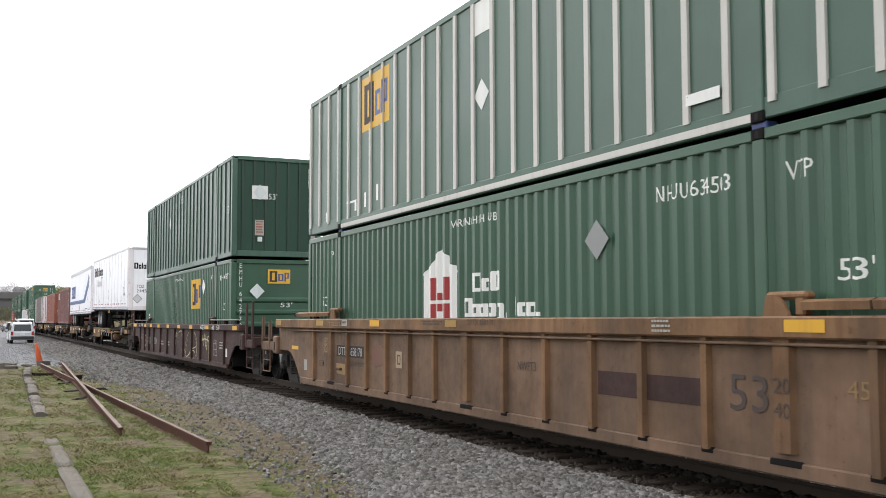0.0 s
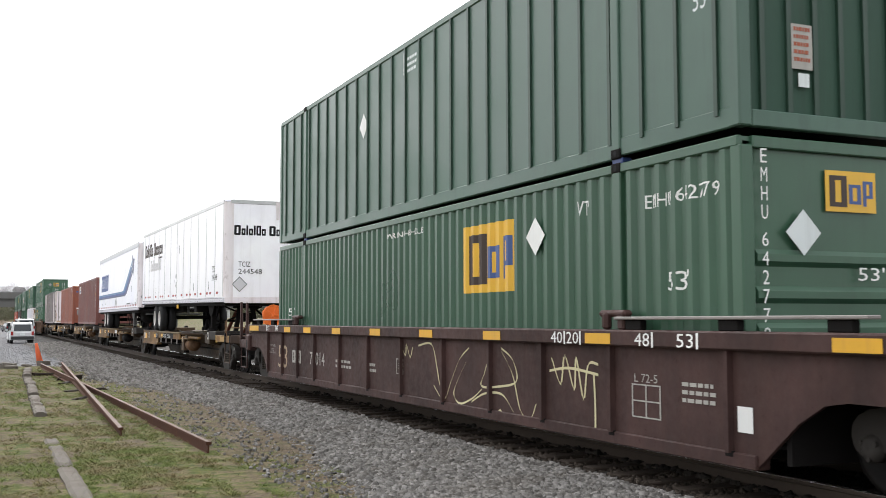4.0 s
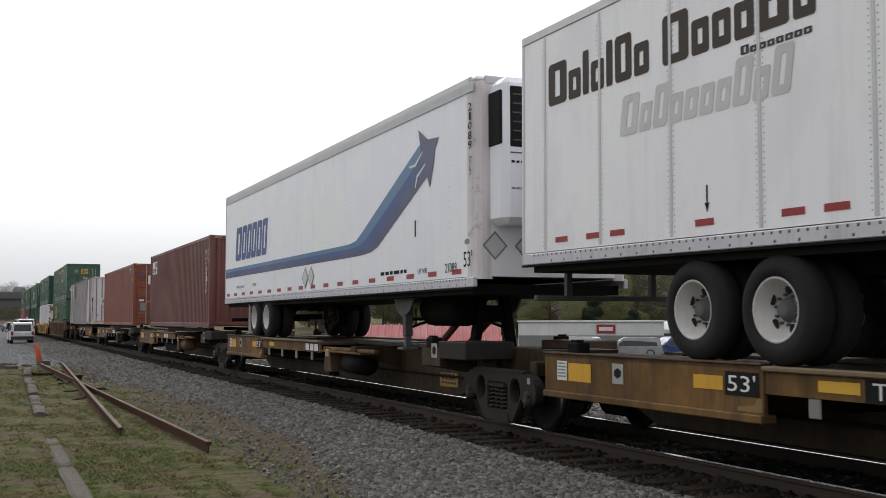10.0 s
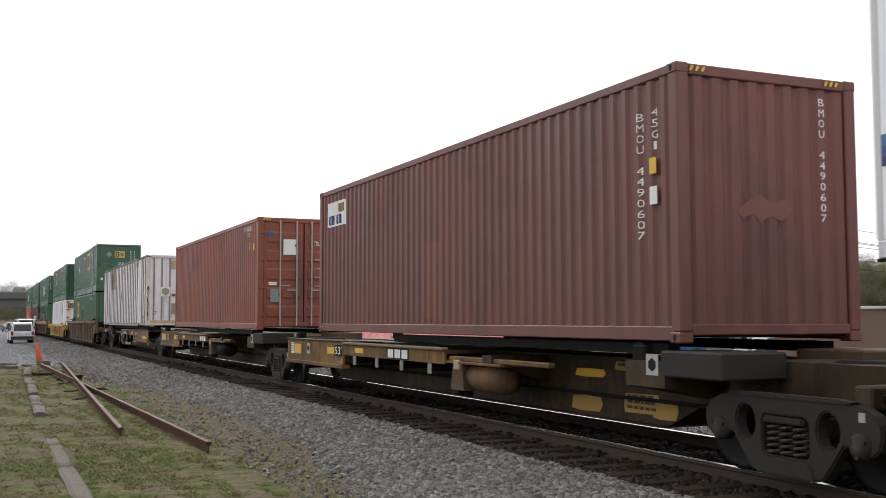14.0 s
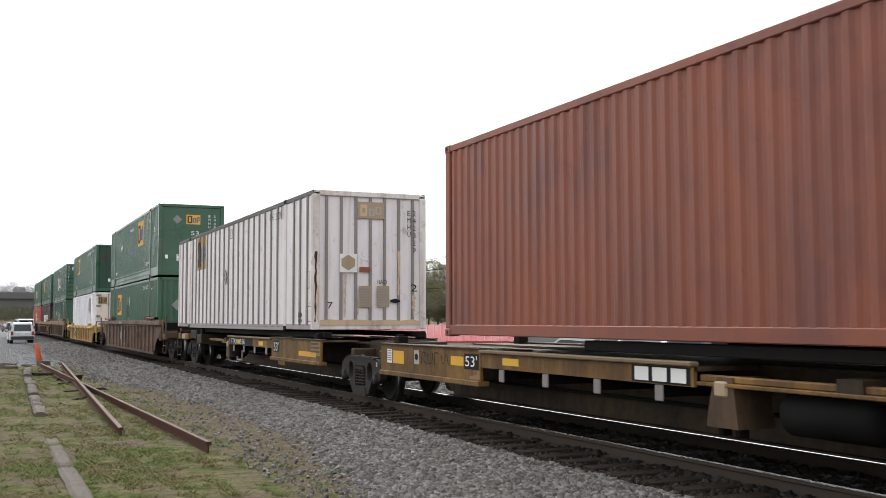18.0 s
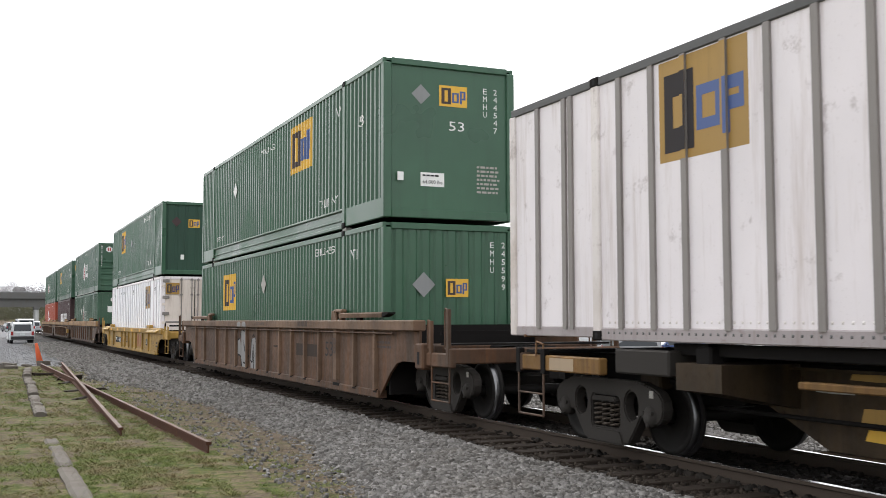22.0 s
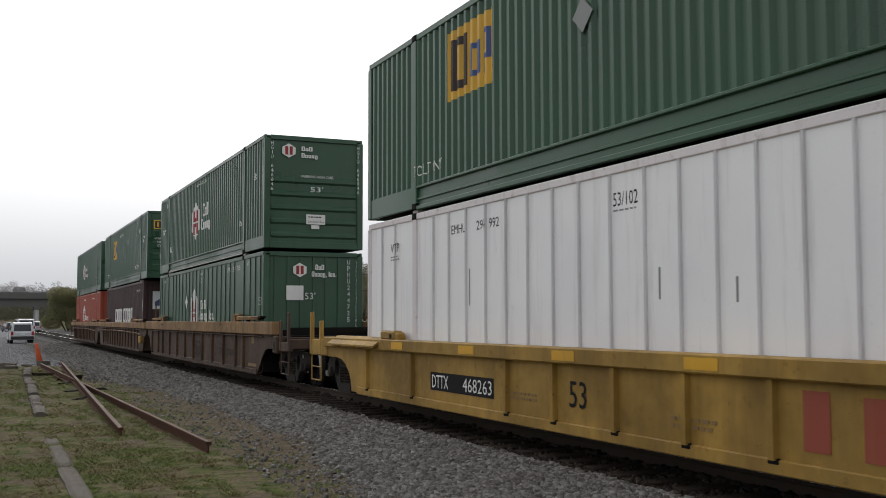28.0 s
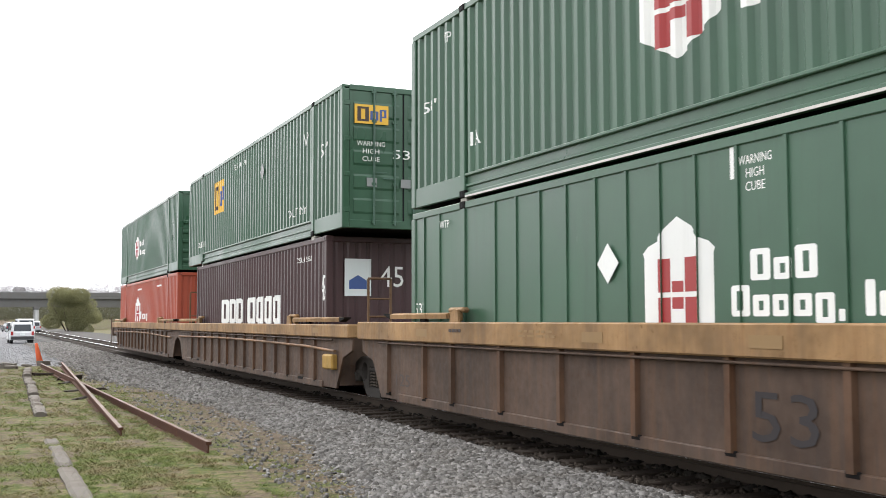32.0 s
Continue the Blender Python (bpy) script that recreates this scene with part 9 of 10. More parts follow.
mark_end(c, -0.40, -0.10, 6.0, 6.12, P_WHITE, ye, blocks("TsT"), name="lettering")
mark_end(c, -0.40, 0.04, 5.82, 5.94, P_WHITE, ye, blocks("Tsssp"), name="lettering")
mark_end(c, -0.42, 0.48, 5.29, 5.36, P_WHITE, ye, None, "WARNING HIGH CUBE")
mark_end(c, -0.15, 0.2, 4.92, 5.06, P_WHITE, ye, None, "53'")
mark_end(c, -0.26, 0.26, 4.06, 4.32, P_WHITE, ye, FULL, name="label_plate")
mark_end(c, -0.22, 0.22, 4.09, 4.16, P_BLACK, ye - 0.004, None, "24,000 lbs")
mark_end(c, -0.20, 0.18, 4.21, 4.27, P_BLACK, ye - 0.004, bars(1, 3), name="small_writing")
mark_end(c, -0.12, 0.10, 3.94, 4.04, P_WHITE, ye, FULL, name="label_plate")
for i, s in enumerate("HGIU 646046"):
    if s != " ":
        mark_end(c, -1.22, -1.15, 6.12 - i * 0.12, 6.21 - i * 0.12, P_WHITE, ye, None, s)
        mark_end(c, 1.14, 1.21, 6.12 - i * 0.12, 6.21 - i * 0.12, P_WHITE, ye, None, s)

SLACK, ASIDE = 0.70, -0.07
car, c0 = well_car(PQ + ", middle unit", 119.05, 137.4, CAR_BROWN, CAR_SAND, CAR_RUST, front="joint", rear="joint", chord=(1.19, 1.45))
truck(car, 137.8 - c0)
reflectors(car, c0, (136.0, 131.5, 126.0, 121.0), 1.27, 1.38, P_MUSTARD, 0.42)
part("side_pipe", Kit().pipe([(-1.53, y, z) for y, z in ((-8.4, 0.92), (-6.5, 0.98), (-2.0, 1.02), (2.0, 1.03), (6.0, 1.0), (8.4, 0.98))], 0.03), CAR_TAN, car, "tan air pipe along the side")
part("end_ladder", Kit().pipe([(-1.0, -8.8, 1.3), (-1.0, -8.8, 2.35), (-0.55, -8.8, 2.35), (-0.55, -8.8, 1.3)], 0.025).pipe([(-1.0, -8.8, 1.6), (-0.55, -8.8, 1.6)], 0.02).pipe([(-1.0, -8.8, 1.95), (-0.55, -8.8, 1.95)], 0.02), CAR_TAN, car)
part("valve_box", Kit().box(-1.56, -1.42, -8.3, -7.7, 0.55, 0.85, 0.03), CAR_YELLOW, car, "yellow valve lever and box")
cq = 128.2
posts = (122.1, 134.0)
c = container("plum-brown corrugated container with white lettering, lower of a stack", 128.0, 13.716, ZL, HL, PLUM, period=0.27, end="corr", hw=1.28)
mark(c, 128.0, 131.15, 124.7, 1.45, 2.15, P_WHITE, blocks("wTT wTTT"), at=-1.286, name="white_lettering")
mark(c, 128.0, 121.5, 121.2, 1.95, 2.5, P_WHITE, None, "45", at=-1.286)
mark(c, 128.0, 123.4, 122.2, 2.85, 2.97, P_WHITE, None, "CSXU 451690", at=-1.286)
ye = -13.716 / 2
mark_end(c, -0.85, -0.25, 2.05, 2.85, P_PALE, ye + 0.02, FULL, name="label_plate", label="pale notice with a blue picture")
mark_end(c, -0.75, -0.35, 2.2, 2.5, P_BLUE, ye + 0.016, [[(0, 0), (1, 0), (1, 0.6), (0.5, 1), (0, 0.6)]], name="notice_figure")
mark_end(c, -0.05, 0.5, 2.25, 2.7, P_WHITE, ye + 0.02, None, "45")
lock_castings(c, 128.0, posts, P_DIRTY)
c = container("green corrugated container with yellow panels and locked doors, stacked above", cq, 16.154, ZU, HU, GREEN, posts=posts, period=0.27, sill=0.34, end="doors", rods=GREEN_OLD)
logo_panel(c, cq, 132.3, 130.95, 4.85, 5.85, -1.30)
mark(c, cq, 126.6, 126.2, 5.2, 5.65, P_GREY, DIAMOND, name="placard", label="grey diamond placard")
mark(c, cq, 121.55, 121.15, 5.05, 5.35, P_WHITE, None, "53'")
mark(c, cq, 134.8, 133.6, 3.95, 4.15, P_WHITE, None, "TOP LIFT ONLY")
mark(c, cq, 124.1, 122.7, 3.95, 4.15, P_WHITE, None, "TOP LIFT ONLY")
mark(c, cq, 129.6, 128.2, 5.9, 6.05, P_WHITE, None, "EMHU 245")
mark(c, cq, 122.8, 122.5, 5.5, 5.8, P_WHITE, None, "VTP")
ye = -16.154 / 2 - 0.012
logo_end(c, -1.02, -0.28, 5.58, 5.98, ye)
for i, s in enumerate(("WARNING", "HIGH", "CUBE")):
    wd = (0.62, 0.36, 0.38)[i]
    mark_end(c, -0.66 - wd / 2, -0.66 + wd / 2, 5.12 - i * 0.16, 5.22 - i * 0.16, P_WHITE, ye, None, s)
mark_end(c, -0.18, 0.30, 4.88, 5.08, P_WHITE, ye, None, "53'")
for x in (-0.75, 0.0):
    mark_end(c, x, x + 0.22, 4.28, 4.46, P_GREY, ye, FULL, name="label_plate")

SLACK = -0.15
car, c0 = well_car(PQ + ", trailing unit", 138.2, 156.7, CAR_BROWN, CAR_SAND, CAR_RUST, front="joint", chord=(1.19, 1.45))
part("side_pipe", Kit().pipe([(-1.53, y, z) for y, z in ((-8.4, 0.92), (-2.0, 1.02), (6.0, 1.0), (8.4, 0.98))], 0.03), CAR_TAN, car, "tan air pipe along the side")
part("end_ladder", Kit().pipe([(-1.0, -9.1, 1.3), (-1.0, -9.1, 2.55), (-0.55, -9.1, 2.55), (-0.55, -9.1, 1.3)], 0.03).pipe([(-1.0, -9.1, 1.7), (-0.55, -9.1, 1.7)], 0.02), CAR_TAN, car)
crr = 147.35
posts = (141.4, 153.3)
c = container("orange-red container with white gabled logo, lower of a stack", crr, 16.154, ZL, HL, ORANGE, period=0.3, posts=posts, end="corr")
house_logo(c, crr, 150.2, 148.7, 1.5, 2.62, -1.30)
mark(c, crr, 148.6, 146.6, 1.6, 1.95, P_WHITE, blocks("Tsssp"), name="white_lettering")
mark(c, crr, 149.5, 148.2, 2.85, 3.0, P_WHITE, bars(1, 5), name="small_writing")
mark(c, crr, 144.2, 143.0, 2.85, 3.0, P_WHITE, bars(1, 3), name="small_writing")
for i, s in enumerate("HGIU"):
    mark_end(c, 0.35, 0.5, 2.9 - i * 0.3, 3.1 - i * 0.3, P_WHITE, -16.154 / 2 + 0.02, None, s)
lock_castings(c, crr, posts, P_DIRTY)
c = container("green corrugated container with white hexagon logo, rearmost of the train", crr, 16.154, ZU, HU, GREEN, posts=posts, period=0.27, sill=0.34, end="bars")
house_logo(c, crr, 150.6, 149.2, 4.35, 5.5, -1.30, HEXAGON)
mark(c, crr, 149.0, 148.0, 4.95, 5.2, P_WHITE, blocks("TsT"), name="white_lettering")
mark(c, crr, 149.0, 147.4, 4.55, 4.8, P_WHITE, blocks("Tsssp"), name="white_lettering")
mark_end(c, -0.80, -0.45, 5.7, 6.05, P_WHITE, -16.154 / 2 - 0.004, HEXAGON, name="logo_shape", label="white hexagon")
# ---- vehicles on the lot ----
CAR_WHITE = paint("white_car_paint", (0.52, 0.53, 0.54), 0.25, wear=0.15, dirt=(0.4, 0.4, 0.4), streak=False)
CAR_SILVER = paint("silver_car_paint", (0.40, 0.41, 0.43), 0.28, wear=0.15, streak=False)
CAR_DARK = paint("dark_car_paint", (0.05, 0.055, 0.07), 0.25, wear=0.1, streak=False)
CAR_BLUE = paint("blue_car_paint", (0.07, 0.12, 0.30), 0.25, wear=0.1, streak=False)
PLASTIC = paint("dark_plastic", (0.03, 0.03, 0.032), 0.5, wear=0.2, streak=False)
m_, n_, l_, b_ = nodes_of("car_glass")
b_.inputs["Base Color"].default_value = (0.02, 0.025, 0.03, 1)
b_.inputs["Roughness"].default_value = 0.05
CAR_GLASS = m_
TAIL = paint("tail_lamp_red", (0.35, 0.02, 0.02), 0.2, wear=0.05, streak=False)


def vehicle(name, label, x, y, turn, mat, L=4.7, W=1.86, H=1.78, hood=1.2, tail=0.15, z=-0.30, rack=False):
    """A parked car or van; it points along +y before turning, so its tail faces the camera."""
    ob = new(name)
    ob.matrix_world = pose(x, y, z, 0, 0, turn)
    tagged(ob, label, "car", "parked vehicles")
    h, w = L / 2, W / 2
    belt = H * 0.56
    part("body", Kit().prism([(-h, 0.42), (-h + 0.08, 0.30), (h - 0.1, 0.30), (h, 0.45), (h - 0.02, belt - 0.22), (h - hood, belt), (-h + 0.06, belt), (-h, belt - 0.1)], "x", -w, w), mat, ob)
    k = Kit()
    a = [(-h + 0.06, belt), (h - hood, belt), (h - hood - 0.75, H - 0.06), (h - hood - 1.0, H), (-h + tail + 0.2, H), (-h + tail, H - 0.08)]
    lo, hi = w - 0.02, w - 0.16
    v = [(-(lo if p[1] < belt + 0.05 else hi), p[0], p[1]) for p in a] + [((lo if p[1] < belt + 0.05 else hi), p[0], p[1]) for p in a]
    n = len(a)
    k.add(v, [tuple(range(n))[::-1], tuple(range(n, 2 * n))] + [(i, (i + 1) % n, n + (i + 1) % n, n + i) for i in range(n)])
    part("cabin", k, mat, ob)
    part("rear_window", Kit().add([(-w + 0.22, -h + 0.045, belt + 0.06), (w - 0.22, -h + 0.045, belt + 0.06), (w - 0.27, -h + tail - 0.03, H - 0.18), (-w + 0.27, -h + tail - 0.03, H - 0.18)], [(0, 1, 2, 3)]), CAR_GLASS, ob)
    part("windscreen", Kit().add([(-w + 0.12, h - hood + 0.01, belt + 0.05), (w - 0.12, h - hood + 0.01, belt + 0.05), (w - 0.24, h - hood - 0.74, H - 0.1), (-w + 0.24, h - hood - 0.74, H - 0.1)], [(0, 1, 2, 3)]), CAR_GLASS, ob)
    for s in (-1, 1):
        part("side_window", Kit().add([(s * (w - 0.015), -h + 0.35, belt + 0.05), (s * (w - 0.015), h - hood - 0.2, belt + 0.05), (s * (w - 0.145), h - hood - 0.9, H - 0.14), (s * (w - 0.145), -h + 0.45, H - 0.14)], [(0, 1, 2, 3)]), CAR_GLASS, ob)
        part("tail_lamp", Kit().box(s * (w - 0.02), s * (w - 0.2), -h - 0.015, -h + 0.1, belt - 0.28, belt + 0.02, 0.015), TAIL, ob)
        part("door_mirror", Kit().box(s * (w + 0.02), s * (w + 0.2), h - hood - 0.45, h - hood - 0.3, belt + 0.0, belt + 0.16, 0.03), mat, ob)
        for yy in (-h + 0.85, h - 0.9):
            wheel = part("wheel", Kit().lathe([(s * (w - 0.22), 0.0), (s * (w - 0.22), 0.32), (s * (w - 0.18), 0.35), (s * (w - 0.04), 0.35), (s * w, 0.32), (s * w, 0.22), (s * (w - 0.04), 0.0)], "x", (0, yy, 0.35), 18), RUBBER, ob)
            part("hub", Kit().lathe([(s * (w + 0.002), 0.21), (s * (w - 0.02), 0.0)], "x", (0, yy, 0.35), 14, False), P_GREY, wheel)
        if rack:
            part("roof_rail", Kit().box(s * (w - 0.25), s * (w - 0.2), -h + 0.5, h - hood - 1.1, H + 0.02, H + 0.07, 0.01), PLASTIC, ob)
    part("rear_bumper", Kit().box(-w + 0.02, w - 0.02, -h - 0.08, -h + 0.1, 0.34, 0.58, 0.03), mat if not rack else PLASTIC, ob)
    part("number_plate", Kit().box(-0.17, 0.17, -h - 0.02, -h, belt - 0.28, belt - 0.13), P_PALE, ob)
    return ob


vehicle("suv", "white estate car with roof rails parked on the lot", 2.97, 88.5, 2, CAR_WHITE, 4.6, 1.70, 1.66, rack=True)
vehicle("pickup_van", "white van parked beyond the estate car", 4.85, 134.0, 4, CAR_WHITE, 5.2, 2.0, 2.0, 0.9)
vehicle("car", "silver car parked beyond the van", 7.5, 170.0, 3, CAR_SILVER, 4.5, 1.8, 1.7)
vehicle("car", "dark car parked far along the lot", 4.5, 184.0, 10, CAR_DARK, 4.5, 1.8, 1.5)
vehicle("car", "white car parked far along the lot", 5.5, 162.0, 3, CAR_WHITE, 4.5, 1.8, 1.9)
vehicle("car", "silver car parked far along the lot", 1.6, 177.0, 5, CAR_SILVER, 4.5, 1.8, 2.1)

# ---- road bridge over the track, far off ----
CONCRETE = stone_material("bridge_concrete", (0.10, 0.098, 0.095), (0.18, 0.178, 0.172), False)
CONCRETE_PALE = stone_material("pale_concrete", (0.42, 0.42, 0.41), (0.58, 0.58, 0.57), False)
br = new("road_bridge")
br.matrix_world = pose(21.5, 321.4, -0.45, 0, 0, -1.0)
tagged(br, "grey concrete road bridge over the track", "bridge", "", "")
part("deck", Kit().box(-170, 170, -5.5, 5.5, 8.2, 8.9), CONCRETE, br)
for yy in (-5.5, 5.2):
    part("parapet", Kit().box(-170, 170, yy, yy + 0.3, 8.9, 10.0, 0.04), CONCRETE, br)
    part("parapet_rail", Kit().box(-170, 170, yy + 0.1, yy + 0.2, 10.2, 10.3), P_GREY, br)
for i in range(5):
    part("girder", Kit().box(-170, 170, -4.6 + i * 2.3, -4.2 + i * 2.3, 5.9, 8.2), CONCRETE, br)
for xx in (-60, -33, -6.6, 21, 48, 75):
    part("pier_cap", Kit().box(xx - 0.8, xx + 0.8, -5.0, 5.0, 5.1, 5.9, 0.1), CONCRETE, br)
    for yy in (-4.0, 0, 4.0):
        part("pier_column", Kit().rod((xx, yy, -1.2), (xx, yy, 5.15), 0.62, 14), CONCRETE_PALE, br)

# ---- leaves ----
def leaf_material(name, a, b2):
    m, n, l, b = nodes_of(name)
    g = n.new("ShaderNodeNewGeometry")
    big = noise_node(n, l, 0.35, 3, 0.6)
    c = mix(n, l, ramp(n, l, g.outputs["Random Per Island"], 0, 1), a, b2)
    c = mix(n, l, ramp(n, l, big.outputs["Fac"], 0.4, 0.7, cb=(0.5, 0.5, 0.5, 1)), c, tuple(v * 0.75 for v in a))
    l.new(c, b.inputs["Base Color"])
    b.inputs["Roughness"].default_value = 0.75
    thin, both = n.new("ShaderNodeBsdfTranslucent"), n.new("ShaderNodeMixShader")     # thin leaves let light through
    l.new(c, thin.inputs["Color"])
    both.inputs["Fac"].default_value = 0.4
    l.new(b.outputs["BSDF"], both.inputs[1])
    l.new(thin.outputs["BSDF"], both.inputs[2])
    l.new(both.outputs["Shader"], next(o for o in n if o.type == "OUTPUT_MATERIAL").inputs["Surface"])
    return m


SPRING = leaf_material("spring_leaf", (0.19, 0.205, 0.095), (0.28, 0.28, 0.135))
OLIVE = leaf_material("olive_leaf", (0.165, 0.155, 0.098), (0.235, 0.215, 0.140))
SCRUB = leaf_material("far_scrub_leaf", (0.075, 0.078, 0.045), (0.13, 0.125, 0.075))
BUSH = leaf_material("bush_leaf", (0.16, 0.165, 0.075), (0.29, 0.275, 0.14))
PINE = leaf_material("pine_needle", (0.025, 0.042, 0.025), (0.06, 0.085, 0.05))
BARE = leaf_material("bare_twig", (0.21, 0.17, 0.15), (0.38, 0.32, 0.29))
# far twigs: the haze of distance is mixed into this pale colour
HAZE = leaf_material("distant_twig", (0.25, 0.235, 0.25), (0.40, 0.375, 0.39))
BARK = paint("bark", (0.085, 0.065, 0.050), 0.9, wear=0.4, streak=False)


def leaves(rg, centres, radii, count, size):
    """Leaf clumps scattered in the shells of a set of lobes."""
    n = len(centres)
    w = (radii ** 2).prod(axis=1) ** (1 / 3)
    pick = rg.choice(n, count, p=w / w.sum())
    d = rg.normal(size=(count, 3))
    d /= np.linalg.norm(d, axis=1)[:, None]
    rr = rg.uniform(0.55, 1.05, count) ** 0.6
    p = centres[pick] + d * radii[pick] * rr[:, None]
    u = rg.normal(size=(count, 3))
    u /= np.linalg.norm(u, axis=1)[:, None]
    v = np.cross(u, rg.normal(size=(count, 3)))
    v /= np.linalg.norm(v, axis=1)[:, None]
    s = size * rg.uniform(0.5, 1.4, count)[:, None]
    q = np.stack([p - u * s, p + v * s * 0.6, p + u * s, p - v * s * 0.6], 1)
    return q.reshape(-1, 3), np.arange(count * 4).reshape(-1, 4)


def tree_meshes(seed, h, w, leaf, count, size, low=0.25, bare=False):
    """A trunk with limbs, and a crown of many small clumps."""
    rg = np.random.default_rng(seed)
    k = Kit()
    top = h * 0.8
    k.rod((0, 0, -0.5), (0, 0, h * 0.35), h * 0.022, 8, h * 0.016)
    k.rod((0, 0, h * 0.35), (rg.uniform(-0.3, 0.3), rg.uniform(-0.3, 0.3), top), h * 0.016, 7, h * 0.004)
    lobes, rad = [], []
    for i in range(16):
        a, z = rg.uniform(0, 6.28), h * rg.uniform(low, 0.9)
        reach = w * 0.5 * (1 - abs((z / h - 0.55)) * 0.9) * rg.uniform(0.4, 0.95)
        p = (math.cos(a) * reach, math.sin(a) * reach, z)
        k.rod((0, 0, z * 0.75), p, h * 0.007, 5, h * 0.002)
        lobes.append(p)
        rad.append(w * rg.uniform(0.13, 0.24) * np.array([1, 1, 0.8]))
    lobes.append((0, 0, h * 0.85))
    rad.append(w * 0.2 * np.array([1, 1, 1.1]))
    v, f = leaves(rg, np.array(lobes), np.array(rad), count, size)
    return k.mesh("trunk", BARK), fast_mesh("crown", v, f, leaf)


KINDS = {"spring": [tree_meshes(40 + i, 10, 8.5, SPRING, 30000, 0.085) for i in range(2)],
         "olive": [tree_meshes(50 + i, 10, 8.0, OLIVE, 30000, 0.082) for i in range(3)],
         "pine": [tree_meshes(60 + i, 10, 5.0, PINE, 14000, 0.10, 0.45) for i in range(2)],
         "bare": [tree_meshes(70 + i, 10, 8.0, BARE, 20000, 0.06) for i in range(2)]}
TREE_WORDS = {"spring": "deciduous tree with fresh spring leaves", "olive": "deciduous tree in thin olive-green leaf", "pine": "dark green pine tree", "bare": "tree with bare brown-grey twigs"}


def tree(kind, x, y, h, seed, z=None, wide=1.0):
    r = random.Random(seed)
    ob = new("tree")
    z = float(ground_z(np.array([x]), np.array([y]))[0]) if z is None else z
    s = h / 10.0
    ob.matrix_world = pose(x, y, z, 0, 0, r.uniform(0, 360)) @ Matrix.Diagonal((s * wide, s * wide, s, 1))
    tagged(ob, TREE_WORDS[kind] + " in the woods beyond the track", "tree", "trees beyond the track")
    tm, cm_ = r.choice(KINDS[kind])
    for nm, me in (("trunk", tm), ("crown", cm_)):
        o = new(nm, me)
        o.parent = ob
    return ob


def polar(px_az, dist):
    a = radians(px_az)
    return dist * math.sin(a), dist * math.cos(a)


rt = random.Random(21)
# woods beyond the track, seen through the gaps: near rank, then ranks behind it
for az, dist, hgt, kind in ((28.2, 128, 9.5, "olive"), (30.0, 121, 8.2, "spring"), (31.5, 135, 10, "bare"), (32.8, 125, 10.2, "olive"), (33.9, 119, 7.5, "spring"), (35.1, 132, 9.6, "olive"),
                            (36.4, 125, 8.4, "olive"), (37.6, 138, 10.2, "bare"), (38.7, 127, 8.6, "olive"), (39.9, 136, 9.0, "olive"), (41.0, 131, 9.2, "spring"), (42.3, 140, 9.6, "olive"),
                            (43.6, 129, 8.8, "olive"), (44.8, 137, 9.6, "olive"), (46.2, 128, 9.0, "olive"), (47.6, 135, 9.4, "spring"), (49.0, 130, 9.4, "olive"), (50.3, 136, 10, "olive"),
                            (26.3, 135, 9.5, "spring"), (24.5, 132, 9, "olive"), (22.6, 141, 10, "spring"), (20.8, 136, 9, "olive"), (18.9, 145, 9, "spring"), (17.1, 151, 9, "olive"), (31.0, 108, 5.0, "spring"), (34.6, 104, 4.0, "pine"), (32.3, 106, 5.2, "pine")):
    x, y = polar(az, dist)
    tree(kind, x, y, hgt, int(az * 10))
for i in range(46):
    az = 16.1 + i * 0.79 + rt.uniform(-0.3, 0.3)
    x, y = polar(az, rt.uniform(151, 178))
    tree(rt.choice(("olive", "olive", "spring", "bare")), x, y, rt.uniform(7.0, 11.0), 900 + i)
for i in range(30):
    az = 28.2 + i * 0.79 + rt.uniform(-0.3, 0.3)
    x, y = polar(az, rt.uniform(189, 210))
    tree(rt.choice(("pine", "bare", "pine", "bare", "olive")), x, y, rt.uniform(9.5, 13.5), 1300 + i)


# distant woods on the skyline past the bridge, one joined mass
def far_woods(name, az0, az1, dist, z_low, z_high, count, size, mat, label, seed):
    rg = np.random.default_rng(seed)
    n = 240
    az = np.radians(np.linspace(az0, az1, n) + rg.uniform(-0.1, 0.1, n))
    dd = dist + rg.uniform(-30, 30, n)
    zz = z_low + (z_high - z_low) * rg.uniform(0.35, 1.0, n)
    c = np.c_[dd * np.sin(az), dd * np.cos(az), zz * 0.62]
    r = np.c_[np.full(n, dist * 0.0075), np.full(n, dist * 0.0075), zz * 0.38]
    v, f = leaves(rg, c, r, count, size)
    ob = new(name, fast_mesh(name, v, f, mat))
    return tagged(ob, label, "woods", "", "stuff")


far_woods("far_woods", -13.29, 12.43, 501, 11, 19.5, 150000, 0.26, HAZE, "bare woods on the skyline, haze put into their grey-violet colour", 31)
far_woods("far_woods", -7.45, 17.08, 363, 4, 8.5, 80000, 0.22, SCRUB, "low green scrub and trees below the bridge", 32)
far_woods("far_woods", 2.12, 18.93, 427, 6.5, 12.5, 60000, 0.22, HAZE, "bare woods beyond the bridge, haze put into their colour", 33)
for x, y, h in ((16.5, 502, 18.4),):
    tree("pine", x, y, h * 0.93, 77, z=0)

# the big bush beside the track
rg_ = np.random.default_rng(5)
lob, rad = [], []
for i in range(26):
    a, z = rg_.uniform(0, 6.28), rg_.uniform(0.8, 6.8)
    reach = 3.4 * math.sqrt(max(0.05, 1 - (z / 8.2) ** 2)) * rg_.uniform(0.3, 1.0)
    lob.append((math.cos(a) * reach, math.sin(a) * reach, z))
    rad.append(rg_.uniform(0.9, 1.6) * np.ones(3))
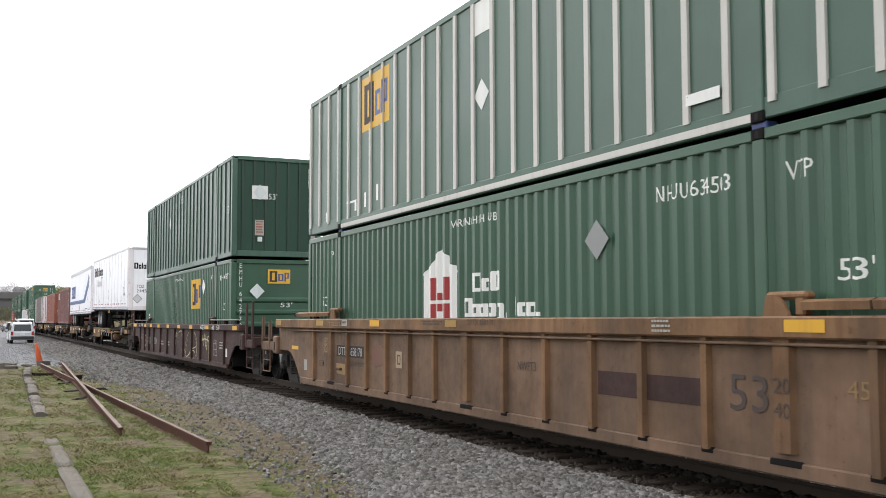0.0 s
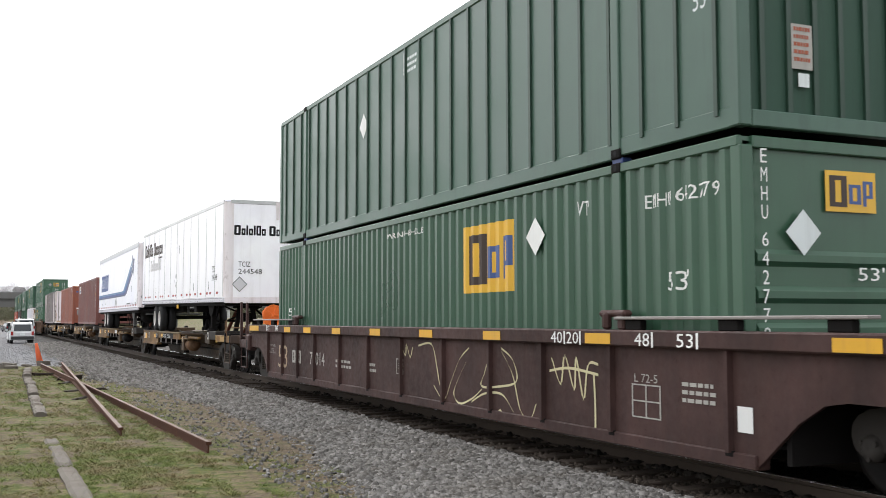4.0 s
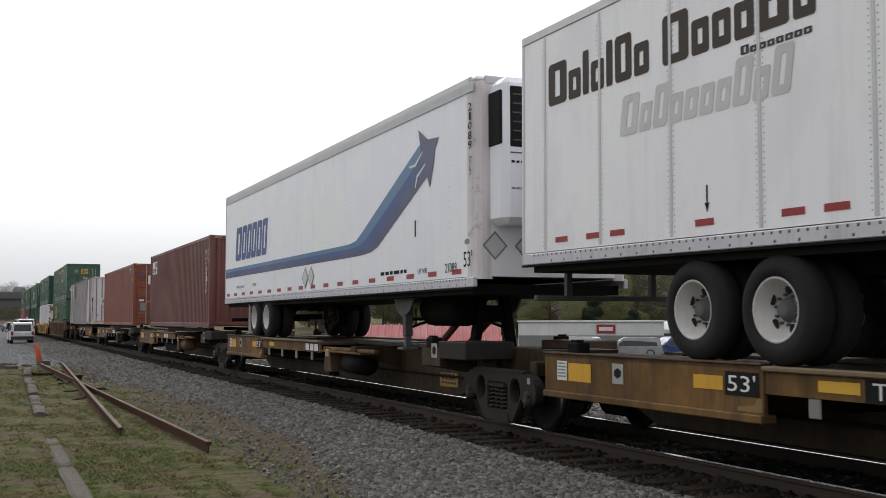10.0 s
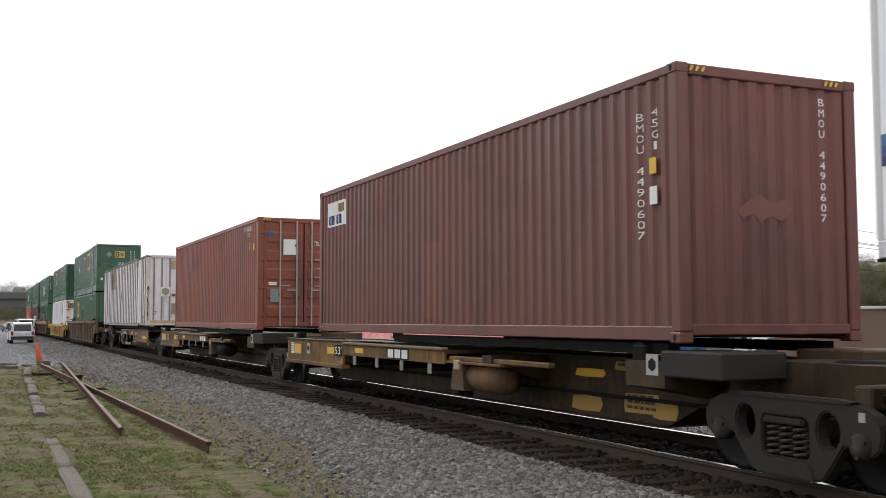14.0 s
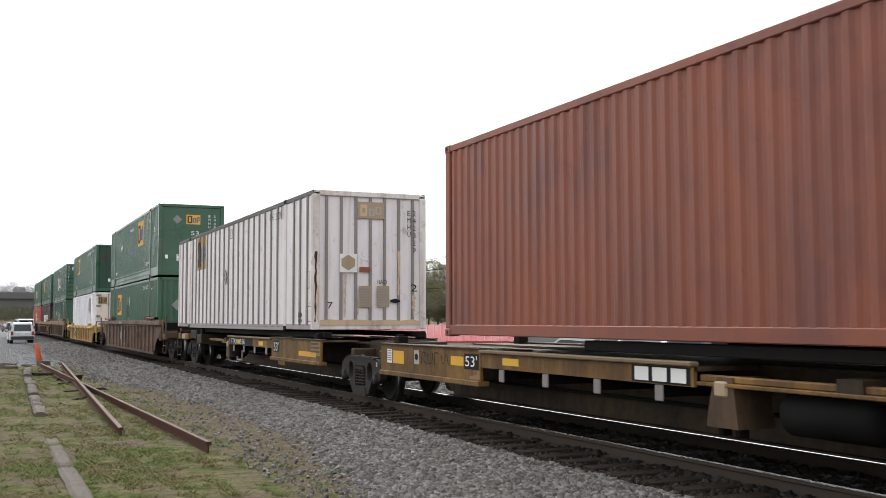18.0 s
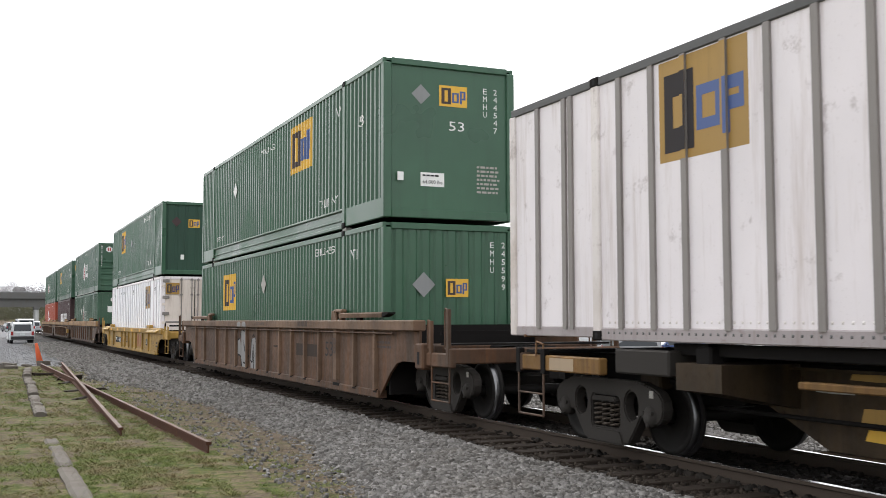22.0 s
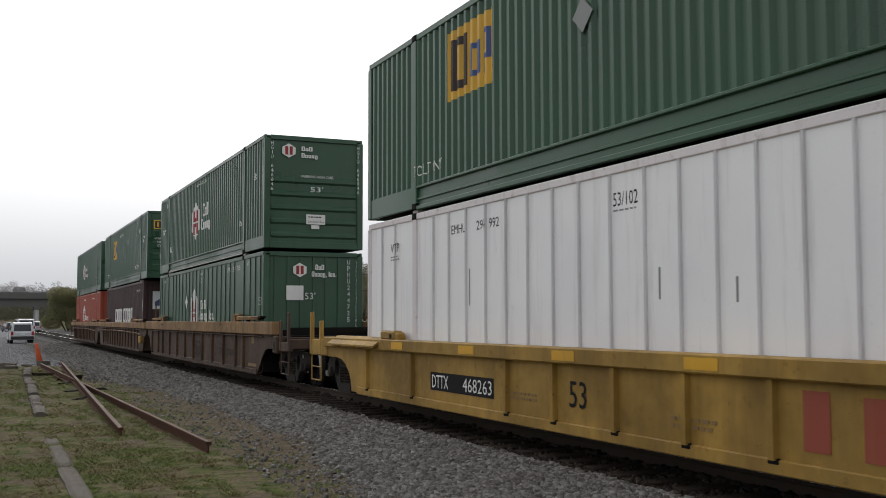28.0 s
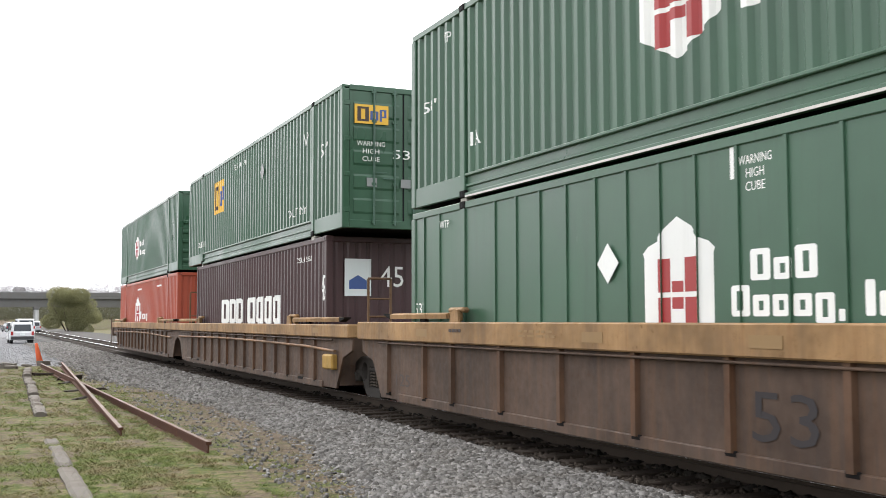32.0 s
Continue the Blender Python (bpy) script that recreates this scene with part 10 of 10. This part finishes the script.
v, f = leaves(rg_, np.array(lob), np.array(rad), 60000, 0.075)
bush = new("bush")
bush.matrix_world = pose(15.2, 199.4, -1.1) @ Matrix.Diagonal((1.36, 1.36, 1.08, 1))
tagged(bush, "big rounded bush in olive spring leaf beside the track", "bush")
o = new("crown", fast_mesh("crown", v, f, BUSH))
o.parent = bush
k = Kit()
for i in range(9):
    a = i * 0.7
    k.rod((0.3 * math.cos(a), 0.3 * math.sin(a), -0.3), (2.4 * math.cos(a), 2.4 * math.sin(a), 4.5), 0.09, 6, 0.03)
part("stem_cluster", k, BARK, bush)

# ---- buildings, poles and wires beyond the track ----
m_, n_, l_, b_ = nodes_of("red_brick_courses")
bt = n_.new("ShaderNodeTexBrick")
tcn, mpn = n_.new("ShaderNodeTexCoord"), n_.new("ShaderNodeMapping")
mpn.inputs["Rotation"].default_value = (radians(90), 0, radians(90))
l_.new(tcn.outputs["Object"], mpn.inputs["Vector"])
l_.new(mpn.outputs["Vector"], bt.inputs["Vector"])
bt.inputs["Scale"].default_value = 1.0
bt.inputs["Brick Width"].default_value, bt.inputs["Row Height"].default_value, bt.inputs["Mortar Size"].default_value = 0.22, 0.075, 0.012
bt.inputs["Color1"].default_value, bt.inputs["Color2"].default_value, bt.inputs["Mortar"].default_value = (0.20, 0.062, 0.038, 1), (0.155, 0.048, 0.030, 1), (0.17, 0.11, 0.085, 1)
stain = noise_node(n_, l_, 0.4, 4, 0.6)
l_.new(mix(n_, l_, ramp(n_, l_, stain.outputs["Fac"], 0.45, 0.8, cb=(0.4, 0.4, 0.4, 1)), bt.outputs["Color"], (0.10, 0.04, 0.03)), b_.inputs["Base Color"])
b_.inputs["Roughness"].default_value = 0.9
BRICKS = m_
SHEET_WHITE = paint("white_sheet_metal", (0.62, 0.63, 0.63), 0.5, wear=0.25)
SHEET_GREY = paint("grey_roofing", (0.26, 0.27, 0.27), 0.6, wear=0.3)
ROOF_RED = paint("red_roofing", (0.42, 0.05, 0.06), 0.6, wear=0.3, streak=False)
ROOF_PINK = paint("faded_red_roof_rib", (0.46, 0.16, 0.16), 0.6, wear=0.3, streak=False)
POLE_WOOD = paint("utility_pole_wood", (0.085, 0.042, 0.036), 0.85, wear=0.4)
POLE_GREY = paint("galvanised_post", (0.42, 0.42, 0.42), 0.5, wear=0.3)
SIGN_GREEN = paint("green_sign", (0.02, 0.16, 0.11), 0.4, wear=0.1, streak=False)

bb = new("brick_building")
bb.location = (42.3, 29.3, -1.33)
tagged(bb, "long low red brick building with a pale roof edge", "building")
part("wall", Kit().box(0, 14, -16, 17.8, 0, 3.30), BRICKS, bb)
part("coping", Kit().box(-0.12, 14.1, -16.1, 17.92, 3.30, 3.46, 0.03), CONCRETE_PALE, bb)
part("roof_vent", Kit().rod((1.5, 15.9, 3.4), (1.5, 15.9, 3.85), 0.13, 10), POLE_GREY, bb)
part("roof_vent", Kit().rod((1.5, 5.4, 3.4), (1.5, 5.4, 3.75), 0.13, 10), POLE_GREY, bb)
part("green_sign", Kit().box(-0.05, -0.02, 8.4, 9.0, 1.2, 2.3, 0.01), SIGN_GREEN, bb, "small green sign on the wall")
part("window", Kit().box(-0.04, 0.02, 4.0, 6.4, 0.9, 2.0), CAR_GLASS, bb)

shop = new("white_building")
shop.matrix_world = pose(*polar(33.0, 84.2), -1.35, 0, 0, -34)
tagged(shop, "low white flat-roofed shop with a small red sign", "building")
part("wall", Kit().box(-7, 4.6, 0, 9, 0, 2.60), SHEET_WHITE, shop)
part("roof_edge", Kit().box(-7.1, 4.7, -0.15, 9.1, 2.60, 2.74, 0.03), SHEET_WHITE, shop)
part("base_band", Kit().box(-6.95, 4.55, -0.03, 0, 0, 1.55), SHEET_GREY, shop)
sg = part("sign_board", Kit().box(-0.7, 0.8, -0.12, -0.03, 1.72, 2.42, 0.02), P_RED, shop, "red sign board")
part("sign_mark", Kit().box(-0.5, 0.6, -0.14, -0.12, 1.92, 2.22), P_PALE, sg)

shed = new("grey_shed")
shed.matrix_world = pose(*polar(38.4, 86.1), -1.35, 0, 0, -39)
tagged(shed, "long low grey-roofed shed", "building")
part("wall", Kit().box(-7.5, 7.5, 0, 10, 0, 1.7), SHEET_GREY, shed)
part("roof", Kit().prism([(-0.4, 1.7), (10.4, 1.7), (10.4, 2.1), (5, 2.7), (-0.4, 2.0)], "x", -7.8, 7.8), SHEET_WHITE, shed)
for i in range(6):
    part("window", Kit().box(-6.6 + i * 2.3, -5.2 + i * 2.3, -0.03, 0.02, 0.8, 1.4), CAR_GLASS, shed)

canopy = new("red_roofed_shelter")
canopy.matrix_world = pose(*polar(23.6, 71.4), -1.2, 0, 0, -23.5)
tagged(canopy, "long low shelter with a bright red ribbed roof", "shelter")
roof = part("roof", Kit().prism([(-2.6, 1.25), (0.0, 2.35), (2.6, 1.25), (2.6, 1.15), (0, 2.25), (-2.6, 1.15)], "x", -5.4, 5.4), ROOF_RED, canopy)
for i in range(23):
    x = -5.3 + i * 0.4818
    part("roof_rib", Kit().add([(x - 0.05, -2.61, 1.26), (x + 0.05, -2.61, 1.26), (x + 0.05, 0, 2.37), (x - 0.05, 0, 2.37), (x, -2.6, 1.31), (x, 0, 2.42)], [(0, 1, 4), (0, 4, 5, 3), (1, 2, 5, 4), (2, 3, 5)]), ROOF_PINK, roof)
for i in range(5):
    part("post", Kit().box(-5.2 + i * 2.6 - 0.06, -5.2 + i * 2.6 + 0.06, -2.4, -2.28, 0, 1.3), POLE_GREY, canopy)


def utility_pole(x, y, top, label, lamp=True):
    ob = new("utility_pole")
    ob.matrix_world = pose(x, y, -1.4, 0, 0.6, -52)
    tagged(ob, label, "utility pole", "poles beyond the track")
    t = top + 1.4
    part("pole", Kit().rod((0, 0, 0), (0, 0, t), 0.17, 10, 0.12), POLE_WOOD, ob)
    part("cross_arm", Kit().box(-1.35, 1.35, -0.16, -0.05, t - 1.5, t - 1.37).box(-0.5, 0.5, -0.14, -0.06, t - 0.45, t - 0.37), POLE_WOOD, ob)
    for x1 in (-1.25, -0.75, 0.75, 1.25):
        part("insulator", Kit().rod((x1, -0.1, t - 1.37), (x1, -0.1, t - 1.12), 0.05, 8), POLE_GREY, ob)
    part("arm_brace", Kit().rod((-0.8, -0.1, t - 1.45), (0, -0.1, t - 2.1), 0.025, 5).rod((0.8, -0.1, t - 1.45), (0, -0.1, t - 2.1), 0.025, 5), POLE_GREY, ob)
    if lamp:
        head = part("street_lamp", Kit().pipe([(0, -0.1, t - 3.3), (-0.6, -0.1, t - 3.1), (-1.2, -0.1, t - 3.1)], 0.035).prism([(-1.2, t - 3.16), (-1.2, t - 3.0), (-1.6, t - 2.95), (-1.95, t - 3.1), (-1.5, t - 3.24)], "y", -0.22, 0.02), POLE_GREY, ob, "grey street lamp arm")
        part("transformer", Kit().rod((0.25, -0.25, t - 5.3), (0.25, -0.25, t - 4.5), 0.22, 12), POLE_GREY, ob)
    return ob


utility_pole(51.56, 62.1, 10.1, "brown utility pole with a cross arm and a street lamp")
utility_pole(120.0, 70.9, 9.2, "far brown utility pole", False)
post = new("steel_post")
post.location = (43.3, 50.6, -1.33)
tagged(post, "pale square steel post with a short arm", "post")
part("shaft", Kit().box(-0.12, 0.12, -0.12, 0.12, 0, 4.6, 0.02), POLE_GREY, post)
part("arm", Kit().box(-0.1, 1.0, -0.06, 0.06, 4.5, 4.62), POLE_WOOD, post)


def wire(p, q, sag, label="overhead wire"):
    p, q = Vector(p), Vector(q)
    pts = [p.lerp(q, i / 16) - Vector((0, 0, sag * 4 * (i / 16) * (1 - i / 16))) for i in range(17)]
    k = Kit().pipe([tuple(a) for a in pts], 0.022, 4)
    return lone("overhead_wire", k, P_BLACK, label, "wire", "overhead wires")


for dz, off in ((9.85, 0.0), (8.65, -1.2), (8.65, 1.2), (8.65, 0.7)):
    d = Vector((0.62, -0.79, 0)) * off
    a = Vector((51.56, 62.1, dz)) + d
    wire(a, (39.1, 141, dz - 0.8), 1.3, "thin black overhead wire")
    wire(a, (120.0 + off, 70.9, dz - 0.8), 1.3, "thin black overhead wire")
wire((51.56, 62.1, 6.5), (120, 70.9, 5.4), 1.0, "thick black overhead cable")
wire((51.56, 62.1, 5.9), (30.9, 119, 5.2), 1.0, "thick black overhead cable")
for i, (az, d) in enumerate(((31.0, 77.8), (34.2, 75.6), (36.5, 78.7), (41.2, 75.2))):
    x, y = polar(az, d)
    vehicle("car", ("white", "silver", "blue", "dark")[i] + " car parked beyond the track", x, y, 40 + i * 20, (CAR_WHITE, CAR_SILVER, CAR_BLUE, CAR_DARK)[i], z=-1.3, H=1.5)

# ---- ties of the track: the nearest apart, the rest joined ----
k = Kit().box(-1.52, 1.3, -0.115, 0.115, -0.36, -0.160, 0.012)
tie_me = k.mesh("tie", TIE)
rr = random.Random(3)
for i in range(150):
    o = new("tie", tie_me)
    o.parent = track
    o.matrix_basis = pose(XC + rr.uniform(-0.05, 0.05), 3.0 + i * 0.53 + rr.uniform(-0.02, 0.02), rr.uniform(-0.012, 0.004), 0, 0, rr.uniform(-0.8, 0.8))
k = Kit()
for i in range(640):
    y = 3.0 + (150 + i) * 0.53
    k.box(XC - 1.3, XC + 1.3, y - 0.115, y + 0.115, -0.36, -0.165)
for i in range(80):
    y = 3.0 - (1 + i) * 0.53
    k.box(XC - 1.3, XC + 1.3, y - 0.115, y + 0.115, -0.36, -0.165)
tagged(part("ties_far", k, TIE, track, "far ties of the track"), kind="stuff")
# ---- what moves: every car, container and trailer, and the wheels ----
def motions():
    times = [i * 0.5 for i in range(65)]
    for ob, c in MOVERS:
        walk(ob, [(t, pose(XC, c - gone(t), 0, TILTS.get(ob.name, 0.0))) for t in times])
    steps = [i / 15.0 for i in range(481)]
    for w, at in WHEELSETS:
        walk(w, [(t, pose(*at, math.degrees(gone(t) / 0.42) % 360.0)) for t in steps])


motions()
